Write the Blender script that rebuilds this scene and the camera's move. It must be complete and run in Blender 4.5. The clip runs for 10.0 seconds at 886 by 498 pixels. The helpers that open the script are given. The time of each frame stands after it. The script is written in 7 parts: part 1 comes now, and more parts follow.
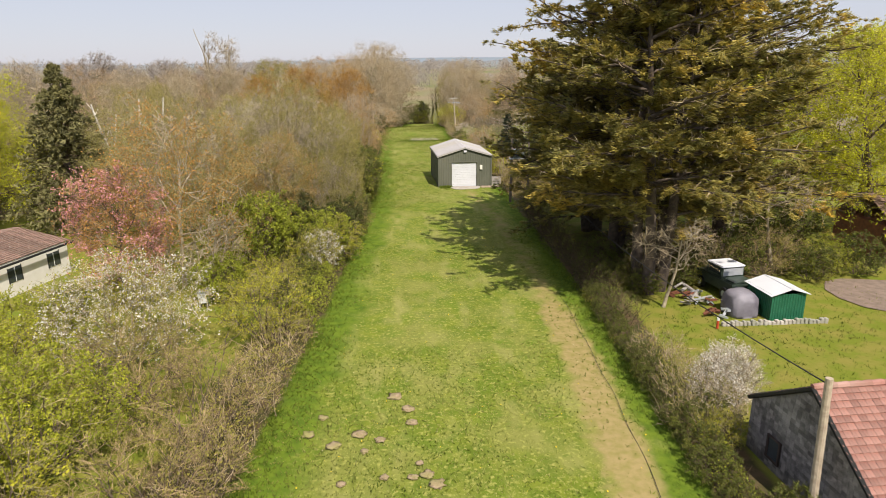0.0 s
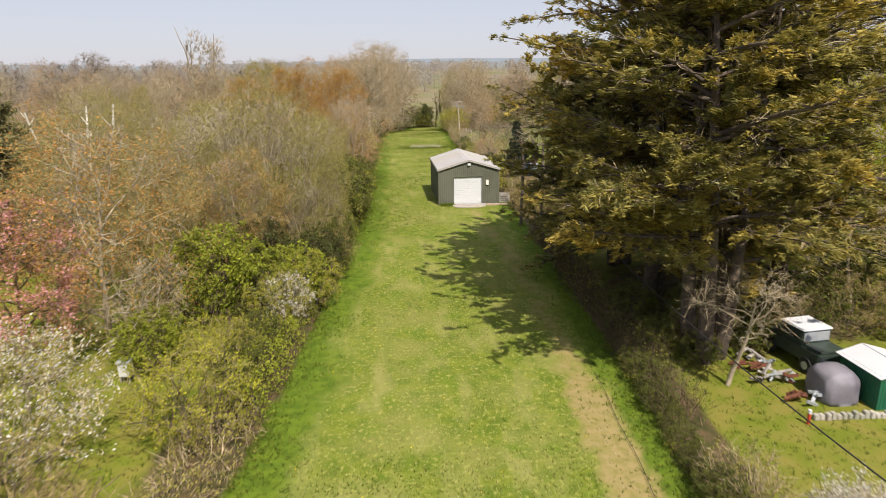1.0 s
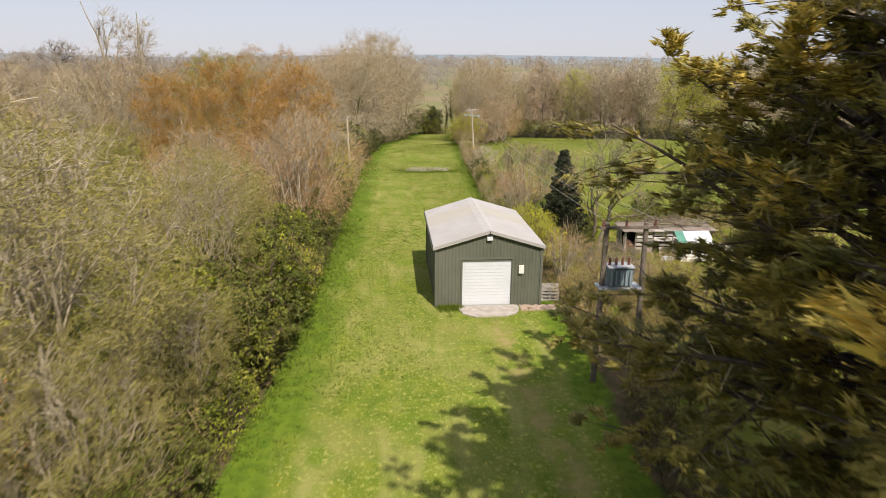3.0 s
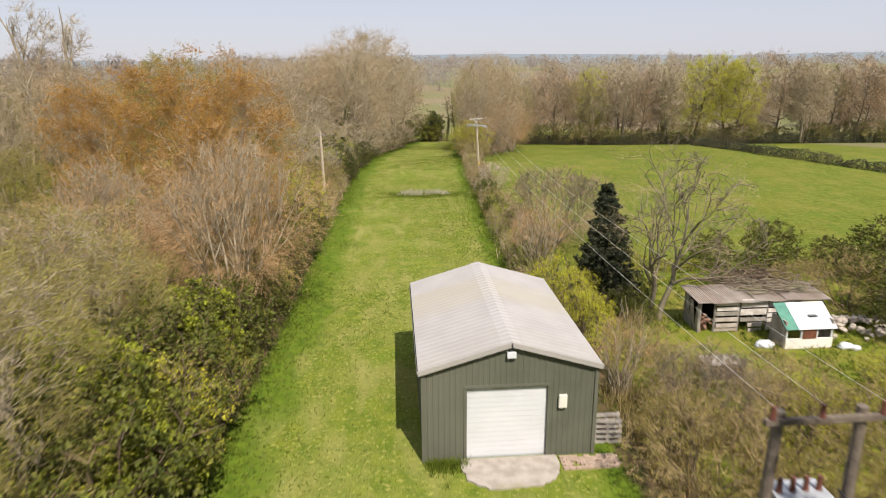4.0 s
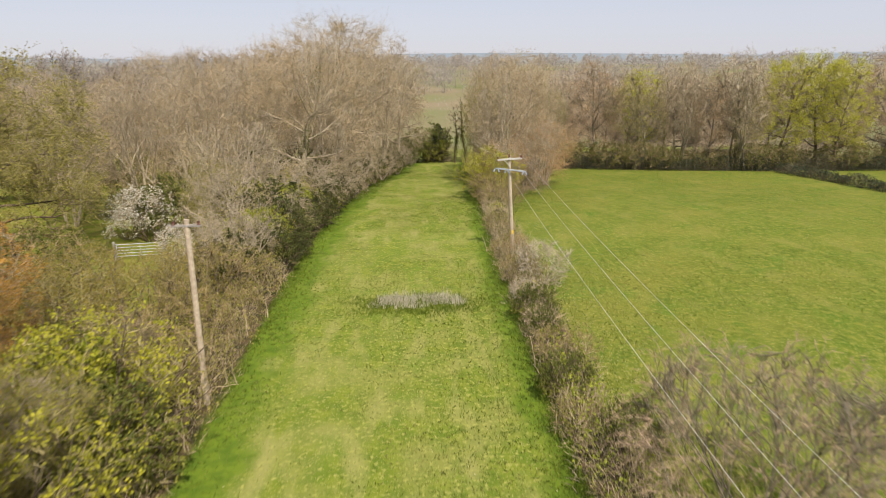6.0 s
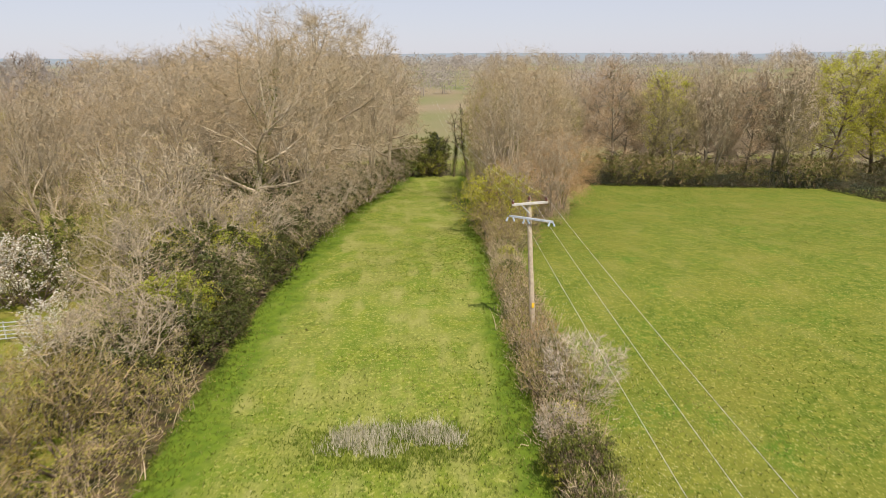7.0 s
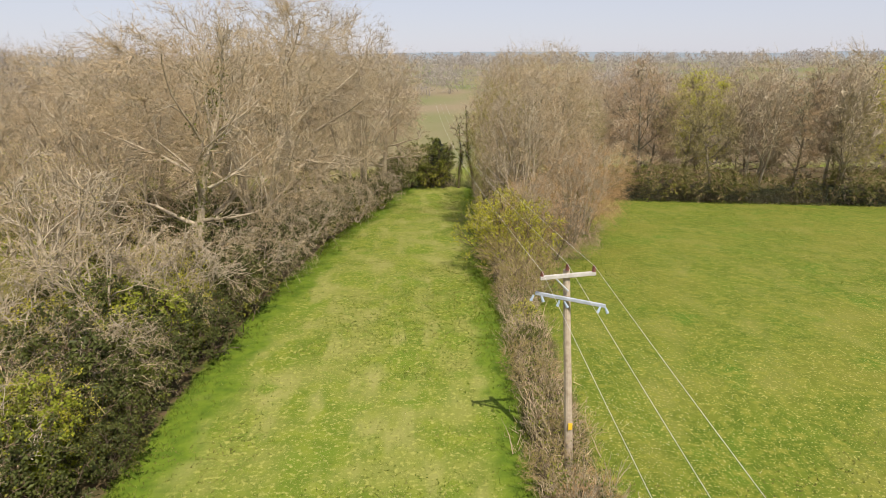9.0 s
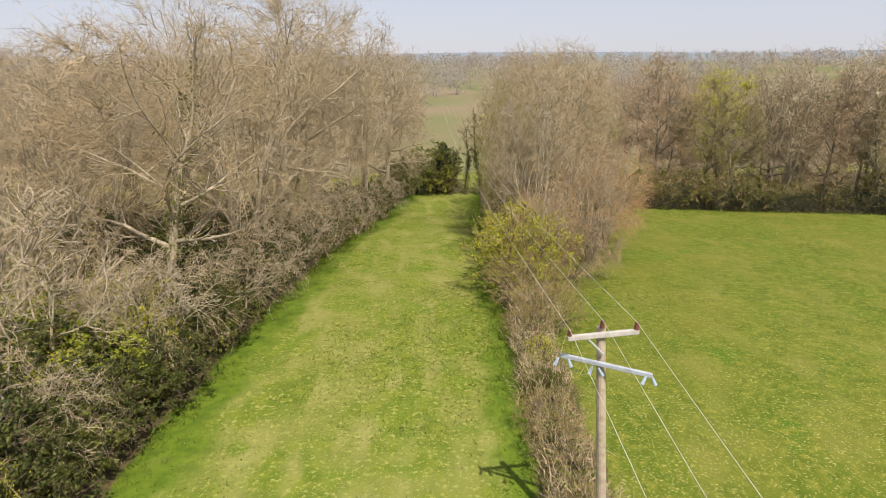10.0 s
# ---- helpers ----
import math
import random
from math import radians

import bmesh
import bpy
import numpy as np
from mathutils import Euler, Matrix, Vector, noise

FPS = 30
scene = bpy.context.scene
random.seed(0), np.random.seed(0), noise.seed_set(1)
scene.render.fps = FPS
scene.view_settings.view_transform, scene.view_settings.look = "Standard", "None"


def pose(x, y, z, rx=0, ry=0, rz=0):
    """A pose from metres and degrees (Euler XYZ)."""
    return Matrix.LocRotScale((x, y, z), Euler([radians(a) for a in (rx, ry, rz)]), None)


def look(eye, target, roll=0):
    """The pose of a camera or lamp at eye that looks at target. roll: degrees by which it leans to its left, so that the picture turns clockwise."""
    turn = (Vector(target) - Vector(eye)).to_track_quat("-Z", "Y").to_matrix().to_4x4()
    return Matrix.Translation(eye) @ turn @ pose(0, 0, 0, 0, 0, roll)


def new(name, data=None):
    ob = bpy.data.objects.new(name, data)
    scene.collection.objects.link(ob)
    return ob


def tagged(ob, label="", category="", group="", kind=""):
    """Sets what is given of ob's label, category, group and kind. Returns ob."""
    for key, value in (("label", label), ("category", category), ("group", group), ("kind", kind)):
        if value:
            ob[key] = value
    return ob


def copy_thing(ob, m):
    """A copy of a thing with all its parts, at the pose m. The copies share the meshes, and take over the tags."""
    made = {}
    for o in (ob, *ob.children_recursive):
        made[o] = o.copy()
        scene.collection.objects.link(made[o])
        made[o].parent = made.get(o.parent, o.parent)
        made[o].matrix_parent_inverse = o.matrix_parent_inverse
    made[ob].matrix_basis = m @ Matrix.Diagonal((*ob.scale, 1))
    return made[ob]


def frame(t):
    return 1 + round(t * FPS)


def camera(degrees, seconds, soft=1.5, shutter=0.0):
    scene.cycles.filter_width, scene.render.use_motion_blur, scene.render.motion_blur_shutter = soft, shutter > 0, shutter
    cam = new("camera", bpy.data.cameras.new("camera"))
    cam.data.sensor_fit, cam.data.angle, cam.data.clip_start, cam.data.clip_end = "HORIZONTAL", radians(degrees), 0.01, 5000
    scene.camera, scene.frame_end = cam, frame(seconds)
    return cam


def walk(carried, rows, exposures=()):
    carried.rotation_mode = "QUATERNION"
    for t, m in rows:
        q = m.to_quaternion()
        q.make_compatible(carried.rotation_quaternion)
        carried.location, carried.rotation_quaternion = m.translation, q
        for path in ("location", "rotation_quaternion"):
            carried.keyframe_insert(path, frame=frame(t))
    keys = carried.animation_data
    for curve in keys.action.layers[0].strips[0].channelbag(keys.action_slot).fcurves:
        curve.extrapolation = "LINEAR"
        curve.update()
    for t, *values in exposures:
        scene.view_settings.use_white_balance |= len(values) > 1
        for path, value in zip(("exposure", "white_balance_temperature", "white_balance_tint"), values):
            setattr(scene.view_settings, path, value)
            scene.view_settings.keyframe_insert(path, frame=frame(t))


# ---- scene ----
# The camera flies along a grass strip, about 14 m up, looking ahead and down.
cam = camera(69.0, 10.0, soft=0.8, shutter=0.22)
PATH = [
    (0, (-7.027, 1.007, 13.963), (-6.816, 2.918, 13.411), -0.5),
    (0.5, (-6.55, 4.623, 13.916), (-6.341, 6.535, 13.366), -0.6),
    (1, (-5.466, 10.389, 13.952), (-5.272, 12.302, 13.403), -0.5),
    (1.5, (-4.335, 17.361, 13.989), (-4.162, 19.275, 13.437), -0.2),
    (2, (-3.703, 24.795, 13.947), (-3.544, 26.71, 13.392), 0.3),
    (2.5, (-2.819, 32.594, 13.907), (-2.655, 34.507, 13.347), 0.7),
    (4, (-0.009, 55.233, 13.95), (0.136, 57.148, 13.39), -0.4),
    (4.5, (0.593, 63.505, 13.967), (0.727, 65.42, 13.404), -0.5),
    (5, (1.016, 71.692, 13.954), (1.145, 73.607, 13.392), -0.4),
    (5.5, (1.448, 79.749, 14.018), (1.582, 81.663, 13.455), -0.2),
    (7, (3.672, 102.748, 14.08), (3.802, 104.663, 13.517), -0.4),
    (7.5, (4.179, 107.212, 14.026), (4.31, 109.126, 13.461), -0.3),
    (8, (4.505, 109.741, 13.927), (4.631, 111.655, 13.362), -0.5),
    (8.5, (4.825, 112.288, 13.769), (4.942, 114.204, 13.206), -0.3),
    (9, (5.049, 114.568, 13.821), (5.158, 116.483, 13.255), -0.3),
    (9.5, (5.295, 116.879, 13.735), (5.391, 118.796, 13.172), -0.3),
    (10, (5.524, 119.193, 13.751), (5.609, 121.11, 13.187), -0.5),
]

walk(cam, [(t, look(eye, target, roll)) for t, eye, target, roll in PATH], exposures=[(0, 0.26, 6800, 14), (10, 0.26, 6800, 14)])

# ---- light: high spring sun from behind and to the right, hazy pale sky ----
SUN_DIR = Vector((0.22, -0.70, 1.0)).normalized()
world = bpy.data.worlds.new("world")
scene.world = world
world.use_nodes = True
wn = world.node_tree.nodes
sky = wn.new("ShaderNodeTexSky")
sky.sky_type = "NISHITA"
sky.sun_disc = False
sky.sun_elevation = math.asin(SUN_DIR.z)
sky.sun_rotation = math.atan2(SUN_DIR.x, SUN_DIR.y)
sky.air_density, sky.dust_density, sky.ozone_density = 1.0, 0.4, 2.0
haze = wn.new("ShaderNodeMix")  # thin high haze whitens the whole sky
haze.data_type = "RGBA"
haze.inputs[0].default_value = 0.78
haze.inputs[7].default_value = (5.2, 5.6, 6.75, 1)
wn["Background"].inputs["Strength"].default_value = 0.099
world.node_tree.links.new(sky.outputs[0], haze.inputs[6])
world.node_tree.links.new(haze.outputs[2], wn["Background"].inputs["Color"])
sun = new("sun", bpy.data.lights.new("sun", "SUN"))
sun.data.energy, sun.data.angle, sun.data.color = 5.0, radians(0.6), (1.0, 0.945, 0.85)
sun.matrix_world = look(SUN_DIR * 100, (0, 0, 0))

# ---- materials ----
def mat(name, base, alt=None, rough=0.85, scale=3.0, bump=0.0, bump_scale=20.0, metal=0.0, third=None, island=0.0, trans=0.0, coords="Object", spec=0.3, stretch=None):
    """A surface with two scales of variation between base, alt and third; island: brightness variation from piece to piece."""
    m = bpy.data.materials.new(name)
    m.use_nodes = True
    n, l = m.node_tree.nodes, m.node_tree.links
    b = n["Principled BSDF"]
    b.inputs["Roughness"].default_value = rough
    b.inputs["Metallic"].default_value = metal
    b.inputs["Specular IOR Level"].default_value = spec
    tc = n.new("ShaderNodeTexCoord")
    alt = alt or tuple(c * 0.7 for c in base)
    no = n.new("ShaderNodeTexNoise")
    no.inputs["Scale"].default_value, no.inputs["Detail"].default_value = scale, 6
    l.new(tc.outputs[coords], no.inputs["Vector"])
    ramp = n.new("ShaderNodeMapRange")
    ramp.inputs["From Min"].default_value, ramp.inputs["From Max"].default_value = 0.35, 0.65
    l.new(no.outputs["Fac"], ramp.inputs["Value"])
    mix = n.new("ShaderNodeMix")
    mix.data_type = "RGBA"
    mix.inputs[6].default_value, mix.inputs[7].default_value = (*base, 1), (*alt, 1)
    l.new(ramp.outputs[0], mix.inputs[0])
    out = mix.outputs[2]
    if third:
        no2 = n.new("ShaderNodeTexNoise")
        no2.inputs["Scale"].default_value, no2.inputs["Detail"].default_value = scale * 0.13, 4
        src = tc.outputs[coords]
        if stretch:
            mp = n.new("ShaderNodeMapping")
            mp.inputs["Scale"].default_value = stretch
            l.new(src, mp.inputs["Vector"])
            src = mp.outputs[0]
        l.new(src, no2.inputs["Vector"])
        r2 = n.new("ShaderNodeMapRange")
        r2.inputs["From Min"].default_value, r2.inputs["From Max"].default_value = 0.48, 0.68
        l.new(no2.outputs["Fac"], r2.inputs["Value"])
        mix2 = n.new("ShaderNodeMix")
        mix2.data_type = "RGBA"
        mix2.inputs[7].default_value = (*third, 1)
        l.new(r2.outputs[0], mix2.inputs[0])
        l.new(out, mix2.inputs[6])
        out = mix2.outputs[2]
    if island:
        geo = n.new("ShaderNodeNewGeometry")
        r3 = n.new("ShaderNodeMapRange")
        r3.inputs["To Min"].default_value, r3.inputs["To Max"].default_value = 1 - island, 1 + island
        l.new(geo.outputs["Random Per Island"], r3.inputs["Value"])
        hsv = n.new("ShaderNodeHueSaturation")
        l.new(r3.outputs[0], hsv.inputs["Value"])
        r4 = n.new("ShaderNodeMapRange")
        r4.inputs["To Min"].default_value, r4.inputs["To Max"].default_value = 0.5 + island * 0.02, 0.5 - island * 0.02
        l.new(geo.outputs["Random Per Island"], r4.inputs["Value"])
        l.new(r4.outputs[0], hsv.inputs["Hue"])
        l.new(out, hsv.inputs["Color"])
        out = hsv.outputs[0]
    l.new(out, b.inputs["Base Color"])
    if bump:
        no3 = n.new("ShaderNodeTexNoise")
        no3.inputs["Scale"].default_value, no3.inputs["Detail"].default_value = bump_scale, 5
        l.new(tc.outputs[coords], no3.inputs["Vector"])
        bp = n.new("ShaderNodeBump")
        bp.inputs["Strength"].default_value = min(1, bump)
        bp.inputs["Distance"].default_value = 0.05
        l.new(no3.outputs["Fac"], bp.inputs["Height"])
        l.new(bp.outputs[0], b.inputs["Normal"])
    if trans:
        tr = n.new("ShaderNodeBsdfTranslucent")
        l.new(out, tr.inputs["Color"])
        ms = n.new("ShaderNodeMixShader")
        ms.inputs[0].default_value = trans
        l.new(b.outputs[0], ms.inputs[1])
        l.new(tr.outputs[0], ms.inputs[2])
        l.new(ms.outputs[0], n["Material Output"].inputs["Surface"])
    return m


def leaf(name, base, alt, third=None, island=0.3, trans=0.35, scale=0.9, rough=0.6):
    return mat(name, base, alt, rough=rough, scale=scale, third=third, island=island, trans=trans)


def twig(name, base, alt, island=0.34):
    return mat(name, base, alt, rough=0.9, scale=1.5, island=island, spec=0.2)


BARK_GREY = mat("bark_grey", (0.26, 0.22, 0.16), (0.14, 0.115, 0.08), scale=4, bump=0.6, third=(0.2, 0.19, 0.11))
BARK_BROWN = mat("bark_brown", (0.19, 0.14, 0.095), (0.09, 0.068, 0.05), scale=4, bump=0.6)
BARK_DARK = mat("bark_dark", (0.13, 0.10, 0.075), (0.07, 0.055, 0.045), scale=4, bump=0.6)
BARK_PALE = mat("bark_pale", (0.47, 0.40, 0.285), (0.28, 0.23, 0.155), scale=5, bump=0.4)
BARK_WHITE = mat("bark_white", (0.72, 0.68, 0.6), (0.5, 0.46, 0.4), scale=3, bump=0.3)
TWIG_TAN = twig("twig_tan", (0.47, 0.375, 0.24), (0.31, 0.245, 0.15))
TWIG_PINK = twig("twig_pink", (0.49, 0.325, 0.165), (0.295, 0.195, 0.095))
TWIG_OLIVE = twig("twig_olive", (0.36, 0.315, 0.14), (0.25, 0.21, 0.10))
TWIG_GREY = twig("twig_grey", (0.49, 0.40, 0.255), (0.27, 0.215, 0.13))
# paler and greyer than the near twigs: distance haze put into the colour
TWIG_FAR_HAZED = mat("twig_far_hazed", (0.46, 0.41, 0.36), (0.38, 0.345, 0.305), rough=0.9, scale=0.05, island=0.06, spec=0.1, trans=0.5)
TWIG_WOOD = mat("twig_wood", (0.44, 0.355, 0.26), (0.33, 0.265, 0.19), rough=0.9, scale=0.35, island=0.08, spec=0.1, trans=0.5)
TWIG_BRAMBLE = twig("twig_bramble", (0.38, 0.285, 0.145), (0.22, 0.165, 0.085))
TWIG_BUSH = twig("twig_bush", (0.42, 0.31, 0.20), (0.28, 0.205, 0.13))
TWIG_ASH = twig("twig_ash", (0.48, 0.375, 0.225), (0.25, 0.19, 0.11))
TWIG_WOODS = twig("twig_woods", (0.46, 0.335, 0.205), (0.27, 0.195, 0.115))
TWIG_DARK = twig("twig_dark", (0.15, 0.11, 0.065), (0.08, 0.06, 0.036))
LEAF_COPPER = leaf("leaf_copper", (0.56, 0.30, 0.085), (0.42, 0.235, 0.065), third=(0.36, 0.27, 0.075))
LEAF_ORANGE = leaf("leaf_orange", (0.48, 0.262, 0.045), (0.34, 0.19, 0.034), third=(0.36, 0.265, 0.05))
LEAF_GREEN = leaf("leaf_green", (0.35, 0.39, 0.038), (0.24, 0.28, 0.03), third=(0.17, 0.20, 0.022))
LEAF_LIME = leaf("leaf_lime", (0.68, 0.67, 0.05), (0.50, 0.52, 0.04), trans=0.55)
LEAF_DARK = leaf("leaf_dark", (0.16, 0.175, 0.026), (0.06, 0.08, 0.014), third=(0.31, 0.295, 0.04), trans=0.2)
LEAF_IVY = leaf("leaf_ivy", (0.085, 0.10, 0.018), (0.04, 0.052, 0.012), third=(0.21, 0.205, 0.03), trans=0.15)
LEAF_YELLOW = leaf("leaf_yellow", (0.50, 0.48, 0.04), (0.34, 0.35, 0.035), third=(0.38, 0.34, 0.06), trans=0.45)
LEAF_OLIVE = leaf("leaf_olive", (0.36, 0.325, 0.07), (0.24, 0.22, 0.05))
LEAF_CYPRESS = leaf("leaf_cypress", (0.42, 0.35, 0.085), (0.19, 0.19, 0.06), third=(0.70, 0.51, 0.10), scale=0.9, trans=0.33, island=0.4)
LEAF_FIR = leaf("leaf_fir", (0.055, 0.065, 0.032), (0.03, 0.04, 0.02), third=(0.12, 0.105, 0.055), trans=0.08)
LEAF_SPRING = leaf("leaf_spring", (0.44, 0.46, 0.04), (0.28, 0.32, 0.03), third=(0.20, 0.23, 0.025), trans=0.4)
LEAF_GOLD = leaf("leaf_gold", (0.34, 0.27, 0.045), (0.21, 0.18, 0.035), third=(0.28, 0.18, 0.045))
BLOSSOM_WHITE = leaf("blossom_white", (0.76, 0.73, 0.66), (0.55, 0.53, 0.44), trans=0.3, island=0.15)
BLOSSOM_PINK = leaf("blossom_pink", (0.74, 0.38, 0.40), (0.60, 0.27, 0.28), trans=0.3, island=0.2)

# ---- mesh helpers ----
def raw_mesh(name, verts, polys, material=None, smooth=False):
    """A mesh from arrays: verts (n, 3) and a list of index arrays (m, k)."""
    me = bpy.data.meshes.new(name)
    verts = np.asarray(verts, dtype=np.float32).reshape(-1, 3)
    me.vertices.add(len(verts))
    me.vertices.foreach_set("co", verts.ravel())
    polys = [np.asarray(p, dtype=np.int32) for p in polys if len(p)]
    flat = np.concatenate([p.ravel() for p in polys])
    sizes = np.concatenate([np.full(len(p), p.shape[1], dtype=np.int32) for p in polys])
    me.loops.add(len(flat))
    me.loops.foreach_set("vertex_index", flat)
    me.polygons.add(len(sizes))
    me.polygons.foreach_set("loop_start", np.concatenate([[0], np.cumsum(sizes)[:-1]]).astype(np.int32))
    me.update(calc_edges=True)
    me.polygons.foreach_set("use_smooth", np.full(len(sizes), smooth, dtype=bool))
    if material:
        me.materials.append(material)
    return me


class Soup:
    """Gathers vertices and faces of many small pieces."""
    def __init__(self):
        self.v, self.f, self.n = [], [], 0

    def add(self, verts, *polys):
        verts = np.asarray(verts).reshape(-1, 3)
        self.v.append(verts)
        for p in polys:
            if len(p):
                self.f.append(np.asarray(p) + self.n)
        self.n += len(verts)

    def mesh(self, name, material, smooth=False):
        return raw_mesh(name, np.concatenate(self.v), self.f, material, smooth)


def unit(v):
    return v / np.maximum(np.linalg.norm(v, axis=-1, keepdims=True), 1e-9)


def sideways(d, rng):
    """A random unit vector square to each d."""
    return unit(np.cross(d, rng.normal(size=d.shape)))


def tubes(soup, P, R, k):
    """Round tapering tubes along polylines P (n, m, 3) with radii R (n, m)."""
    n, m, _ = P.shape
    T = unit(np.gradient(P, axis=1))
    ref = np.where(np.abs(T[..., 2:3]) > 0.9, np.array([1.0, 0, 0]), np.array([0, 0, 1.0]))
    U = unit(np.cross(T, ref))
    V = np.cross(T, U)
    a = np.arange(k) * 2 * np.pi / k
    ring = P[:, :, None] + R[:, :, None, None] * (np.cos(a)[:, None] * U[:, :, None] + np.sin(a)[:, None] * V[:, :, None])
    idx = np.arange(n * m * k).reshape(n, m, k)
    nx = np.roll(idx, -1, axis=2)
    quads = np.stack([idx[:, :-1], nx[:, :-1], nx[:, 1:], idx[:, 1:]], axis=-1).reshape(-1, 4)
    soup.add(ring, quads)


def ribbons(soup, P, w, rng):
    """Thin tapering blades along three-point polylines."""
    d = unit(P[:, 2] - P[:, 0])
    s = sideways(d, rng) * (w[:, None] if np.ndim(w) else w) / 2
    v = np.stack([P[:, 0] - s, P[:, 0] + s, P[:, 1] - s * 0.7, P[:, 1] + s * 0.7, P[:, 2]], axis=1)
    b = np.arange(len(P))[:, None] * 5
    soup.add(v, b + np.array([0, 1, 3, 2]), b + np.array([2, 3, 4]))


def spikes(soup, P, w, rng):
    """The finest twigs: one slender triangle each."""
    d = unit(P[:, -1] - P[:, 0])
    s = sideways(d, rng) * w / 2
    v = np.stack([P[:, 0] - s, P[:, 0] + s, P[:, -1]], axis=1)
    soup.add(v, np.arange(len(P))[:, None] * 3 + np.array([0, 1, 2]))


def leaves(soup, C, size, rng, flat=0.0, aspect=0.6):
    """Small rhombic leaves, slightly folded, at the points C."""
    n = len(C)
    d = unit(rng.normal(size=(n, 3)) * np.array([1, 1, 1 - flat]))
    s = sideways(d, rng)
    if flat:
        s = unit(s * np.array([1, 1, 1 - flat]))
    sz = (size * rng.uniform(0.6, 1.3, n))[:, None]
    up = np.cross(d, s) * sz * 0.12
    v = np.stack([C - d * sz * 0.5, C + s * sz * 0.5 * aspect + up, C + d * sz * 0.5, C - s * sz * 0.5 * aspect + up], axis=1)
    soup.add(v, np.arange(n)[:, None] * 4 + np.array([0, 1, 2, 3]))


def branch_out(P, R, rng, count, lo, hi, angle, ratio, wob, up, pts, thick=0.6, taper=0.15, shrink=0.5):
    """Children of the polylines P: count on each, leaving it at angle degrees between lo and hi of its length."""
    n, m, _ = P.shape
    L = np.linalg.norm(np.diff(P, axis=1), axis=2).sum(1)
    u = rng.uniform(lo, hi, (n, count)) * (m - 1)
    i = np.minimum(u.astype(int), m - 2)
    f = (u - i)[..., None]
    rows = np.arange(n)[:, None]
    start = P[rows, i] * (1 - f) + P[rows, i + 1] * f
    d = unit(P[rows, i + 1] - P[rows, i])
    rad = R[rows, i] * (1 - f[..., 0]) + R[rows, i + 1] * f[..., 0]
    a = np.radians(rng.normal(angle, angle * 0.25, (n, count)))[..., None]
    cd = unit(d * np.cos(a) + sideways(d, rng) * np.sin(a))
    length = L[:, None] * ratio * (1 - shrink * (u / (m - 1))) * rng.uniform(0.65, 1.25, (n, count))
    return stems(start.reshape(-1, 3), cd.reshape(-1, 3), length.ravel(), (rad * thick).ravel(), rng, wob, up, pts, taper)


def stems(start, d, length, rad, rng, wob, up, pts, taper=0.15):
    """Wandering polylines from start along d; up bends them to the sky (or down)."""
    n = len(start)
    P = np.zeros((n, pts, 3))
    P[:, 0] = start
    step = (length / (pts - 1))[:, None]
    for j in range(1, pts):
        d = unit(d + rng.normal(scale=wob, size=(n, 3)) + np.array([0, 0, up]))
        P[:, j] = P[:, j - 1] + d * step
    R = rad[:, None] * np.linspace(1, taper, pts)
    return P, R


def along(P, rng, per, lo=0.3, hi=1.0, spread=0.0):
    """Points scattered along the polylines."""
    n, m, _ = P.shape
    u = rng.uniform(lo, hi, (n, per)) * (m - 1)
    i = np.minimum(u.astype(int), m - 2)
    f = (u - i)[..., None]
    rows = np.arange(n)[:, None]
    q = (P[rows, i] * (1 - f) + P[rows, i + 1] * f).reshape(-1, 3)
    return q + rng.normal(scale=spread, size=q.shape) if spread else q


def part(name, me, parent, label=""):
    ob = new(name, me)
    ob.parent = parent
    return tagged(ob, label)


def thing(name, label, category, group="", kind=""):
    return tagged(new(name), label, category, group, kind)


# ---- terrain: level strip, falling away past 140 m, rolling land and hills beyond ----
def smooth(u):
    u = np.clip(u, 0, 1)
    return u * u * (3 - 2 * u)


def ground_z(x, y):
    x, y = np.asarray(x, float), np.asarray(y, float)
    z = -4.2 * smooth((y - 138) / 72)
    far = np.hypot(x, y - 60)
    z = z + 11 * smooth((far - 230) / 600)
    z = z + 36 * smooth((far - 1300) / 1900) * (0.65 + 0.35 * np.sin(x * 0.0021 + 1.0) + 0.25 * smooth(x / 1500))
    return z


def gz(x, y):
    return float(ground_z(x, y))


def lane_left(y):
    return np.interp(y, [0, 20, 36, 49, 67, 94, 126, 138, 148, 170, 200, 207], [-14, -12, -9.8, -8.5, -6.9, -5.8, -5.3, -4.6, -3.8, -1.8, 2.8, 5])


def lane_right(y):
    return np.interp(y, [0, 19, 24, 36, 74, 95, 115, 134, 154, 188, 207], [2.4, 3.8, 4.4, 5.6, 7.9, 7.6, 8.4, 9.1, 10.5, 13, 14.5])
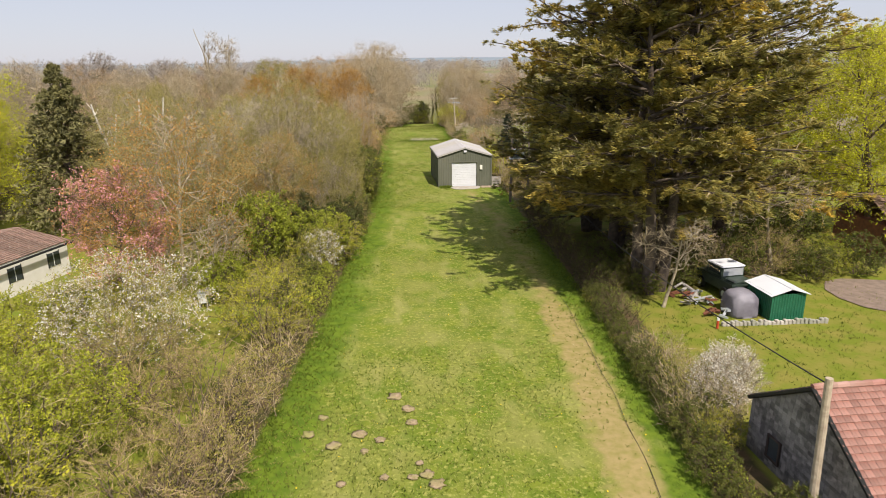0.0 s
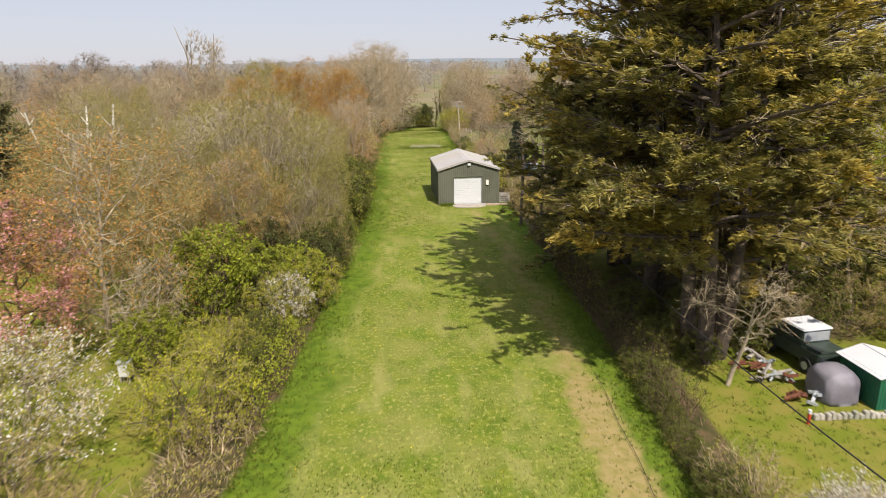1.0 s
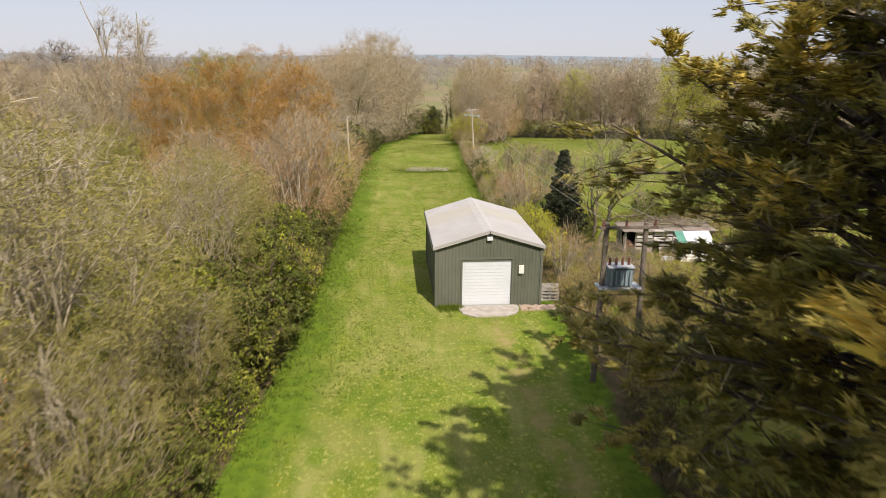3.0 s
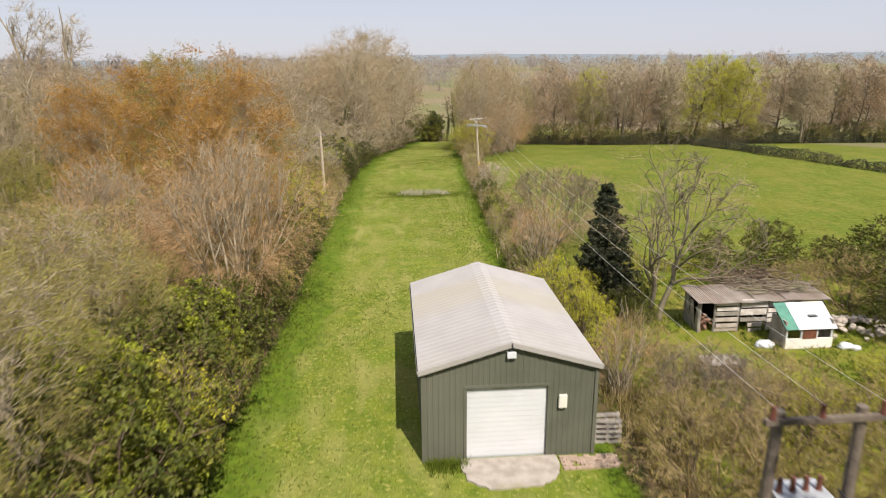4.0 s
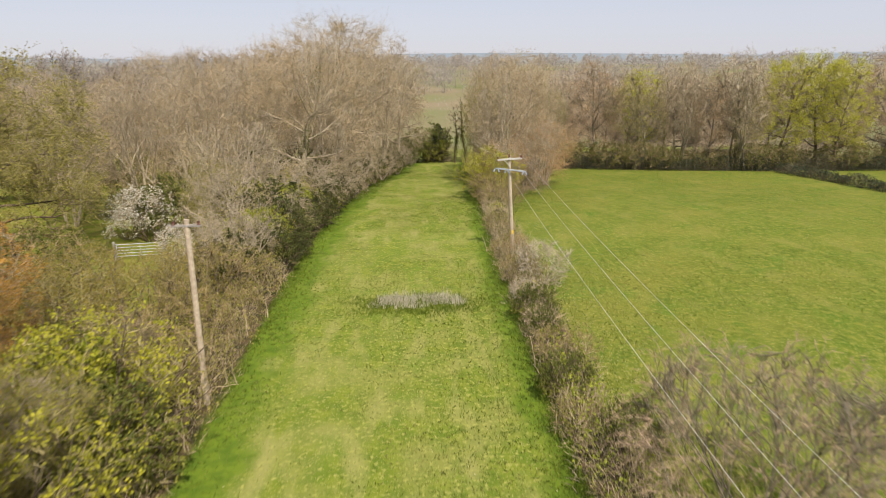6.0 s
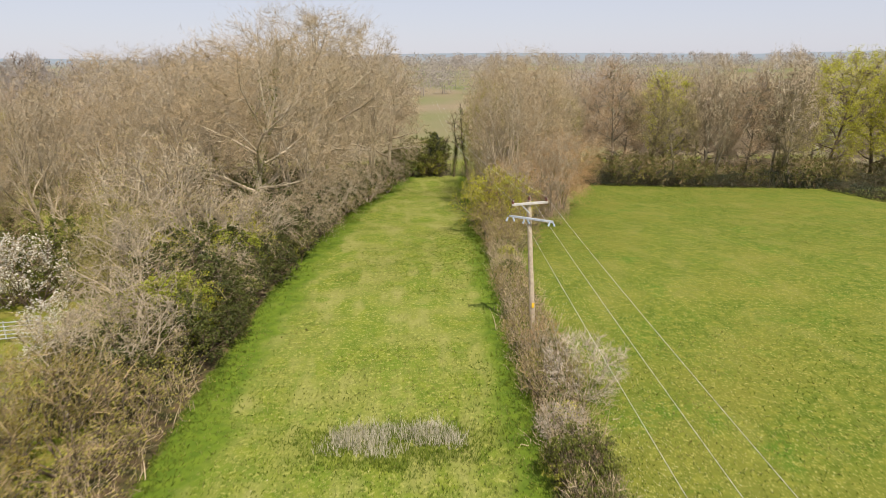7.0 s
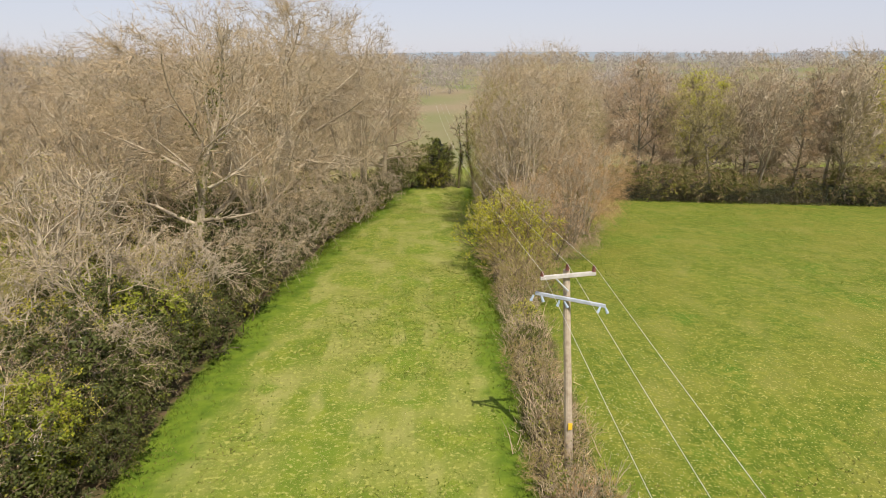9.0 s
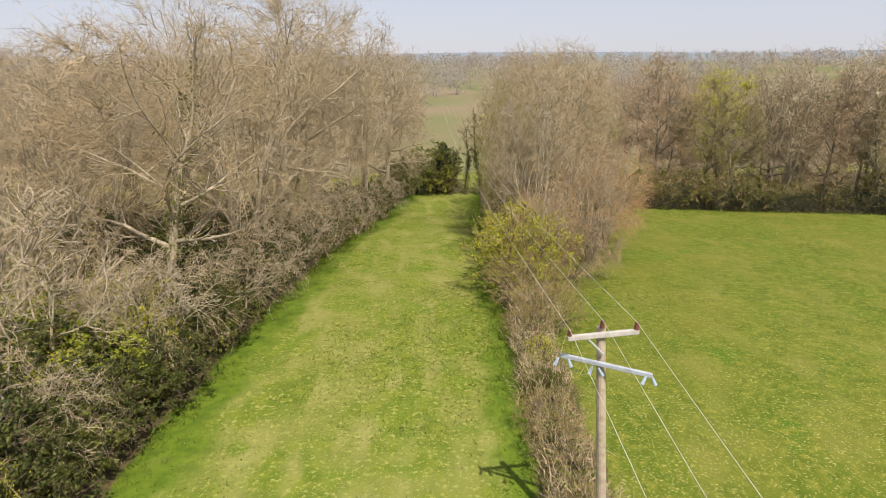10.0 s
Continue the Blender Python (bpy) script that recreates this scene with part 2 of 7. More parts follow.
# ---- ground ----
def ground_material():
    m = bpy.data.materials.new("meadow")
    m.use_nodes = True
    n, l = m.node_tree.nodes, m.node_tree.links
    b = n["Principled BSDF"]
    b.inputs["Roughness"].default_value = 0.95
    b.inputs["Specular IOR Level"].default_value = 0.1
    tc = n.new("ShaderNodeTexCoord")

    def noise_fac(scale, lo, hi, detail=5, stretch=None):
        src = tc.outputs["Object"]
        if stretch:
            mp = n.new("ShaderNodeMapping")
            mp.inputs["Scale"].default_value = stretch
            l.new(src, mp.inputs["Vector"])
            src = mp.outputs[0]
        t = n.new("ShaderNodeTexNoise")
        t.inputs["Scale"].default_value, t.inputs["Detail"].default_value = scale, detail
        l.new(src, t.inputs["Vector"])
        r = n.new("ShaderNodeMapRange")
        r.inputs["From Min"].default_value, r.inputs["From Max"].default_value = lo, hi
        l.new(t.outputs["Fac"], r.inputs["Value"])
        return r.outputs[0]

    def blend(fac, a, c):
        mx = n.new("ShaderNodeMix")
        mx.data_type = "RGBA"
        l.new(fac, mx.inputs[0])
        for k, v in ((6, a), (7, c)):
            if isinstance(v, tuple):
                mx.inputs[k].default_value = (*v, 1)
            else:
                l.new(v, mx.inputs[k])
        return mx.outputs[2]

    def zone(name, wobble=0.6, scale=0.5):
        a = n.new("ShaderNodeAttribute")
        a.attribute_name = name
        t = n.new("ShaderNodeTexNoise")
        t.inputs["Scale"].default_value, t.inputs["Detail"].default_value = scale, 6
        l.new(tc.outputs["Object"], t.inputs["Vector"])
        m1 = n.new("ShaderNodeMath")
        m1.operation = "MULTIPLY_ADD"
        l.new(t.outputs["Fac"], m1.inputs[0])
        m1.inputs[1].default_value = wobble * 2
        l.new(a.outputs["Fac"], m1.inputs[2])
        r = n.new("ShaderNodeMapRange")
        r.interpolation_type = "SMOOTHSTEP"
        r.inputs["From Min"].default_value, r.inputs["From Max"].default_value = 0.3 + wobble, 0.7 + wobble
        l.new(m1.outputs[0], r.inputs["Value"])
        return r.outputs[0]

    lane = blend(noise_fac(1.3, 0.40, 0.60), (0.155, 0.19, 0.023), (0.10, 0.145, 0.016))
    lane = blend(noise_fac(0.3, 0.45, 0.68), lane, (0.19, 0.20, 0.048))
    lane = blend(noise_fac(0.75, 0.50, 0.70, 8, stretch=(1, 0.3, 1)), lane, (0.235, 0.235, 0.07))
    lane = blend(noise_fac(0.5, 0.55, 0.72, 8), lane, (0.11, 0.165, 0.016))
    lane = blend(noise_fac(5.0, 0.55, 0.68), lane, (0.28, 0.285, 0.07))
    lane = blend(noise_fac(14.0, 0.60, 0.70, 2), lane, (0.27, 0.27, 0.08))
    lane = blend(noise_fac(2.2, 0.64, 0.76), lane, (0.105, 0.145, 0.017))
    lane = blend(zone("lush", 0.7, 0.3), lane, blend(noise_fac(1.7, 0.4, 0.62), (0.115, 0.17, 0.016), (0.075, 0.125, 0.012)))
    field = blend(noise_fac(1.1, 0.40, 0.60, stretch=(1, 0.7, 1)), (0.104, 0.138, 0.015), (0.074, 0.112, 0.011))
    field = blend(noise_fac(0.16, 0.45, 0.7), field, (0.145, 0.15, 0.024))
    field = blend(noise_fac(0.42, 0.52, 0.72, 8, stretch=(1, 0.45, 1)), field, (0.165, 0.17, 0.036))
    field = blend(noise_fac(0.33, 0.56, 0.7, 8), field, (0.075, 0.13, 0.012))
    field = blend(noise_fac(2.4, 0.49, 0.66), field, (0.165, 0.175, 0.026))
    field = blend(noise_fac(3.1, 0.62, 0.74), field, (0.09, 0.13, 0.013))
    field = blend(noise_fac(11.0, 0.58, 0.69, 2), field, (0.30, 0.29, 0.08))
    col = blend(zone("field", 0.2), lane, field)
    rough = blend(noise_fac(0.8, 0.4, 0.62), (0.14, 0.17, 0.02), (0.20, 0.185, 0.04))
    col = blend(zone("rough"), col, rough)
    soil = blend(noise_fac(2.5, 0.4, 0.65), (0.30, 0.235, 0.10), (0.23, 0.20, 0.065))
    col = blend(zone("track", 0.45, 0.9), col, soil)
    # leaf litter, dark and spread wide to carry the shade under the cypresses
    litter_shade = blend(noise_fac(1.6, 0.4, 0.62), (0.12, 0.085, 0.045), (0.06, 0.06, 0.022))
    col = blend(zone("litter_shade", 0.4, 0.7), col, litter_shade)
    far = blend(noise_fac(0.012, 0.42, 0.6, 3), (0.22, 0.18, 0.11), (0.15, 0.165, 0.065))
    col = blend(zone("far", 0.1), col, far)
    # aerial haze painted into the colour: distant land blends to blue-grey
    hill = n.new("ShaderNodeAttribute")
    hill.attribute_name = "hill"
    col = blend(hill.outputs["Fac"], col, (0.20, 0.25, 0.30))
    l.new(col, b.inputs["Base Color"])
    bp = n.new("ShaderNodeBump")
    bp.inputs["Strength"].default_value, bp.inputs["Distance"].default_value = 0.45, 0.08
    t = n.new("ShaderNodeTexNoise")
    t.inputs["Scale"].default_value, t.inputs["Detail"].default_value = 5.0, 8
    l.new(tc.outputs["Object"], t.inputs["Vector"])
    l.new(t.outputs["Fac"], bp.inputs["Height"])
    l.new(bp.outputs[0], b.inputs["Normal"])
    return m


def build_ground():
    def axis(lo, hi, step, far):
        mid = np.arange(lo, hi + step, step)
        out, d = [], step
        v = hi + step
        while v < far:
            d *= 1.16
            v += d
            out.append(v)
        back, d, v = [], step, lo
        while v > -far:
            d *= 1.16
            v -= d
            back.append(v)
        return np.concatenate([back[::-1], mid, out])
    xs, ys = axis(-22, 30, 0.7, 4500), axis(-2, 214, 0.7, 4500)
    X, Y = np.meshgrid(xs, ys)
    rng = np.random.default_rng(3)
    Z = ground_z(X, Y)
    bumps = np.vectorize(lambda a, c: noise.noise((a * 0.35, c * 0.35, 0.0)) * 0.05 + noise.noise((a * 0.06, c * 0.06, 4.0)) * 0.12)
    near = (np.abs(X) < 60) & (Y > -20) & (Y < 230)
    Z[near] += bumps(X[near], Y[near]) * (1 - 0.8 * smooth(1.6 - np.hypot(X[near] - 4, Y[near] - 79) / 8))
    h, w = X.shape
    idx = np.arange(h * w).reshape(h, w)
    quads = np.stack([idx[:-1, :-1], idx[:-1, 1:], idx[1:, 1:], idx[1:, :-1]], -1).reshape(-1, 4)
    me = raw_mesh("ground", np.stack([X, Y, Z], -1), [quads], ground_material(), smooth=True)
    L, R = lane_left(Y), lane_right(Y)
    inlane = (Y > -5) & (Y < 207)
    zones = {
        "field": smooth((X - R - 1.5) / 1.5) * smooth((Y - 92 - 0.1 * (X - 12)) / 4) * smooth((205 - Y) / 6),
        "lush": inlane * 0.85 * np.maximum(smooth(1 - (X - L) / 4.0), smooth(1 - (R - X) / 2.6)),
        "rough": np.maximum(smooth((L - 0.8 - X) / 1.5), smooth((X - R - 1.0) / 1.5) * smooth((97 - Y) / 4)),
        "track": smooth(1 - np.abs(X - np.interp(Y, [0, 18, 30, 45, 60, 74], [0.4, 1.4, 3.0, 3.9, 4.4, 4.0])) / 2.1) * smooth((76 - Y) / 4) * (0.82 - 0.34 * smooth((Y - 33) / 8)),
        "litter_shade": np.maximum(smooth(1.2 - np.hypot((X - 15.5) / 10.5, (Y - 46) / 11)), np.maximum(
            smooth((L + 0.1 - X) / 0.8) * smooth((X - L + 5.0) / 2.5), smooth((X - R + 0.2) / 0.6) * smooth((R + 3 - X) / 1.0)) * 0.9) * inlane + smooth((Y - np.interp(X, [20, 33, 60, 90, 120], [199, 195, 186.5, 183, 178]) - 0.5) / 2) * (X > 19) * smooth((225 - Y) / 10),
        "far": np.maximum(smooth((Y - 215) / 20), np.maximum(smooth((-X - 45) / 20), smooth((X - 75) / 20))),
        # share of the painted blue haze, growing from 700 m out
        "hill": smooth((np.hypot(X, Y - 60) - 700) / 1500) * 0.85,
    }
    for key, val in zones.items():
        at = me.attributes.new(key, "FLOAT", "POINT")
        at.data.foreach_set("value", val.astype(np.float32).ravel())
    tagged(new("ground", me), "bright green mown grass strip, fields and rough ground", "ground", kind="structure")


build_ground()


def grass(name, X, Y, H, material, label, blades=3, width=0.035, lean=0.5, seed=1):
    """Tufts of upright blades on the ground, one object."""
    rng = np.random.default_rng(seed)
    n = len(X)
    base = np.stack([X, Y, ground_z(X, Y) - 0.02], 1)
    base = np.repeat(base, blades, 0) + rng.normal(scale=0.05, size=(n * blades, 3)) * [1, 1, 0]
    h = np.repeat(H, blades) * rng.uniform(0.6, 1.25, n * blades)
    d = unit(np.stack([rng.normal(scale=lean, size=n * blades), rng.normal(scale=lean, size=n * blades), np.ones(n * blades)], 1))
    s = sideways(d, rng) * width / 2 * rng.uniform(0.6, 1.4, (n * blades, 1))
    v = np.stack([base - s, base + s, base + d * h[:, None]], 1)
    so = Soup()
    so.add(v, np.arange(n * blades)[:, None] * 3 + np.array([0, 1, 2]))
    return tagged(new(name, so.mesh(name, material)), label, "grass", kind="stuff")


# ---- trees ----
def curve_to(start, target, rng, pts, sag, wob):
    """Curved limbs from start to target: they leave level-ish and bend to the target; sag > 0 bows them below the straight line."""
    n = len(start)
    u = np.linspace(0, 1, pts)[None, :, None]
    P = start[:, None] * (1 - u) + target[:, None] * u
    L = np.linalg.norm(target - start, axis=1)[:, None, None]
    P[..., 2] -= (4 * u * (1 - u) * sag * L)[..., 0]
    wander = np.cumsum(rng.normal(scale=wob, size=(n, pts, 3)), axis=1)
    wander -= wander[:, :1]
    return P + wander * L / pts * np.sin(np.pi * np.clip(u, 0, 0.85))


def plant(name, label, category, seed, h, spread, bark, twigs, leaf_mat=None, per_leaf=0, leaf_size=0.12, per_twig=8, twig_len=1.0, twig_w=0.03, base=0.2, n_limbs=16, dens=(6, 5),
          bush=False, sag=0.10, up=0.03, wob=0.28, trunk_r=0.018, angle=42, ivy=None, min_r=0.012, leaf_lo=0.3, extra=None, group="", lean=0.0, low=-0.55, ratio=0.42, tips=1.0):
    """A tree (one trunk) or bush (many stems): limbs that fill a rounded crown, a haze of fine twigs, and foliage or blossom where it has some."""
    rng = np.random.default_rng(seed)
    root = thing(name, label, category, group)
    zb = h * base
    mid, half = (zb + h) / 2, (h - zb) / 2
    i = np.arange(n_limbs)
    sz = low + (0.97 - low) * (i + 0.5) / n_limbs
    az = i * 2.39996 + rng.normal(scale=0.25, size=n_limbs)
    rr = (1 - np.abs(sz) ** 2.5) ** 0.45 * rng.uniform(0.66, 0.94, n_limbs) * spread
    target = np.stack([np.cos(az) * rr + lean * h * 0.5, np.sin(az) * rr, mid + sz * half * rng.uniform(0.86, 1.04, n_limbs)], 1)
    target[:, 2] = zb + (target[:, 2] - zb) * (h - zb) * 0.93 / (target[:, 2].max() - zb)
    wood = Soup()
    if bush:
        r0 = rng.uniform(0, 0.25, n_limbs) * spread
        start = np.stack([np.cos(az) * r0, np.sin(az) * r0, np.zeros(n_limbs)], 1)
        rad = np.full(n_limbs, h * trunk_r * 0.5)
    else:
        top = h * 0.86
        P0, R0 = stems(np.zeros((1, 3)), unit(np.array([[lean, 0.0, 1.0]])), np.array([top]), np.array([h * trunk_r]), rng, 0.07, 0.02, 10, 0.15)
        tubes(wood, P0, R0, 7)
        zs = np.clip(target[:, 2] - rr * 0.55 - h * 0.05, zb * 0.6, h * 0.75)
        start = np.stack([np.interp(zs, P0[0, :, 2], P0[0, :, c]) for c in range(3)], 1)
        rad = np.maximum(0.03, h * trunk_r * 0.6 * (1 - zs / h * 0.8))
    P1 = curve_to(start, target, rng, 7, sag, wob)
    R1 = rad[:, None] * np.linspace(1, 0.15, 7)
    tubes(wood, P1, np.maximum(R1, min_r), 5)
    P2, R2 = branch_out(P1, R1, rng, dens[0], 0.22, 1.0, angle, ratio, 0.16, up, 4, 0.6, shrink=0.45)
    tubes(wood, P2, np.maximum(R2, min_r), 3)
    part("trunk", wood.mesh("trunk", bark, smooth=True), root)
    fine = Soup()
    centre = np.array([lean * h * 0.5, 0.0, mid])
    area = 4.19 * (spread * spread + 2 * spread * half)
    n = int(area * (2.2 + 14 / h) * tips * dens[1] / 5)
    d = unit(rng.normal(size=(n * 2, 3)))
    d = d[d[:, 2] > low - 0.25][:n]
    uneven = np.array([1 + 0.20 * noise.noise(Vector(q) * 1.6 + Vector((seed, 0, 0))) + 0.10 * noise.noise(Vector(q) * 4 + Vector((0, seed, 0))) for q in d.tolist()])
    tip = centre + d * np.array([spread, spread, half]) * (uneven * rng.uniform(0.22, 1.0, len(d)) ** 0.5)[:, None]
    tip[:, 2] = np.maximum(tip[:, 2], 0.1)
    Q = np.concatenate([P2[:, 1:].reshape(-1, 3), P1[:, 2:].reshape(-1, 3)])
    foot = np.array([0, 0, zb * 0.8])
    reach = np.linalg.norm(Q - foot, axis=1)
    near = [int(np.argmin(np.linalg.norm(Q - q, axis=1) + 1.2 * np.maximum(0, reach - np.linalg.norm(q - foot)))) for q in tip]
    P3 = curve_to(Q[near], tip, rng, 3, -0.04 - up, 0.3)
    ribbons(fine, P3, twig_w, rng)
    out = unit(tip - centre)
    S = along(P3, rng, per_twig, 0.3, 1.0)
    way = unit(P3[:, 2] - P3[:, 0]) * 0.7 + out * 0.7 + [0, 0, up * 2.5]
    way = unit(np.repeat(way, per_twig, 0) + rng.normal(scale=0.5, size=S.shape))
    T = np.stack([S, S + way * (twig_len * (0.24 + 0.042 * h) * rng.uniform(0.5, 1.25, len(S)))[:, None]], 1)
    spikes(fine, T, twig_w * 0.75, rng)
    part("crown", fine.mesh("crown", twigs), root, "haze of fine twigs")
    if per_leaf:
        lf = Soup()
        leaves(lf, along(T, rng, per_leaf, leaf_lo, 1.0, 0.04), leaf_size, rng)
        part("foliage", lf.mesh("foliage", leaf_mat), root)
    if extra:
        lf = Soup()
        leaves(lf, along(T, rng, extra[1], 0.3, 1.0, 0.05), extra[2], rng)
        part("blossom", lf.mesh("blossom", extra[0]), root)
    if ivy:
        lf = Soup()
        c = along(P1, rng, 20, 0.0, 0.25, 0.2)
        if not bush:
            c = np.concatenate([c, along(P0, rng, 400, 0.0, 0.5, 0.25)])
        leaves(lf, c, 0.18, rng)
        part("ivy", lf.mesh("ivy", ivy), root, "dark green ivy")
    return root


def put(root, x, y, s=1.0, turn=0.0, sz=None, label=""):
    """A copy of a plant, standing on the ground at x, y."""
    m = Matrix.LocRotScale((x, y, gz(x, y) - 0.05), Euler((0, 0, radians(turn))), (s, s, sz or s))
    ob = copy_thing(root, m)
    return tagged(ob, label)


def settle(root, x, y, turn=0.0):
    root.matrix_basis = Matrix.LocRotScale((x, y, gz(x, y) - 0.05), Euler((0, 0, radians(turn))), None)
    return root


def lobes(D, rng, k=26):
    """Smooth uneven values, about -1 to 1, over directions D."""
    w = rng.normal(size=(k, 3)) * rng.uniform(1.5, 6.0, (k, 1))
    return np.cos(D @ w.T + rng.uniform(0, 6.28, k)).sum(-1) / math.sqrt(k)


def dome(D, p=2.7):
    """How far a full-shouldered crown reaches along the directions D, in units of its radii."""
    flat = np.hypot(D[..., 0], D[..., 1])
    return (flat ** p + np.abs(D[..., 2]) ** p) ** (-1 / p)


def grow(name, label, seed, h, spread, bark, twigs, leaf_mat=None, per_leaf=0, leaf_size=0.1, many=1, base=0.2, limbs=18, fork=(6, 5, 7), up=0.02, droop=0.0, angle=42, wob=0.13,
         trunk_r=0.016, twig_w=0.02, min_r=0.012, top=0.8, lean=0.0, uneven=0.16, blossom=None, ivy=None, group="", rise=(5, 70), leaf_lo=0.3, category="tree", fan=0.55, taper=0.12, haze=3.2, floor=-0.8, clump=0.75):
    """A tree that forks five times, from trunk to fine twigs, inside a rounded uneven crown; many: how many stems leave the ground."""
    rng = np.random.default_rng(seed)
    root = thing(name, label, category, group)
    zb = h * base
    centre, radii = np.array([lean * h * 0.6, 0, (zb + h) / 2]), np.array([spread, spread, (h - zb) / 2])
    wave = rng.integers(0, 10 ** 6)

    def bound(P):
        q = (P - centre) / radii
        rho = np.maximum(np.linalg.norm(q, axis=-1, keepdims=True), 1e-6)
        lim = (1 + uneven * lobes(q / rho, np.random.default_rng(wave))[..., None]) * dome(q / rho)[..., None]
        u = rho / lim
        P = centre + q / rho * lim * np.where(u > 0.72, 0.72 + 0.28 * np.tanh((u - 0.72) / 0.28), u) * radii
        P[..., 2] = np.maximum(P[..., 2], 0.08)
        return P

    def room(S, d):
        s, v = (S - centre) / radii, d / radii
        a, b, c = (v * v).sum(1), (s * v).sum(1), (s * s).sum(1) - 1
        disc = b * b - a * c
        return np.where(disc > 0, np.maximum((np.sqrt(np.maximum(disc, 0)) - b) / a, 0.3), 0.5 * spread)
    wood, fine = Soup(), Soup()
    if many == 1:
        P0, R0 = stems(np.zeros((1, 3)), unit(np.array([[lean, 0.0, 1.0]])), np.array([h * top]), np.array([h * trunk_r]), rng, 0.07, 0.03, 12, 0.18)
    else:
        a = np.arange(many) * 2.39996 + rng.normal(scale=0.3, size=many)
        out = np.sqrt((np.arange(many) + 0.5) / many) * fan * 2 * spread / h
        d = unit(np.stack([np.cos(a) * out, np.sin(a) * out, np.ones(many)], 1))
        S = np.stack([np.cos(a), np.sin(a), a * 0], 1) * h * 0.03 * np.sqrt(rng.uniform(0.2, 1, (many, 1)))
        P0, R0 = stems(S, d, room(S + [0, 0, max(zb, 0)], d) * top, np.full(many, h * trunk_r * 0.75), rng, wob * 0.6, up * 0.4, 9, 0.18)
    tubes(wood, P0, R0, 7)
    # limbs
    n = limbs * len(P0)
    u = np.tile((np.arange(limbs) + rng.uniform(0.2, 0.8, limbs)) / limbs, len(P0))
    lo = np.clip(zb / (h * top), 0.12, 0.6) if many == 1 else 0.25
    at_u = (lo + (0.99 - lo) * u) * (P0.shape[1] - 1)
    i = np.minimum(at_u.astype(int), P0.shape[1] - 2)
    f = (at_u - i)[:, None]
    r = np.repeat(np.arange(len(P0)), limbs)
    S = P0[r, i] * (1 - f) + P0[r, i + 1] * f
    az = np.arange(n) * 2.39996 + rng.normal(scale=0.35, size=n)
    el = np.radians(rise[0] + (rise[1] - rise[0]) * u + rng.normal(scale=8, size=n))
    d = np.stack([np.cos(az) * np.cos(el), np.sin(az) * np.cos(el), np.sin(el)], 1)
    if many > 1:
        d = unit(d + unit(P0[r, i + 1] - P0[r, i]) * 1.1)
    P1, R1 = stems(S, d, room(S, d) * rng.uniform(0.8, 1.02, n), np.interp(at_u, np.arange(P0.shape[1]), R0[0]) * 0.62, rng, wob, up - droop * 0.3, 8, taper)
    P1 = bound(P1)
    tubes(wood, P1, np.maximum(R1, min_r), 5)
    P2, R2 = branch_out(P1, R1, rng, fork[0], 0.2, 1.0, angle, 0.46, wob, up - droop * 0.6, 5, 0.70, shrink=0.4)
    P2 = bound(P2)
    tubes(wood, P2, np.maximum(R2, min_r), 4)
    P3, R3 = branch_out(P2, R2, rng, fork[1], 0.2, 1.0, angle, 0.52, wob, up - droop, 4, 0.68, shrink=0.4)
    P3 = bound(P3)
    tubes(wood, P3, np.maximum(R3, min_r * 0.8), 3)
    part("trunk", wood.mesh("trunk", bark, smooth=True), root)
    # twigs that fill the crown out to its surface, each from the nearest branch on its inner side
    n = int(4.19 * (spread * spread + 2 * spread * radii[2]) * haze * 1.6)
    d = unit(rng.normal(size=(n * 2, 3)))
    d = d[d[:, 2] > floor][:n]
    tip = centre + d * radii * ((1 + uneven * lobes(d, np.random.default_rng(wave))) * dome(d) * rng.uniform(0.12, 1.0, len(d)) ** 0.38)[:, None]
    tip = tip[(tip[:, 2] > 0.25) & (rng.random(len(tip)) < np.clip(0.45 + clump * lobes((tip - centre) * (3.0 / spread), np.random.default_rng(wave + 1)), 0.08, 1))]
    Q = np.concatenate([P3[:, 1:].reshape(-1, 3), P2[:, 1:].reshape(-1, 3), P1[:, 2:].reshape(-1, 3)])
    foot = np.array([0, 0, max(zb, 0) * 0.9])
    far = np.linalg.norm(Q - foot, axis=1)
    near = np.concatenate([np.argmin(np.linalg.norm(Q[None] - q[:, None], axis=2) + 1.3 * np.maximum(0, far[None] - np.linalg.norm(q - foot, axis=1)[:, None]), axis=1) for q in np.array_split(tip, max(1, len(tip) // 250))])
    gap = np.linalg.norm(tip - Q[near], axis=1)
    ok = gap < 0.42 * spread + 0.6
    P4 = curve_to(Q[near][ok], tip[ok], rng, 4, -0.05 - up * 0.5 + droop * 0.3, 0.55)
    ribbons(fine, P4[:, [0, 1, 2]], twig_w, rng)
    ribbons(fine, P4[:, [1, 2, 3]], twig_w * 0.85, rng)
    S = along(P4, rng, fork[2], 0.25, 1.0)
    way = unit(P4[:, 3] - P4[:, 1]) * 0.6 + unit(P4[:, 3] - centre) * 0.35 + [0, 0, up * 2.5 - droop * 5]
    way = unit(np.repeat(way, fork[2], 0) + rng.normal(scale=0.75, size=S.shape))
    P5 = np.stack([S, S + way * ((0.26 + 0.014 * h) * rng.uniform(0.5, 1.4, len(S)))[:, None]], 1)
    spikes(fine, P5, twig_w * 0.72, rng)
    part("crown", fine.mesh("crown", twigs), root, "fine twigs")
    if per_leaf:
        lf = Soup()
        leaves(lf, along(P5, rng, per_leaf, leaf_lo, 1.0, 0.04), leaf_size, rng)
        part("foliage", lf.mesh("foliage", leaf_mat), root)
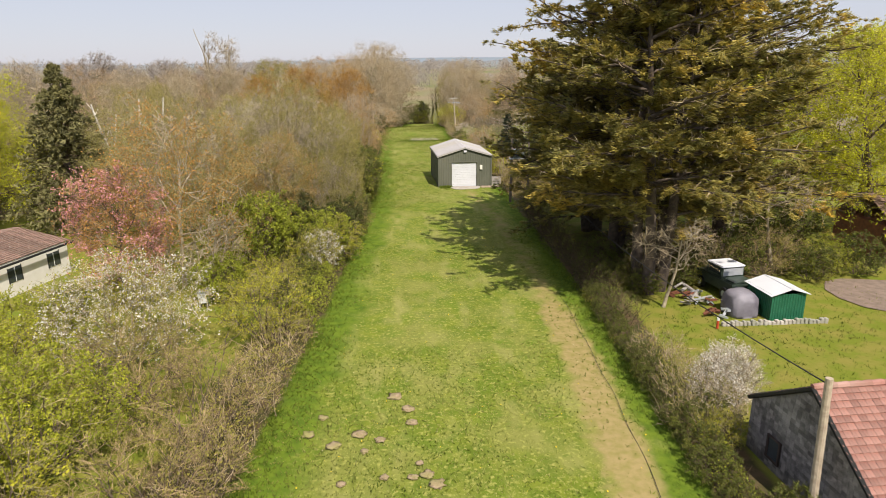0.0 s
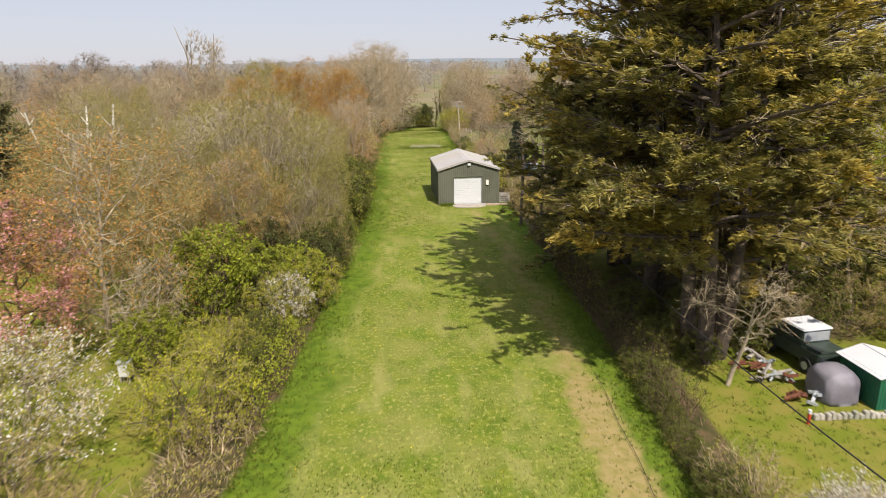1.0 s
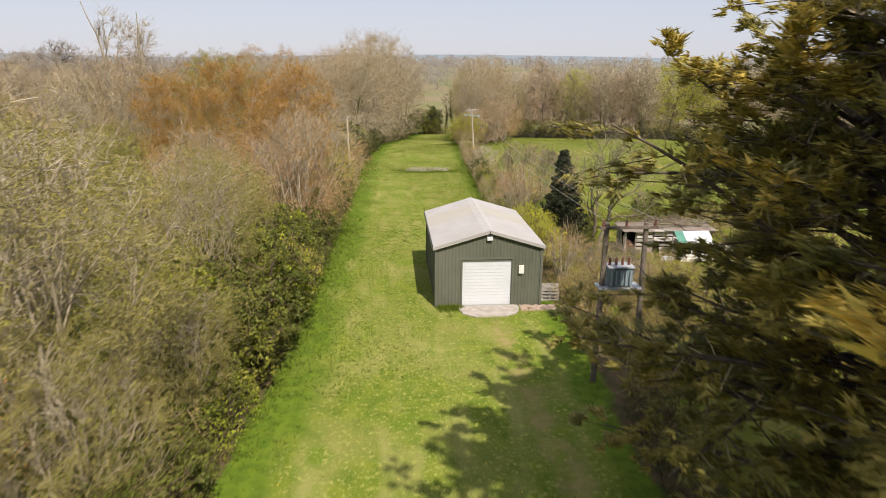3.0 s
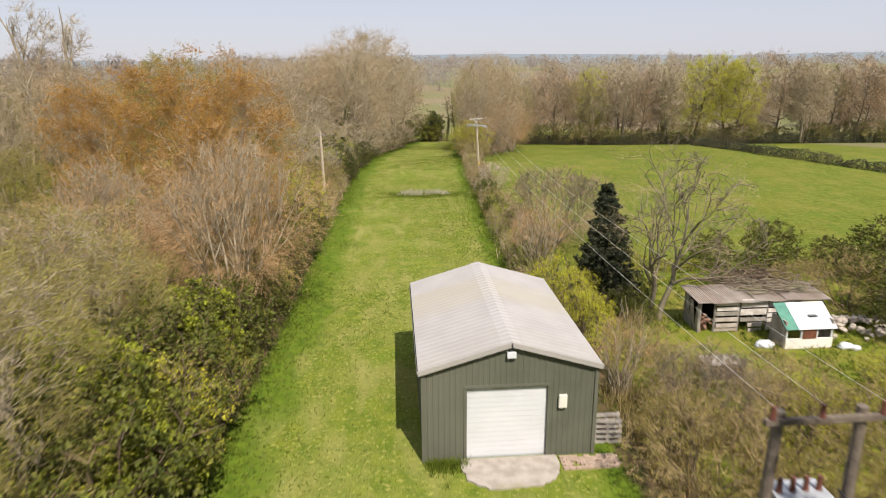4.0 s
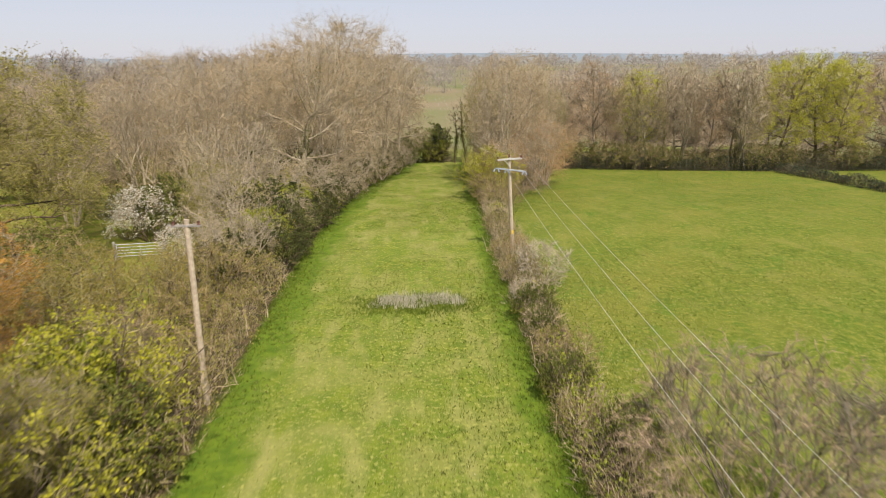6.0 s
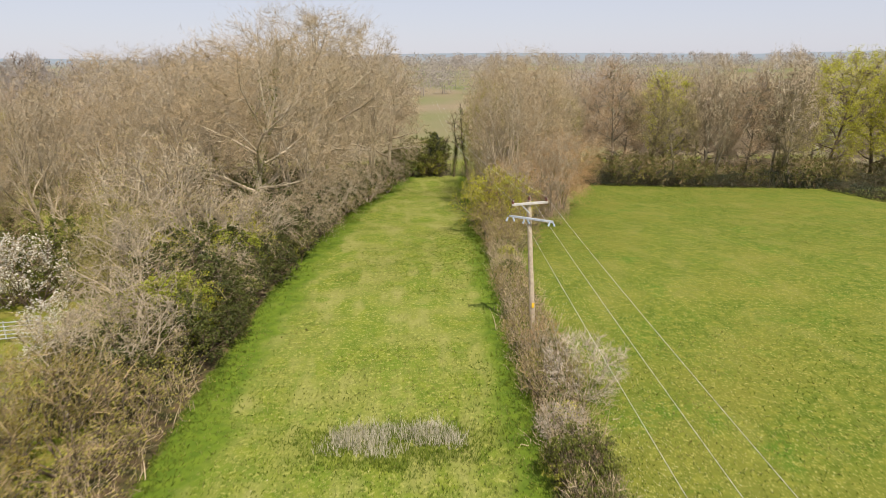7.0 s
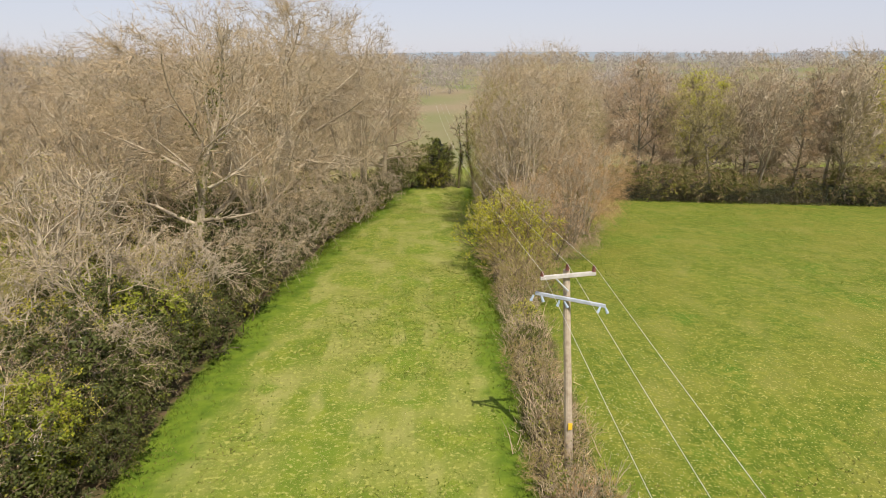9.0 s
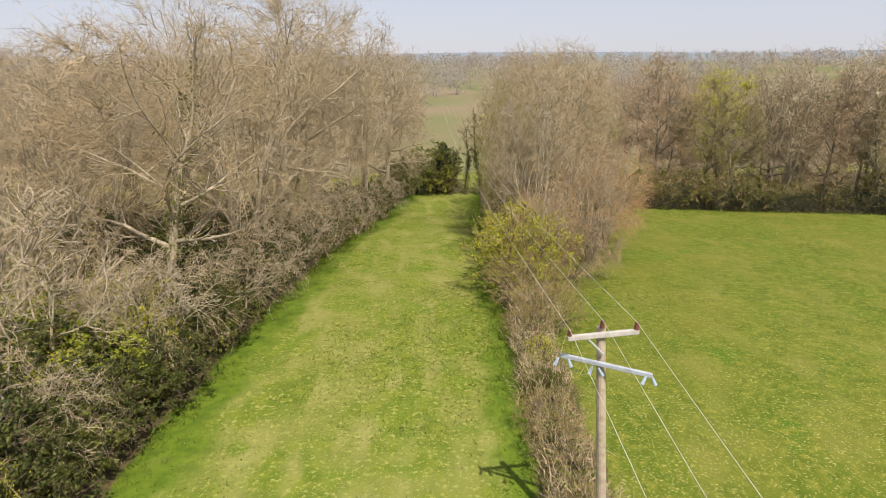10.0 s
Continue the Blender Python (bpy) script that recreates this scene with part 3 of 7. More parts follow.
    if blossom:
        lf = Soup()
        C = along(P5, rng, blossom[1], 0.2, 1.0, 0.05)
        q = (C - centre) / radii
        C = C[(np.linalg.norm(q, axis=1) > 0.62) & (lobes(unit(q), np.random.default_rng(seed + 1)) > blossom[3])]
        leaves(lf, C, blossom[2], rng)
        part("blossom", lf.mesh("blossom", blossom[0]), root)
    if ivy:
        lf = Soup()
        leaves(lf, np.concatenate([along(P0, rng, 1200 // len(P0), 0.02, 0.62, 0.2), along(P1, rng, 40, 0.0, 0.35, 0.16)]), 0.17, rng)
        part("ivy", lf.mesh("ivy", ivy), root, "dark green ivy")
    return root


BRUSH_PALE = twig("twig_pale", (0.52, 0.45, 0.35), (0.34, 0.29, 0.22))
BY = "bare trees by the strip"
WOODS = "woodland trees"
# -- the bare trees along the strip --
ash = settle(grow("ash_tree", "tall bare grey-brown tree with fine spring twigs", 11, 17.6, 6.6, BARK_PALE, TWIG_ASH, base=0.12, trunk_r=0.019, limbs=20, fork=(6, 5, 7), twig_w=0.018, min_r=0.022, ivy=LEAF_DARK, group=BY, haze=6), -7.4, 151.5, 20)
ash_b = settle(grow("ash_tree", "broad bare pale brown tree with drooping twigs", 12, 22.6, 7.2, BARK_PALE, TWIG_GREY, base=0.06, trunk_r=0.019, limbs=22, fork=(6, 5, 7), twig_w=0.018, min_r=0.022, droop=0.05, rise=(-10, 70), group=BY, haze=6), -4.9, 171, 100)
ash_c = settle(grow("ash_tree", "bare brown many-stemmed tree with upright twigs", 61, 17.6, 6.0, BARK_PALE, TWIG_ASH, many=4, base=0.04, limbs=8, fork=(6, 5, 7), twig_w=0.018, min_r=0.022, up=0.05, group=BY, haze=6), -5.7, 161, 0)
hazel = settle(grow("hazel_tree", "bare pinkish-brown many-stemmed tree", 13, 10.7, 5.1, BARK_PALE, TWIG_PINK, many=9, base=0.0, limbs=5, fork=(6, 5, 7), up=0.09, angle=30, twig_w=0.018, trunk_r=0.013, wob=0.10, group=BY, haze=10), -8.7, 89.5)
olive = settle(grow("willow_tree", "bare olive-brown tree coming into leaf", 14, 12.6, 5.2, BARK_PALE, TWIG_OLIVE, LEAF_OLIVE, 2, 0.09, many=5, base=0.02, limbs=7, fork=(6, 5, 7), up=0.05, angle=36, twig_w=0.022, min_r=0.016, group=BY, haze=7), -13.2, 60)
grey_willow = settle(grow("willow_tree", "pale grey-green willow just breaking leaf", 67, 12.4, 4.8, BARK_PALE, BRUSH_PALE, LEAF_YELLOW, 1, 0.06, many=6, base=0.02, limbs=6, fork=(6, 5, 7), up=0.10, angle=32, twig_w=0.02, min_r=0.018, group=BY, haze=6), -16.4, 64.5)
oak = settle(grow("oak_tree", "broad olive-brown oak coming into leaf", 62, 15.0, 6.4, BARK_BROWN, TWIG_OLIVE, LEAF_OLIVE, 2, 0.13, base=0.08, limbs=18, fork=(6, 5, 7), twig_w=0.026, min_r=0.02, uneven=0.2, haze=6), -25.0, 134)
copper = settle(grow("maple_tree", "round tree with coppery orange young leaves", 15, 11.8, 5.0, BARK_PALE, TWIG_OLIVE, LEAF_COPPER, 1, 0.13, base=0.10, limbs=18, fork=(6, 5, 7), twig_w=0.02, min_r=0.022, leaf_lo=0.5, uneven=0.12, haze=7), -19.6, 43.0)
birch = settle(grow("birch_tree", "tall orange-brown birch with fresh bronze leaves", 16, 15.2, 3.9, BARK_PALE, TWIG_PINK, LEAF_ORANGE, 3, 0.105, base=0.06, limbs=24, fork=(6, 5, 7), droop=0.06, twig_w=0.02, trunk_r=0.011, top=0.95, rise=(20, 60), uneven=0.22, haze=8), -16.6, 105)
poplar = settle(grow("poplar_tree", "tall sparse bare pale poplar", 17, 21.5, 2.7, BARK_PALE, TWIG_GREY, base=0.15, limbs=26, fork=(5, 4, 7), up=0.12, angle=26, rise=(50, 75), twig_w=0.03, min_r=0.02, trunk_r=0.011, top=0.96, haze=4.5), -32.6, 121)
cherry = settle(grow("cherry_tree", "cherry tree with pink blossom and bronze leaves", 22, 8.7, 3.3, BARK_BROWN, TWIG_PINK, LEAF_COPPER, 1, 0.12, base=0.06, limbs=16, fork=(6, 5, 7), twig_w=0.02, blossom=(BLOSSOM_PINK, 2, 0.135, -0.7), haze=6), -22.4, 40.6)
lime_tree = settle(grow("sycamore_tree", "large tree in bright yellow-green spring leaf", 24, 18.0, 5.8, BARK_BROWN, TWIG_OLIVE, LEAF_LIME, 3, 0.15, base=0.03, limbs=20, fork=(6, 5, 7), twig_w=0.02, uneven=0.2, rise=(-5, 70), haze=6.0), 30.2, 45.0)
wood_tree = settle(grow("oak_tree", "bare brown woodland tree", 25, 17.5, 5.2, BARK_GREY, TWIG_WOODS, base=0.14, limbs=18, fork=(6, 5, 7), twig_w=0.027, min_r=0.034, group=WOODS, haze=9), 35.8, 197.5)
wood_tree_b = settle(grow("ash_tree", "bare pale grey-brown woodland tree", 26, 18.0, 4.8, BARK_PALE, TWIG_GREY, many=3, base=0.10, limbs=8, fork=(6, 5, 7), twig_w=0.026, min_r=0.045, fan=0.4, group=WOODS, haze=9), 48.9, 193.2)
wood_tree_c = settle(grow("alder_tree", "slender bare brown woodland tree", 63, 16.0, 3.6, BARK_GREY, TWIG_OLIVE, base=0.2, limbs=18, fork=(5, 5, 7), twig_w=0.026, min_r=0.034, group=WOODS, haze=9), 40.2, 195.5)
wood_green = settle(grow("sallow_tree", "woodland tree hazed with yellow-green leaf", 27, 18.0, 4.8, BARK_BROWN, TWIG_OLIVE, LEAF_LIME, 3, 0.13, base=0.12, limbs=18, fork=(6, 5, 7), twig_w=0.04, min_r=0.03, uneven=0.22, group=WOODS, haze=4.0), 64.0, 189.5)
round_bush = settle(grow("hazel_bush", "wide round leafless brown bush", 29, 6.5, 5.0, BARK_GREY, TWIG_BUSH, many=14, base=-0.25, limbs=5, fork=(5, 5, 7), up=0.07, angle=38, twig_w=0.018, trunk_r=0.010, category="bush", fan=0.75, haze=9), 12.6, 103.5)
settle(grow("apple_tree", "old bare tree with twisting lichen-grey branches", 31, 10.4, 4.6, BARK_GREY, TWIG_GREY, many=2, base=0.22, limbs=9, fork=(5, 5, 7), wob=0.30, twig_w=0.015, trunk_r=0.024, min_r=0.02, lean=0.16, up=0.02, uneven=0.18, fan=0.4, haze=2.6), 14.2, 87.6)
crooked_tree = settle(grow("apple_tree", "leaning bare tree with tangled grey branches", 32, 5.6, 2.9, BARK_PALE, TWIG_GREY, base=0.42, limbs=11, fork=(5, 5, 6), wob=0.24, twig_w=0.018, lean=0.16, trunk_r=0.022, rise=(0, 60), haze=4), 9.9, 35.2)
pale_tree = settle(grow("ash_tree", "bare tree with long pale reaching limbs", 33, 10.5, 6.4, BARK_PALE, TWIG_TAN, LEAF_YELLOW, 1, 0.05, many=4, base=0.02, rise=(-5, 45), limbs=6, fork=(5, 5, 7), wob=0.2, twig_w=0.02, min_r=0.024, up=0.03, uneven=0.25, trunk_r=0.026, haze=1.8), -12.6, 146.5)
green_bush = settle(plant("hawthorn_bush", "dense hawthorn bush in fresh green leaf", "bush", 18, 5.6, 3.3, BARK_BROWN, TWIG_DARK, LEAF_GREEN, 3, 0.2, per_twig=7, n_limbs=16, bush=True, base=0.02, dens=(5, 4)), -15.2, 46.2)
yellow_bush = settle(plant("sallow_bush", "yellow-green bush just coming into leaf", "bush", 19, 3.7, 2.6, BARK_BROWN, TWIG_OLIVE, LEAF_YELLOW, 2, 0.10, per_twig=8, n_limbs=18, bush=True, base=0.0, up=0.10, angle=30, dens=(5, 4), sag=-0.02, twig_w=0.024), -12.9, 33.5)
brown_bush = settle(plant("bramble_bush", "tangled bare brown bush", "bush", 20, 3.6, 3.0, BARK_BROWN, TWIG_BRAMBLE, LEAF_OLIVE, 1, 0.08, per_twig=7, n_limbs=18, bush=True, base=0.0, up=0.08, angle=35, dens=(5, 4), twig_w=0.024), -14.2, 24.5)
settle(plant("blackthorn_tree", "spreading small tree covered in white blossom", "tree", 21, 5.4, 4.4, BARK_GREY, TWIG_GREY, LEAF_YELLOW, 1, 0.1, per_twig=6, n_limbs=20, bush=True, base=0.05, dens=(5, 5), twig_w=0.02, extra=(BLOSSOM_WHITE, 1, 0.115)), -19.3, 32.0)
white_bush = settle(plant("blackthorn_bush", "small bush thick with white blossom", "bush", 23, 2.9, 1.5, BARK_BROWN, TWIG_GREY, BLOSSOM_WHITE, 2, 0.085, per_twig=8, n_limbs=14, bush=True, base=0.05, dens=(4, 4), twig_w=0.02), -10.7, 44.6)
scrub = settle(plant("scrub_bush", "bare brown woodland scrub", "bush", 35, 4.6, 3.6, BARK_BROWN, TWIG_BRAMBLE, LEAF_DARK, 2, 0.15, per_twig=5, n_limbs=12, bush=True, base=0.0, dens=(4, 3), twig_w=0.06, group="woodland scrub"), -24, 72)
grey_bush = settle(plant("elder_bush", "grey leafless bush in the hedge", "bush", 28, 3.1, 1.9, BARK_PALE, BRUSH_PALE, per_twig=9, n_limbs=18, bush=True, base=0.0, dens=(5, 4), twig_w=0.018, tips=2.0), 11.3, 127.3)
coppice = settle(plant("willow_bush", "coppiced bush of upright orange-brown stems", "bush", 30, 5.4, 2.2, BARK_PALE, TWIG_PINK, per_twig=7, n_limbs=24, bush=True, base=0.1, up=0.2, angle=20, dens=(5, 4), sag=-0.08, twig_w=0.022, low=0.0), 9.3, 95.0)
lime_bush = settle(plant("hawthorn_bush", "bright yellow-green leafy bush", "bush", 37, 4.4, 3.0, BARK_BROWN, TWIG_OLIVE, LEAF_SPRING, 4, 0.115, per_twig=7, n_limbs=16, bush=True, base=0.0, dens=(5, 4)), -24.0, 26.5)
privet = settle(plant("privet_bush", "upright bush of bright yellow-green shoots by the shed", "bush", 39, 2.9, 1.3, BARK_BROWN, TWIG_OLIVE, LEAF_LIME, 2, 0.085, per_twig=9, n_limbs=18, bush=True, base=0.0, up=0.22, angle=20, dens=(4, 5), sag=-0.05, twig_w=0.02), 9.5, 88.3)
dark_bush = settle(plant("ivy_bush", "dark green leafy bush at the edge of the strip", "bush", 36, 3.6, 2.3, BARK_BROWN, TWIG_DARK, LEAF_DARK, 3, 0.145, per_twig=7, n_limbs=14, bush=True, base=0.0, dens=(4, 4)), -9.2, 56)
ivy_bush = settle(plant("ivy_bush", "dense dark green ivy-grown bush in the hedge", "bush", 39, 3.6, 2.3, BARK_BROWN, TWIG_DARK, LEAF_IVY, 3, 0.145, per_twig=7, n_limbs=14, bush=True, base=0.0, dens=(4, 4)), -11.0, 150)
thorn_tree = settle(grow("thorn_tree", "low bare thorn tree with drooping pale twigs", 65, 6.8, 4.0, BARK_PALE, TWIG_GREY, many=3, base=-0.05, limbs=7, fork=(6, 5, 7), droop=0.06, wob=0.2, twig_w=0.018, min_r=0.016, uneven=0.25, rise=(-5, 60), haze=5, group=BY), -6.6, 146.5)
far_oak = settle(grow("oak_tree", "broad round bare oak far off", 66, 23.0, 10.0, BARK_BROWN, TWIG_FAR_HAZED, base=0.12, limbs=16, fork=(5, 5, 5), twig_w=0.11, min_r=0.06, uneven=0.12, haze=3), -109, 270)
gold_bush = settle(plant("sallow_bush", "large olive-gold bush coming into leaf", "bush", 64, 4.9, 3.5, BARK_BROWN, TWIG_OLIVE, LEAF_GOLD, 2, 0.085, per_twig=9, n_limbs=22, bush=True, base=0.0, up=0.10, angle=30, dens=(5, 4), sag=-0.02, twig_w=0.02), -11.0, 120.5)

# garden and the near side of the strip
for t_, x, y, s, turn in [
        (olive, -11.5, 71, 0.76, 90), (grey_willow, -18.2, 60.5, 0.85, 200), (olive, -19, 68, 0.9, 200), (olive, -12.5, 79, 0.72, 30), (olive, -15.5, 53.5, 0.68, 140), (copper, -14.6, 53.5, 0.74, 200), (oak, -20.5, 76, 0.72, 10),
        (ivy_bush, -9.6, 52.5, 0.95, 60), (dark_bush, -12, 45.5, 0.8, 160), (yellow_bush, 5.5, 21.0, 0.4, 0), (dark_bush, 6.0, 22.6, 0.4, 200), (dark_bush, 5.6, 16.6, 0.4, 20), (yellow_bush, -13.2, 39.5, 0.75, 150),
        (brown_bush, -17.5, 27.5, 1.05, 90), (brown_bush, -14.0, 19.0, 1.0, 200), (lime_bush, -19.0, 23.0, 1.0, 40), (lime_bush, -21.5, 20.5, 1.1, 140), (lime_bush, -24.5, 33, 0.8, 240),
        (olive, -10.6, 56, 0.55, 200), (yellow_bush, -9.9, 47.2, 0.9, 30), (olive, -10.0, 63, 0.5, 80), (brown_bush, -11.6, 59.5, 1.1, 10), (yellow_bush, -19, 18, 1.1, 20), (yellow_bush, -23.5, 28, 1.0, 120),
        (lime_tree, -41, 60, 0.86, 90), (lime_tree, -47, 70, 0.72, 200), (green_bush, -16.5, 40, 0.55, 10), (yellow_bush, -21.5, 39.0, 0.7, 300), (dark_bush, -24.5, 37.5, 0.6, 80),
        # dark bushes at x 8-14, y 37-44 are added to deepen the cypress shade
        (lime_tree, 35, 52, 1.0, 70), (lime_tree, 28, 60, 0.85, 170), (grey_bush, 6.5, 23.2, 0.62, 0), (grey_bush, 7.6, 24.2, 0.8, 90), (white_bush, 8.2, 25.2, 0.8, 200), (white_bush, 6.7, 23.4, 0.8, 20), (white_bush, 7.6, 24.2, 0.85, 130), (dark_bush, 21.6, 38.6, 0.7, 10), (lime_bush, 23.5, 39.8, 0.6, 80), (dark_bush, 25.5, 39.4, 0.8, 200), (brown_bush, 14.5, 40.8, 0.9, 20), (dark_bush, 17.2, 40.6, 0.9, 130), (brown_bush, 19.4, 40.2, 0.9, 250), (dark_bush, 12.4, 38.6, 0.55, 60), (dark_bush, 8.4, 39.5, 0.5, 10), (dark_bush, 9.6, 37.4, 0.45, 90), (dark_bush, 11.2, 41.5, 0.7, 170), (dark_bush, 8.8, 43.5, 0.6, 250), (dark_bush, 13.8, 39.6, 0.6, 330), (brown_bush, 10.4, 39.2, 0.6, 30), (dark_bush, 22.5, 43.5, 1.2, 300),
        (crooked_tree, 16.5, 41.5, 1.25, 30), (crooked_tree, 21, 42, 1.3, 160), (gold_bush, 13, 71, 0.55, 200), (brown_bush, 16, 78, 0.7, 60), (gold_bush, 10.2, 75.5, 0.5, 20), (gold_bush, 17.0, 70.0, 0.6, 120), (gold_bush, 11.8, 79.6, 0.42, 250), (gold_bush, 20.5, 73.0, 0.6, 310), (dark_bush, 26.5, 84.0, 1.0, 30), (dark_bush, 28.5, 86.5, 1.2, 130), (brown_bush, 25.6, 88.0, 1.0, 230), (dark_bush, 31.0, 92.0, 1.2, 60), (dark_bush, 34.5, 94.0, 1.1, 160), (brown_bush, 29.5, 81.0, 1.0, 20), (dark_bush, 22.0, 97.0, 0.7, 20), (dark_bush, 26.0, 96.5, 0.9, 200), (brown_bush, 11.5, 83, 0.6, 30), (yellow_bush, 15.5, 75, 0.7, 100),
        (brown_bush, 18, 73.5, 0.9, 300), (yellow_bush, 20.5, 77, 0.8, 10), (dark_bush, 14.2, 90.6, 0.5, 60), (dark_bush, 30, 96, 0.6, 150), (brown_bush, 24.5, 91, 0.6, 20),
        (ivy_bush, -13.6, 52.5, 1.2, 10), (ivy_bush, -10.2, 50.3, 0.95, 60), (green_bush, -10.9, 47.8, 0.7, 140), (green_bush, -12.0, 68.5, 1.0, 30), (dark_bush, -9.3, 67, 1.4, 20), (dark_bush, -9.2, 72, 1.5, 140),
        (dark_bush, -8.9, 78, 1.4, 250), (green_bush, -11.0, 75, 1.0, 90), (dark_bush, -12.2, 72, 1.5, 330), (yellow_bush, -8.8, 75, 1.2, 0), (green_bush, -9.8, 83, 0.8, 170), (dark_bush, -8.6, 84, 1.2, 190), (brown_bush, -9.0, 78, 1.0, 260),
        (green_bush, -8.4, 73.5, 0.7, 20), (yellow_bush, -9.6, 68.5, 1.1, 80), (brown_bush, -13, 73, 1.2, 100), (dark_bush, -11, 82, 1.3, 0), (pale_tree, -17.8, 41.5, 0.55, 30),
        (privet, 9.7, 86.2, 0.85, 80), (privet, 10.4, 89.6, 0.9, 150), (privet, 9.2, 91, 1.0, 220), (privet, 10.4, 84.2, 0.6, 20), (privet, 11.0, 87.2, 0.6, 290), (privet, 9.2, 82.4, 0.6, 310), (dark_bush, 12.6, 88.8, 0.45, 10),
        (dark_bush, 13.3, 87.4, 0.4, 70), (privet, 12.4, 93.2, 0.8, 40), (privet, 10.4, 97.5, 0.7, 200), (dark_bush, 9.8, 99.5, 0.6, 90), (dark_bush, 10.6, 108.5, 0.6, 30), (coppice, 9.4, 97.0, 0.8, 110),
        (round_bush, 12.0, 77, 0.55, 20), (brown_bush, 9.8, 73.0, 0.9, 60), (brown_bush, 14.0, 74.5, 0.9, 160), (coppice, 9.4, 79.5, 0.7, 110), (brown_bush, 9.6, 62, 0.8, 10), (yellow_bush, 14.5, 94, 0.6, 30)]:
    put(t_, x, y, s, turn)
# beyond the shed, on the side of the birches and the paddock
for t_, x, y, s, turn in [
        (hazel, -15.0, 83, 0.8, 80), (hazel, -16.5, 93, 0.85, 200), (hazel, -12.2, 95.5, 0.75, 300), (birch, -10.6, 98.5, 0.98, 100), (birch, -24.0, 109, 0.9, 40), (birch, -14.2, 112, 0.62, 220), (poplar, -31, 125, 0.95, 90),
        (brown_bush, -10.5, 93, 1.1, 80), (brown_bush, -8.6, 99, 1.0, 70), (brown_bush, -14, 88, 1.3, 10), (yellow_bush, -8.8, 104, 1.3, 0), (olive, -9.4, 106.5, 0.42, 50), (yellow_bush, -9.2, 109.5, 1.5, 220), (dark_bush, -8.0, 107.5, 1.1, 100), (green_bush, -11.2, 111.0, 0.8, 40), (gold_bush, -13.0, 107, 1.1, 60),
        (gold_bush, -14.5, 116.5, 1.1, 140), (gold_bush, -15.5, 123.0, 0.95, 10), (gold_bush, -10.6, 126.0, 0.8, 250), (brown_bush, -8.6, 113.5, 1.0, 70), (brown_bush, -8.8, 117, 1.1, 200), (brown_bush, -8.4, 123.5, 1.2, 300), (round_bush, -10.2, 114, 0.55, 160),
        (white_bush, -8.0, 115.6, 0.5, 10), (white_bush, -13.8, 133.4, 1.0, 40), (white_bush, -18.2, 140.2, 1.55, 140), (white_bush, -20.0, 141.0, 1.3, 20), (dark_bush, -17.5, 143, 1.3, 70), (scrub, -20.5, 128, 1.0, 40), (scrub, -19.0, 122, 0.9, 190),
        (pale_tree, -10.6, 136.8, 0.66, 140), (pale_tree, -9.0, 133.0, 0.55, 290), (pale_tree, -8.2, 129.6, 0.48, 30), (pale_tree, -9.6, 126.6, 0.5, 110), (pale_tree, -7.6, 146.0, 0.56, 200), (pale_tree, -8.6, 142.0, 0.72, 200), (pale_tree, -17.5, 150, 0.9, 80), (olive, -13.2, 141.0, 0.5, 60)]:
    put(t_, x, y, s, turn)
# tall trees on the inner edge of the strip, past the paddock
for t_, x, y, s, turn in [
        (ash_c, -12.8, 155.5, 0.92, 130), (ash, -13.5, 164.5, 0.95, 250), (ash_b, -3.4, 180.5, 1.04, 210), (ash_c, -0.6, 189, 1.24, 60), (ash_b, 1.8, 197.5, 0.88, 10), (ash, -12.5, 177, 1.08, 60), (ash_c, -10.2, 188, 1.15, 280),
        (ash, -6.5, 197, 1.1, 310), (ash_c, -20, 160, 0.88, 30), (ash_b, -20.5, 172, 0.82, 190), (ash, -19, 185, 0.98, 100), (ash_c, -17.0, 198, 1.05, 240), (ash_c, -22.5, 152, 0.82, 110), (ash, -8.0, 205, 1.0, 140), (ash_b, -29, 180, 0.84, 70)]:
    put(t_, x, y, s, turn)
# trees and scrub between the far end of the strip and the field
for t_, x, y, s, h, turn in [
        (ash_c, 14.6, 166.5, 0.68, 0.84, 130), (ash, 17.0, 171.5, 0.78, 0.93, 90), (ash_b, 19.5, 178.5, 0.72, 0.84, 10), (ash_c, 15.8, 181.5, 0.76, 1.0, 200), (ash, 22.0, 186.5, 0.72, 0.96, 300), (ash_c, 16.8, 191.5, 0.7, 1.02, 40), (olive, 14.0, 175.5, 0.62, 1.12, 0), (hazel, 19.0, 166.5, 0.84, 0.8, 60), (hazel, 21.5, 171.5, 0.8, 0.84, 190), (hazel, 14.0, 160.5, 0.62, 0.62, 290)]:
    put(t_, x, y, s, turn, h)
for t_, x, y, s, turn in [(round_bush, 16.4, 161.5, 0.75, 140), (yellow_bush, 12.4, 158.5, 1.5, 70), (yellow_bush, 13.2, 163, 1.4, 10), (privet, 13.0, 160.0, 1.5, 0), (scrub, 24, 185, 1.0, 10), (brown_bush, 12.2, 155.0, 1.0, 40), (brown_bush, 12.6, 151.5, 0.8, 140), (dark_bush, 16.8, 168, 1.3, 30), (dark_bush, 14.4, 171.5, 1.3, 250), (dark_bush, 17.5, 175, 1.4, 130), (dark_bush, 20.5, 174, 1.1, 10)]:
    put(t_, x, y, s, turn)

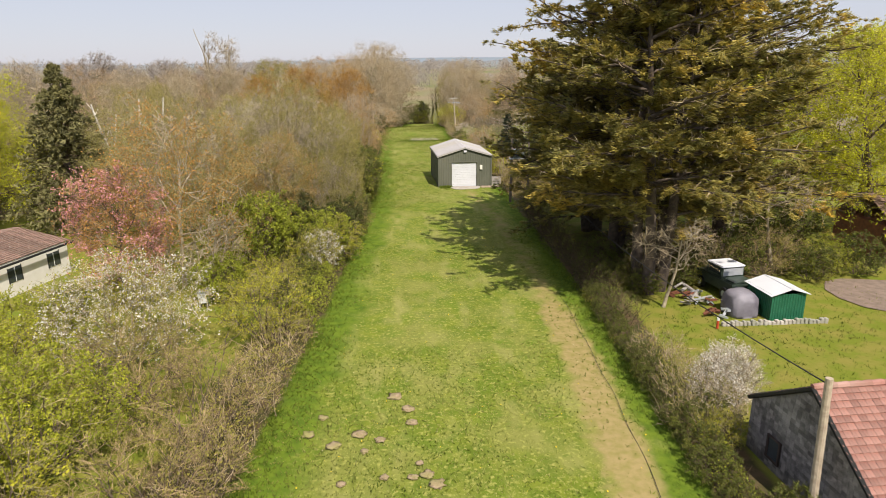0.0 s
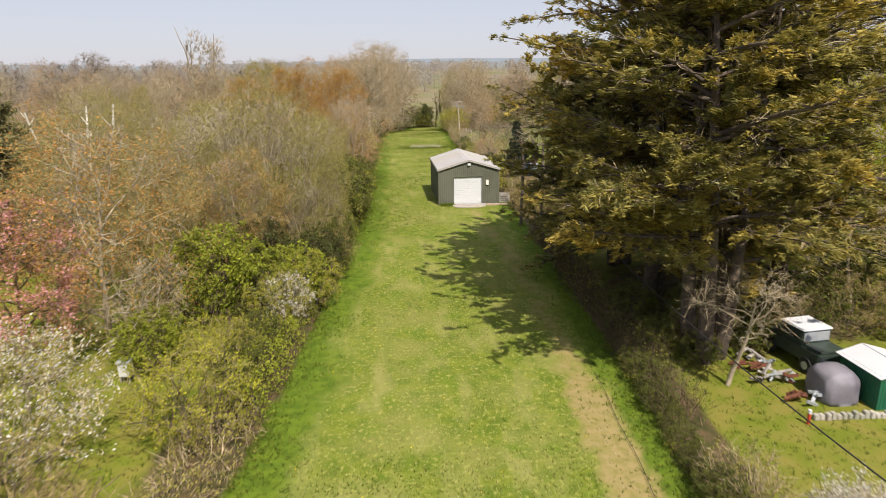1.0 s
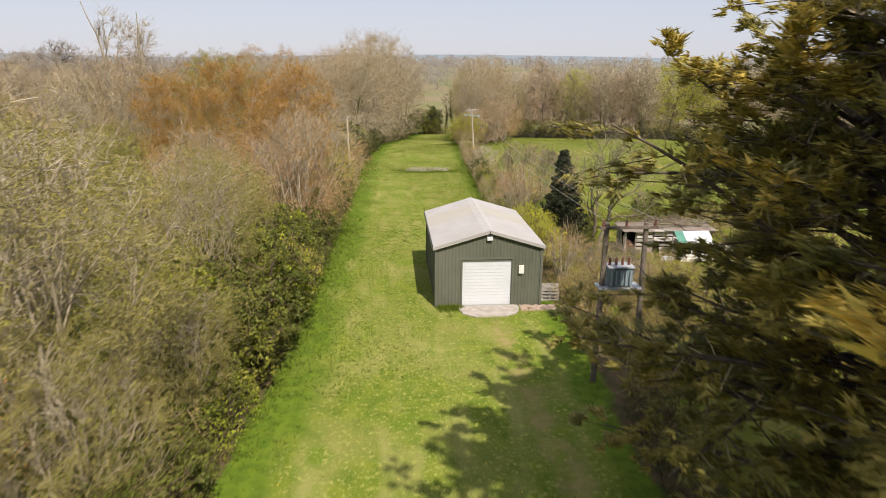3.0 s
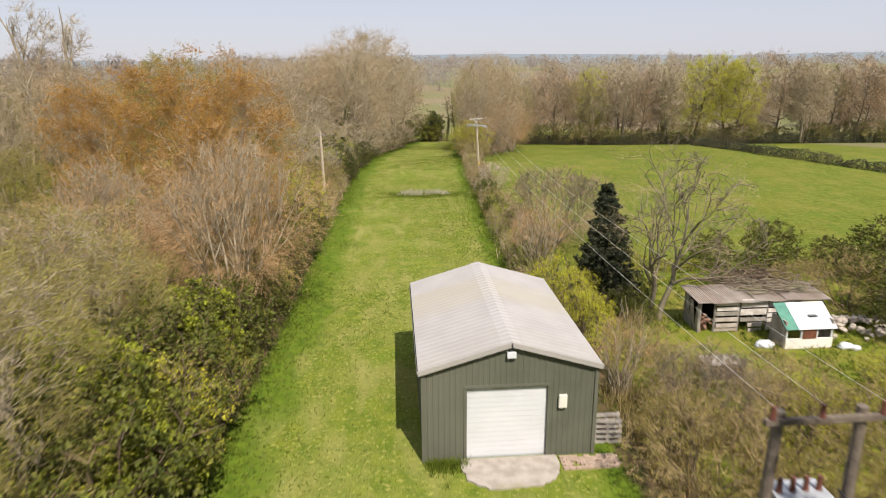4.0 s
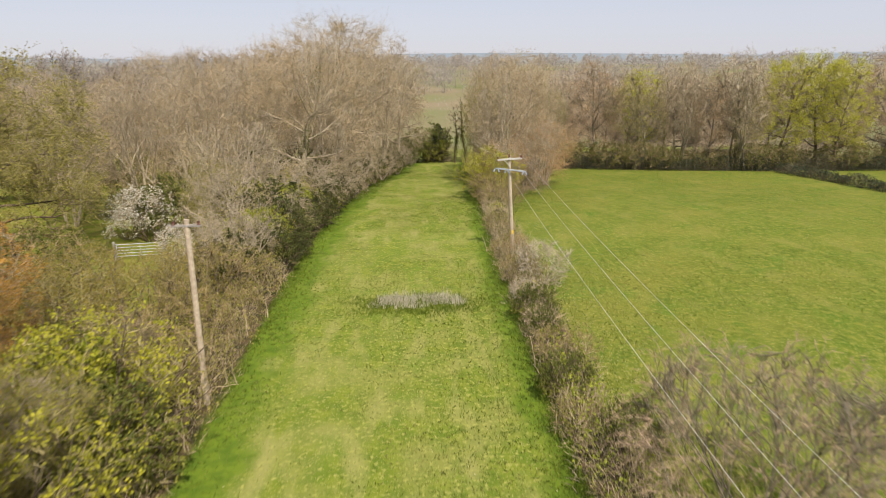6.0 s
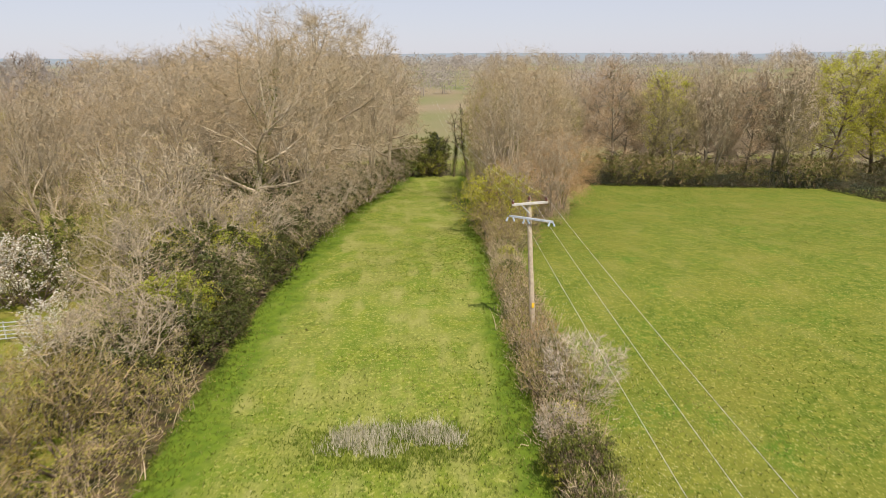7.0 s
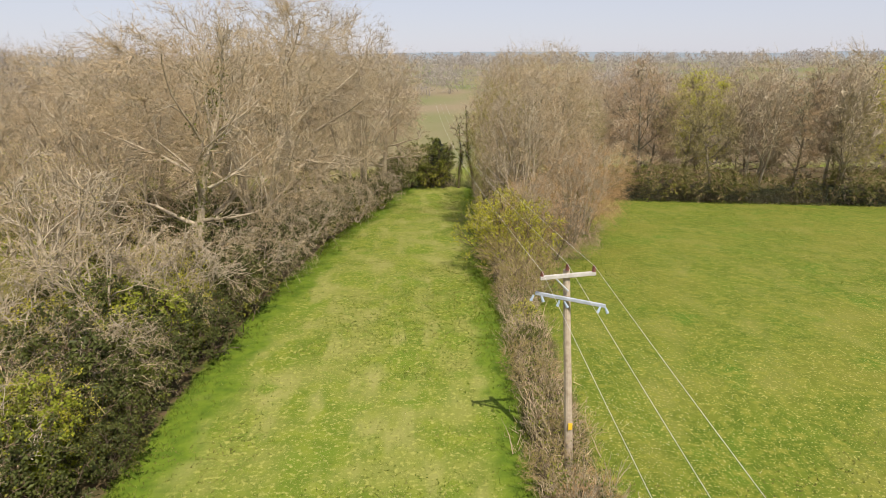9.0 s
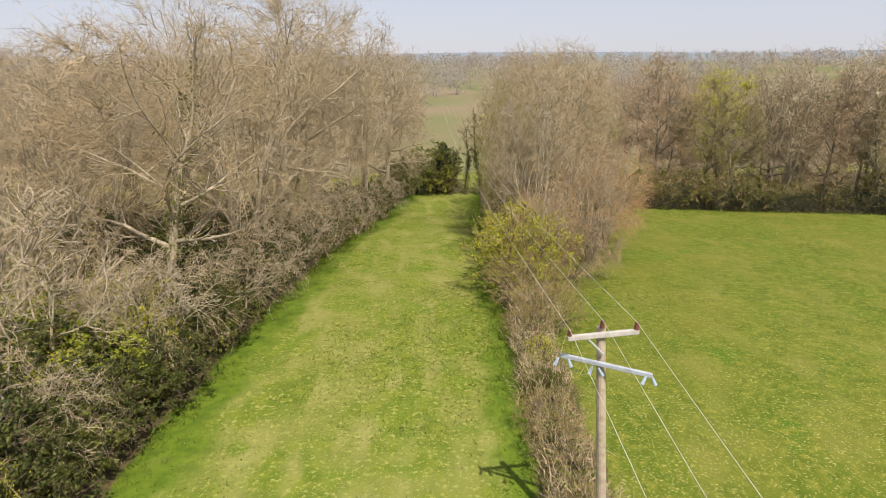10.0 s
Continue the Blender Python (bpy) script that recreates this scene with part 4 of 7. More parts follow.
# undergrowth in the hedges
r_ = np.random.default_rng(66)
for y0, y1, step in ((38, 104, 3.4), (134, 172, 5.5)):
    y = y0
    while y < y1:
        k = ((green_bush, yellow_bush, green_bush, dark_bush) if y < 50 else (dark_bush, brown_bush, dark_bush, dark_bush) if y < 70 else (dark_bush, green_bush, dark_bush, yellow_bush))[r_.integers(0, 4)]
        put(k, float(lane_left(y)) - r_.uniform(1.3, 2.6), y, r_.uniform(0.55, 1.0) * (0.62 if k is green_bush else 1.0), r_.uniform(0, 360))
        y += step * r_.uniform(0.7, 1.3)
y = 110.0
while y < 152:
    k = (dark_bush, brown_bush, brown_bush, privet, brown_bush)[r_.integers(0, 5)]
    put(k, float(lane_right(y)) + r_.uniform(0.7, 1.7), y, r_.uniform(0.35, 0.62), r_.uniform(0, 360))
    y += r_.uniform(1.8, 4.0)
for x, y, s, turn in [(9.6, 124, 0.55, 30)]:
    put(grey_bush, x, y, s, turn)
put(coppice, 10.2, 130.0, 0.5, 50)
# row of small dark bushes added to stand in for the hedge's shaded face
y = 16.0
while y < 38:
    put(dark_bush, float(lane_right(y)) + r_.uniform(0.35, 0.7), y, r_.uniform(0.26, 0.42), r_.uniform(0, 360))
    y += r_.uniform(0.9, 1.5)
ivy_tree = settle(grow("ivy_tree", "thin bare tree clad in dark ivy", 38, 11.5, 1.7, BARK_BROWN, TWIG_TAN, base=0.3, limbs=12, fork=(4, 4, 7), ivy=LEAF_DARK, min_r=0.02, twig_w=0.03), 12.6, 206.5)
put(ivy_tree, 14.6, 205.5, 1.2, 100)
put(ivy_tree, 16.0, 204.0, 1.25, 220)
for x, y, s, k in ((-5.2, 150, 1.1, 0), (-7.5, 154, 1.5, 60), (-5.0, 157, 1.2, 130), (-8.5, 160.5, 1.6, 200), (-4.6, 163, 1.2, 250), (-6.5, 168, 1.5, 310), (-3.4, 171, 1.2, 30), (-2.6, 177, 1.3, 90), (-1.2, 184, 1.3, 160), (-12, 157, 1.7, 280), (0.6, 190, 1.2, 20),
                   (-7.0, 131.6, 1.0, 0), (-6.4, 141, 0.95, 150), (-11, 142.5, 1.2, 260), (-8.8, 128, 1.0, 20), (-6.6, 136.4, 0.95, 10), (-5.6, 134.6, 0.6, 110), (-5.2, 144.0, 0.9, 320), (-8.6, 137.4, 1.3, 50), (-8.2, 141.6, 1.3, 300)):
    put(ivy_bush, x, y, s, k)
for x, y, s, k in ((-4.4, 152.5, 0.8, 140), (-4.2, 158.5, 0.9, 250), (-3.2, 165.5, 0.85, 20), (-2.2, 173.5, 0.85, 100), (-7.0, 138.8, 0.7, 300), (-9.6, 130.5, 0.7, 60), (-0.2, 181.0, 0.8, 210), (2.0, 190.5, 0.8, 80)):
    put(thorn_tree, x, y, s, k)
for x, y, s, k in ((8.4, 208.5, 1.9, 0), (5.4, 207.5, 1.6, 90), (2.8, 205, 1.3, 200)):
    put(dark_bush, x, y, s, k, label="dark evergreen bush at the end of the strip")
for x, y, s, k in ((-9.5, 140.5, 1.2, 200), (-8.6, 149, 1.2, 300), (-8.0, 134.5, 1.0, 200), (-6.9, 145.0, 1.0, 20)):
    put(yellow_bush, x, y, s, k)
for x, y, s, k in ((-8.2, 133.2, 0.75, 0), (-7.4, 142.8, 0.75, 60), (-10, 145, 0.8, 120), (-8.8, 141, 0.7, 50), (-7.4, 147.5, 0.6, 190)):
    put(green_bush, x, y, s, k)
# garden trees behind the hedge
for x, y, s in ((-24, 53, 0.72), (-21, 58, 0.8), (-27, 60, 0.85), (-24, 66, 0.9), (-30, 68, 0.95)):
    put(olive, x, y, s, x * 31)

# -- woodland behind the far hedge, and the wooded land beyond the paddock --
rng = np.random.default_rng(77)
for t_, x, y, s in [(wood_tree_c, 28.5, 200, 0.92), (wood_tree_b, 31.5, 205, 0.82), (wood_tree_c, 46.2, 200, 0.9), (wood_tree, 57.0, 199, 0.86), (wood_tree_b, 61.0, 197, 1.04), (wood_green, 47.0, 205, 0.9), (wood_green, 75.0, 196, 1.0), (wood_green, 80.0, 198, 0.95), (wood_tree_c, 65.2, 201, 0.88),
                    (wood_tree, 86.0, 194, 1.04), (wood_tree_b, 92.0, 192, 0.92), (wood_tree_c, 96.5, 192, 1.04), (wood_tree, 102.5, 190, 0.96), (wood_tree_b, 109.0, 188, 1.0), (wood_tree, 115.0, 188, 0.95), (wood_green, 120, 186, 0.9),
                    (wood_tree, 26.0, 205, 0.8), (wood_tree, 40.5, 207, 0.78), (wood_tree, 54.5, 207, 0.82), (wood_tree_c, 71.0, 205, 0.9), (wood_tree_b, 98.5, 200, 0.95), (wood_tree, 111.0, 197, 0.92)]:
    line = float(np.interp(x, [20, 33, 60, 90, 120], [199, 195, 186.5, 183, 178])) + 3.0 + (8.5 if y > 202.5 else 0) + 1.5 * math.sin(x * 1.7)
    put(t_, 2.5 + (x - 2.5) * (line - 90) / (y - 90), line, s, x * 41)
for x in range(26, 118, 4):
    put(scrub, x + rng.uniform(-1, 1), float(np.interp(x, [20, 33, 60, 90, 120], [199, 195, 186.5, 183, 178])) + rng.uniform(-0.3, 3), rng.uniform(0.75, 1.15), rng.uniform(0, 360))
for x in range(30, 118, 9):
    put(ivy_tree, x + rng.uniform(-2, 2), float(np.interp(x, [20, 33, 60, 90, 120], [199, 195, 186.5, 183, 178])) + 1.5, rng.uniform(0.6, 0.8), rng.uniform(0, 360))


def wooded(n, x0, x1, y0, y1, gap, pool, s0, s1, keep):
    """Plants scattered over a stretch of land, no two closer than gap."""
    done = []
    for _ in range(n * 6):
        if len(done) == n:
            break
        x, y = rng.uniform(x0, x1), rng.uniform(y0, y1)
        if not keep(x, y) or any((x - a) ** 2 + (y - b) ** 2 < gap * gap for a, b in done):
            continue
        done.append((x, y))
        put(pool[rng.integers(0, len(pool))], x, y, rng.uniform(s0, s1), rng.uniform(0, 360))


paddock = lambda x, y: -24 < x < -10 and 126 < y < 151
wooded(10, -60, -22, 70, 108, 8, [wood_tree, wood_tree_c, oak], 0.5, 0.64, lambda x, y: x < -20 - 0.02 * y)
wooded(30, -66, -23, 112, 208, 7.5, [wood_tree, wood_tree_b, oak, ash_c], 0.66, 0.86, lambda x, y: x < -21 - 0.02 * y and not paddock(x, y) and math.hypot(x + 25, y - 134) > 7)
wooded(34, -55, -15, 62, 200, 4.5, [scrub], 0.7, 1.2, lambda x, y: x < -17 and not paddock(x, y))
wooded(16, -60, -36, 56, 80, 7, [wood_green, wood_green, wood_tree], 0.42, 0.6, lambda x, y: x < -38 or y > 66)
for x, y, s in ((-96, 262, 0.8), (-85, 270, 0.88), (-73, 250, 0.74), (-66, 258, 0.78), (-50, 236, 0.76), (-38, 230, 0.86), (-124, 280, 0.85), (-140, 275, 0.8)):
    put(far_oak, x, y, s, x * 17)


# -- woods and hedgerows far off, seen only as a haze of twigs --
def far_woods(name, label, spots, seed, material, clumps=120):
    r_ = np.random.default_rng(seed)
    so = Soup()
    x, y, h, w = [np.array(c) for c in zip(*spots)]
    n = len(x)
    zf, az = r_.uniform(-0.85, 1.0, (n, clumps)), r_.uniform(0, 6.283, (n, clumps))
    rf = np.sqrt(1 - zf ** 2) * r_.uniform(0.8, 1.1, (n, clumps))
    d = np.stack([np.cos(az) * rf, np.sin(az) * rf, zf], -1)
    C = np.stack([x, y, ground_z(x, y) + h * 0.45], 1)[:, None] + d * np.stack([w, w, h * 0.55], 1)[:, None] * r_.uniform(0.55, 1.0, (n, clumps, 1))
    v = unit(d + r_.normal(scale=0.8, size=d.shape) + [0, 0, 0.15]) * (h[:, None, None] * r_.uniform(0.08, 0.2, (n, clumps, 1)))
    C, v = C.reshape(-1, 3), v.reshape(-1, 3)
    ribbons(so, np.stack([C - v * 0.5, C + r_.normal(scale=0.1, size=C.shape), C + v * 0.6], 1), np.repeat(np.clip(np.hypot(x, y - 115) * 0.0009, 0.08, 0.7), clumps), r_)
    T = np.stack([x, y, ground_z(x, y) - 0.2], 1)
    tubes(so, np.stack([T, T + np.array([0, 0, 1.0]) * h[:, None] * 0.35], 1), np.stack([h * 0.016, h * 0.006], 1), 4)
    return tagged(new(name, so.mesh(name, material)), label, "woodland", kind="stuff")


spots = []
for _ in range(46):
    x = rng.uniform(22, 150)
    spots.append((x, 216 + rng.uniform(-4, 26) - 0.1 * max(0, x - 40), rng.uniform(6.5, 10), rng.uniform(4.5, 6)))
behind, spots = spots, []
for _ in range(1700):
    a, r = rng.uniform(-0.95, 0.95), 130 + 900 * rng.random() ** 1.5
    x, y = r * math.sin(a), 100 + r * math.cos(a)
    if (x > -8 and y < 250) or (-62 < x and y < 205) or (abs(x - 12 - (y - 210) * 0.09) < 9 + (y - 210) * 0.03 and y < 420):
        continue
    if noise.noise((x * 0.006, y * 0.011, 1.7)) > 0.12 and y > 300:
        continue
    h = rng.uniform(11, 17)
    spots.append((x, y, h, h * rng.uniform(0.38, 0.55)))
far_woods("distant_woodland", "bare brown woodland behind the field hedge", behind, 300, TWIG_WOOD, 700)
near_by = [q for q in spots if q[1] < 330]
spots = [q for q in spots if q[1] >= 330]
far_woods("distant_woodland", "bare brown trees beyond the end of the strip", near_by, 303, TWIG_WOOD, 300)
far_woods("distant_woodland", "distant bare brown woods and hedgerow trees", spots[::2], 301, TWIG_FAR_HAZED)
far_woods("distant_woodland", "distant bare olive-brown woods and hedgerow trees", spots[1::2], 302, TWIG_FAR_HAZED)
# ---- built things: helpers ----
def bm_box(bm, lo, hi, m=None):
    lo, hi = Vector(lo), Vector(hi)
    r = bmesh.ops.create_cube(bm, size=1.0)
    bmesh.ops.scale(bm, vec=hi - lo, verts=r["verts"])
    bmesh.ops.translate(bm, vec=(lo + hi) / 2, verts=r["verts"])
    if m is not None:
        bmesh.ops.transform(bm, matrix=m, verts=r["verts"])
    return r["verts"]


def bm_rod(bm, a, b, r0, r1=None, k=10):
    a, b = Vector(a), Vector(b)
    d = b - a
    r = bmesh.ops.create_cone(bm, cap_ends=True, segments=k, radius1=r0, radius2=r0 if r1 is None else r1, depth=d.length)
    bmesh.ops.transform(bm, matrix=Matrix.Translation((a + b) / 2) @ d.to_track_quat("Z", "Y").to_matrix().to_4x4(), verts=r["verts"])
    return r["verts"]


def bm_part(name, bm, material, parent, label="", bevel=0.0, smooth_shade=False):
    if bevel:
        bmesh.ops.bevel(bm, geom=bm.edges[:], offset=bevel, segments=2, affect="EDGES", clamp_overlap=True)
    me = bpy.data.meshes.new(name)
    bm.to_mesh(me)
    bm.free()
    me.materials.append(material)
    if smooth_shade:
        me.polygons.foreach_set("use_smooth", np.ones(len(me.polygons), dtype=bool))
    return part(name, me, parent, label)


def box_part(name, lo, hi, material, parent, label="", bevel=0.01, m=None):
    bm = bmesh.new()
    bm_box(bm, lo, hi, m)
    return bm_part(name, bm, material, parent, label, bevel)


def rod_part(name, a, b, r0, material, parent, label="", r1=None, k=10):
    bm = bmesh.new()
    bm_rod(bm, a, b, r0, r1, k)
    return bm_part(name, bm, material, parent, label, smooth_shade=False)


def ribbed(p0, p1, bottom, top, pitch=0.2, depth=0.022, thick=0.03):
    """A box-profiled sheet between the plan points p0 and p1; bottom and top are functions of the way along, 0 to 1. Ribs stand out to the left of p0 -> p1."""
    p0, p1 = np.array(p0, float), np.array(p1, float)
    L = np.linalg.norm(p1 - p0)
    d = (p1 - p0) / L
    nrm = np.array([-d[1], d[0]])
    us, ds = [0.0], [0.0]
    s = pitch * 0.3
    while s < L - pitch * 0.5:
        us += [s, s + pitch * 0.12, s + pitch * 0.42, s + pitch * 0.54]
        ds += [0, depth, depth, 0]
        s += pitch
    us.append(L), ds.append(0.0)
    us, ds = np.array(us), np.array(ds)
    v = []
    for off in (0.0, -thick):
        xy = p0 + us[:, None] * d + (ds + off)[:, None] * nrm
        v.append(np.column_stack([xy, [bottom(u / L) for u in us]]))
        v.append(np.column_stack([xy, [top(u / L) for u in us]]))
    n = len(us)
    i = np.arange(n - 1)
    f = [np.stack([i, i + 1, n + i + 1, n + i], 1), np.stack([2 * n + i + 1, 2 * n + i, 3 * n + i, 3 * n + i + 1], 1),
         np.stack([n + i, n + i + 1, 3 * n + i + 1, 3 * n + i], 1), np.stack([i + 1, i, 2 * n + i, 2 * n + i + 1], 1)]
    return np.concatenate(v), f


CLAD = mat("olive_cladding", (0.125, 0.132, 0.098), (0.105, 0.112, 0.082), rough=0.7, scale=1, bump=0.03, third=(0.14, 0.143, 0.11), spec=0.25)
TRIM = mat("olive_trim", (0.135, 0.14, 0.11), (0.115, 0.12, 0.092), rough=0.6, scale=1, spec=0.25)
ROOF_STEEL = mat("weathered_roof", (0.40, 0.385, 0.37), (0.36, 0.345, 0.33), rough=0.75, scale=0.8, third=(0.37, 0.345, 0.27), bump=0.05, stretch=(0.25, 2.4, 0.25))
WHITE_PAINT = mat("white_paint", (0.66, 0.68, 0.71), (0.60, 0.62, 0.645), rough=0.4, scale=0.7)
CONCRETE = mat("concrete", (0.41, 0.37, 0.33), (0.30, 0.27, 0.23), rough=0.95, scale=2.5, bump=0.4, third=(0.30, 0.29, 0.16))
TARRED_WOOD = mat("tarred_pole", (0.20, 0.165, 0.13), (0.13, 0.105, 0.085), rough=0.9, scale=6, bump=0.4)
POLE_WOOD = mat("weathered_pole", (0.48, 0.40, 0.30), (0.35, 0.285, 0.21), rough=0.9, scale=6, bump=0.4)
OLD_WOOD = mat("silvered_wood", (0.36, 0.335, 0.30), (0.22, 0.20, 0.175), rough=0.9, scale=3, bump=0.4)
PORCELAIN = mat("brown_porcelain", (0.17, 0.07, 0.05), (0.11, 0.045, 0.035), rough=0.2, scale=3)
GALV = mat("galvanised_steel", (0.50, 0.53, 0.55), (0.38, 0.41, 0.43), rough=0.45, scale=4, metal=0.3)
BLACK = mat("black_rubber", (0.02, 0.02, 0.022), (0.03, 0.03, 0.03), rough=0.6)
DARK = mat("dark_interior", (0.03, 0.03, 0.028), (0.02, 0.02, 0.02), rough=0.9)
GLASS = mat("window_glass", (0.05, 0.06, 0.07), (0.04, 0.05, 0.055), rough=0.05, scale=1, spec=0.8)
WIRE = mat("bare_wire", (0.6, 0.58, 0.54), (0.5, 0.48, 0.45), rough=0.5, scale=2)

# ---- steel shed ----
SX0, SX1, SY0, SY1, EAVE, RIDGE = 0.78, 6.98, 75.5, 84.55, 3.6, 4.52
SXM = (SX0 + SX1) / 2
shed = thing("steel_shed", "olive-green steel shed with pale grey roof and closed white roller door", "shed")
gable = lambda x: EAVE - 0.05 + (RIDGE - EAVE) * (1 - abs(x - SXM) / (SXM - SX0))
DX0, DX1, DZ = 2.28, 5.28, 2.85


def wall_sheet(name, p0, p1, bottom, top):
    v, f = ribbed(p0, p1, bottom, top, depth=0.014)
    part(name, raw_mesh(name, v, f, CLAD), shed)


flat0 = lambda u: 0.0
wall_sheet("front_wall", (DX0, SY0), (SX0, SY0), flat0, lambda u: gable(DX0 + (SX0 - DX0) * u))
wall_sheet("front_wall", (SX1, SY0), (DX1, SY0), flat0, lambda u: gable(SX1 + (DX1 - SX1) * u))
wall_sheet("front_wall", (DX1, SY0), (SXM, SY0), lambda u: DZ, lambda u: gable(DX1 + (SXM - DX1) * u))
wall_sheet("front_wall", (SXM, SY0), (DX0, SY0), lambda u: DZ, lambda u: gable(SXM + (DX0 - SXM) * u))
wall_sheet("side_wall", (SX0, SY0 + 0.04), (SX0, SY1 - 0.04), flat0, lambda u: EAVE - 0.05)
wall_sheet("side_wall", (SX1, SY1 - 0.04), (SX1, SY0 + 0.04), flat0, lambda u: EAVE - 0.05)
wall_sheet("rear_wall", (SX0, SY1), (SXM, SY1), flat0, lambda u: gable(SX0 + (SXM - SX0) * u))
wall_sheet("rear_wall", (SXM, SY1), (SX1, SY1), flat0, lambda u: gable(SXM + (SX1 - SXM) * u))
for sgn in (-1, 1):
    # roof slope with shallow ribs running down it
    half = SXM - SX0 + 0.16
    rise = (RIDGE - EAVE) / (SXM - SX0)
    v, f = ribbed((SXM, SY1 + 0.1) if sgn < 0 else (SXM, SY0 - 0.12), (SXM, SY0 - 0.12) if sgn < 0 else (SXM, SY1 + 0.1), lambda u: 0.0, lambda u: 1.0, pitch=0.33, depth=0.010, thick=0.04)
    w = np.empty_like(v)
    run = v[:, 2] * half
    lift = (v[:, 0] - SXM) * -sgn
    w[:, 0] = SXM + sgn * run
    w[:, 1] = v[:, 1]
    w[:, 2] = RIDGE + 0.10 - run * rise - np.abs(v[:, 0] - SXM) * np.where((v[:, 0] - SXM) * sgn > 0, -1, 1)
    part("roof_slope", raw_mesh("roof_slope", w, f, ROOF_STEEL), shed, "pale weathered grey roof sheet")
    for y in (SY0 - 0.15, SY1 + 0.09):
        bm = bmesh.new()
        ang = math.atan(rise) * sgn
        bm_box(bm, (0, -0.03, -0.14), (half / math.cos(ang) + 0.03, 0.03, 0.035), Matrix.Translation((SXM, y, RIDGE + 0.10)) @ Matrix.Rotation(0 if sgn > 0 else math.pi, 4, "Z") @ Matrix.Rotation(math.atan(rise), 4, "Y"))
        bm_part("barge_board", bm, ROOF_STEEL, shed)
    box_part("gutter", (SXM + sgn * half - 0.05, SY0 - 0.05, EAVE - 0.12), (SXM + sgn * half + 0.06, SY1 + 0.05, EAVE - 0.03), TRIM, shed)
bm = bmesh.new()
for sgn in (-1, 1):
    bm_box(bm, (0, SY0 - 0.16, 0), (0.34, SY1 + 0.12, 0.02), Matrix.Translation((SXM, 0, RIDGE + 0.118)) @ Matrix.Rotation(0.29 * sgn if sgn > 0 else math.pi, 4, "Y" if sgn > 0 else "Z") @ (Matrix.Identity(4) if sgn > 0 else Matrix.Translation((0, -(SY0 + SY1), 0)) @ Matrix.Rotation(0.29, 4, "Y")))
bm_part("ridge_cap", bm, mat("ridge_cap", (0.46, 0.445, 0.435), (0.42, 0.405, 0.39), rough=0.6, scale=1), shed, "lighter ridge capping")
for x, y in ((SX0, SY0), (SX1, SY0), (SX0, SY1), (SX1, SY1)):
    box_part("corner_trim", (x - 0.07, y - 0.07, 0), (x + 0.07, y + 0.07, EAVE - 0.08), TRIM, shed)
door = part("roller_door", None, shed, "closed white sectional roller door")
for i in range(14):
    z = 0.06 + i * (DZ - 0.06) / 14
    bm = bmesh.new()
    bm_box(bm, (DX0 + 0.02, SY0 + 0.09, z + 0.004), (DX1 - 0.02, SY0 + 0.12, z + (DZ - 0.06) / 14 - 0.004))
    bm_part("slat", bm, WHITE_PAINT, door, bevel=0.006)
box_part("bottom_bar", (DX0 + 0.02, SY0 + 0.07, 0.0), (DX1 - 0.02, SY0 + 0.13, 0.06), GALV, door)
for x in (DX0, DX1):
    box_part("door_jamb", (x - 0.05, SY0 - 0.045, 0), (x + 0.05, SY0 + 0.14, DZ + 0.03), TRIM, shed)
box_part("door_head", (DX0 - 0.05, SY0 - 0.045, DZ + 0.03), (DX1 + 0.05, SY0 + 0.14, DZ + 0.14), TRIM, shed)
box_part("floodlight", (SXM - 0.16, SY0 - 0.16, 4.05), (SXM + 0.16, SY0 - 0.04, 4.26), WHITE_PAINT, shed, "white floodlight above the door")
box_part("meter_box", (5.62, SY0 - 0.14, 2.02), (5.92, SY0 - 0.035, 2.52), mat("cream_plastic", (0.76, 0.75, 0.68), (0.68, 0.67, 0.60), rough=0.5), shed, "cream meter box")
for i, (px, py, lean) in enumerate(((7.2, 76.1, -9), (7.3, 76.45, -13))):
    pallet = thing("pallet", "silvered wooden pallet leaning on its side by the shed", "pallet", "pallets by the shed")
    pm = pose(px, py, 0.01, lean, 0, -4 + 5 * i)
    for j in range(5):
        box_part("slat", (0, -0.02, 0.02 + j * 0.2), (1.1, 0.002, 0.13 + j * 0.2), OLD_WOOD, pallet, bevel=0, m=pm)
        box_part("slat", (0, 0.104, 0.02 + j * 0.2), (1.1, 0.126, 0.13 + j * 0.2), OLD_WOOD, pallet, bevel=0, m=pm)
    for x in (0.03, 0.5, 0.97):
        box_part("bearer", (x, 0.004, 0.0), (x + 0.1, 0.102, 0.95), OLD_WOOD, pallet, bevel=0, m=pm)
so = Soup()
rim = [(2.15, 75.45)]
for i in range(46):
    a = math.pi * (1.0 + i / 45)
    q = 1 + 0.10 * noise.noise((math.cos(a) * 2.2, math.sin(a) * 2.2, 8.0)) + 0.06 * noise.noise((math.cos(a) * 7, math.sin(a) * 7, 3.0))
    rim.append((3.85 + 1.75 * math.copysign(abs(math.cos(a)) ** 0.7, math.cos(a)) * q, 75.2 + 1.5 * math.copysign(abs(math.sin(a)) ** 0.7, math.sin(a)) * q))
rim.append((5.6, 75.45))
k = len(rim)
so.add([(x, y, 0.075) for x, y in rim] + [(x, y, -0.1) for x, y in rim] + [(3.8, 75.0, 0.085)], [(i, i + 1, 2 * k) for i in range(k - 1)] + [(k - 1, 0, 2 * k)], [(i, k + i, k + i + 1, i + 1) for i in range(k - 1)])
me = so.mesh("apron", CONCRETE)
tagged(new("apron", me), "worn concrete apron in front of the shed door", "paving", kind="structure")
paving = thing("brick_paving", "small patch of worn pink brick paving by the shed", "paving")
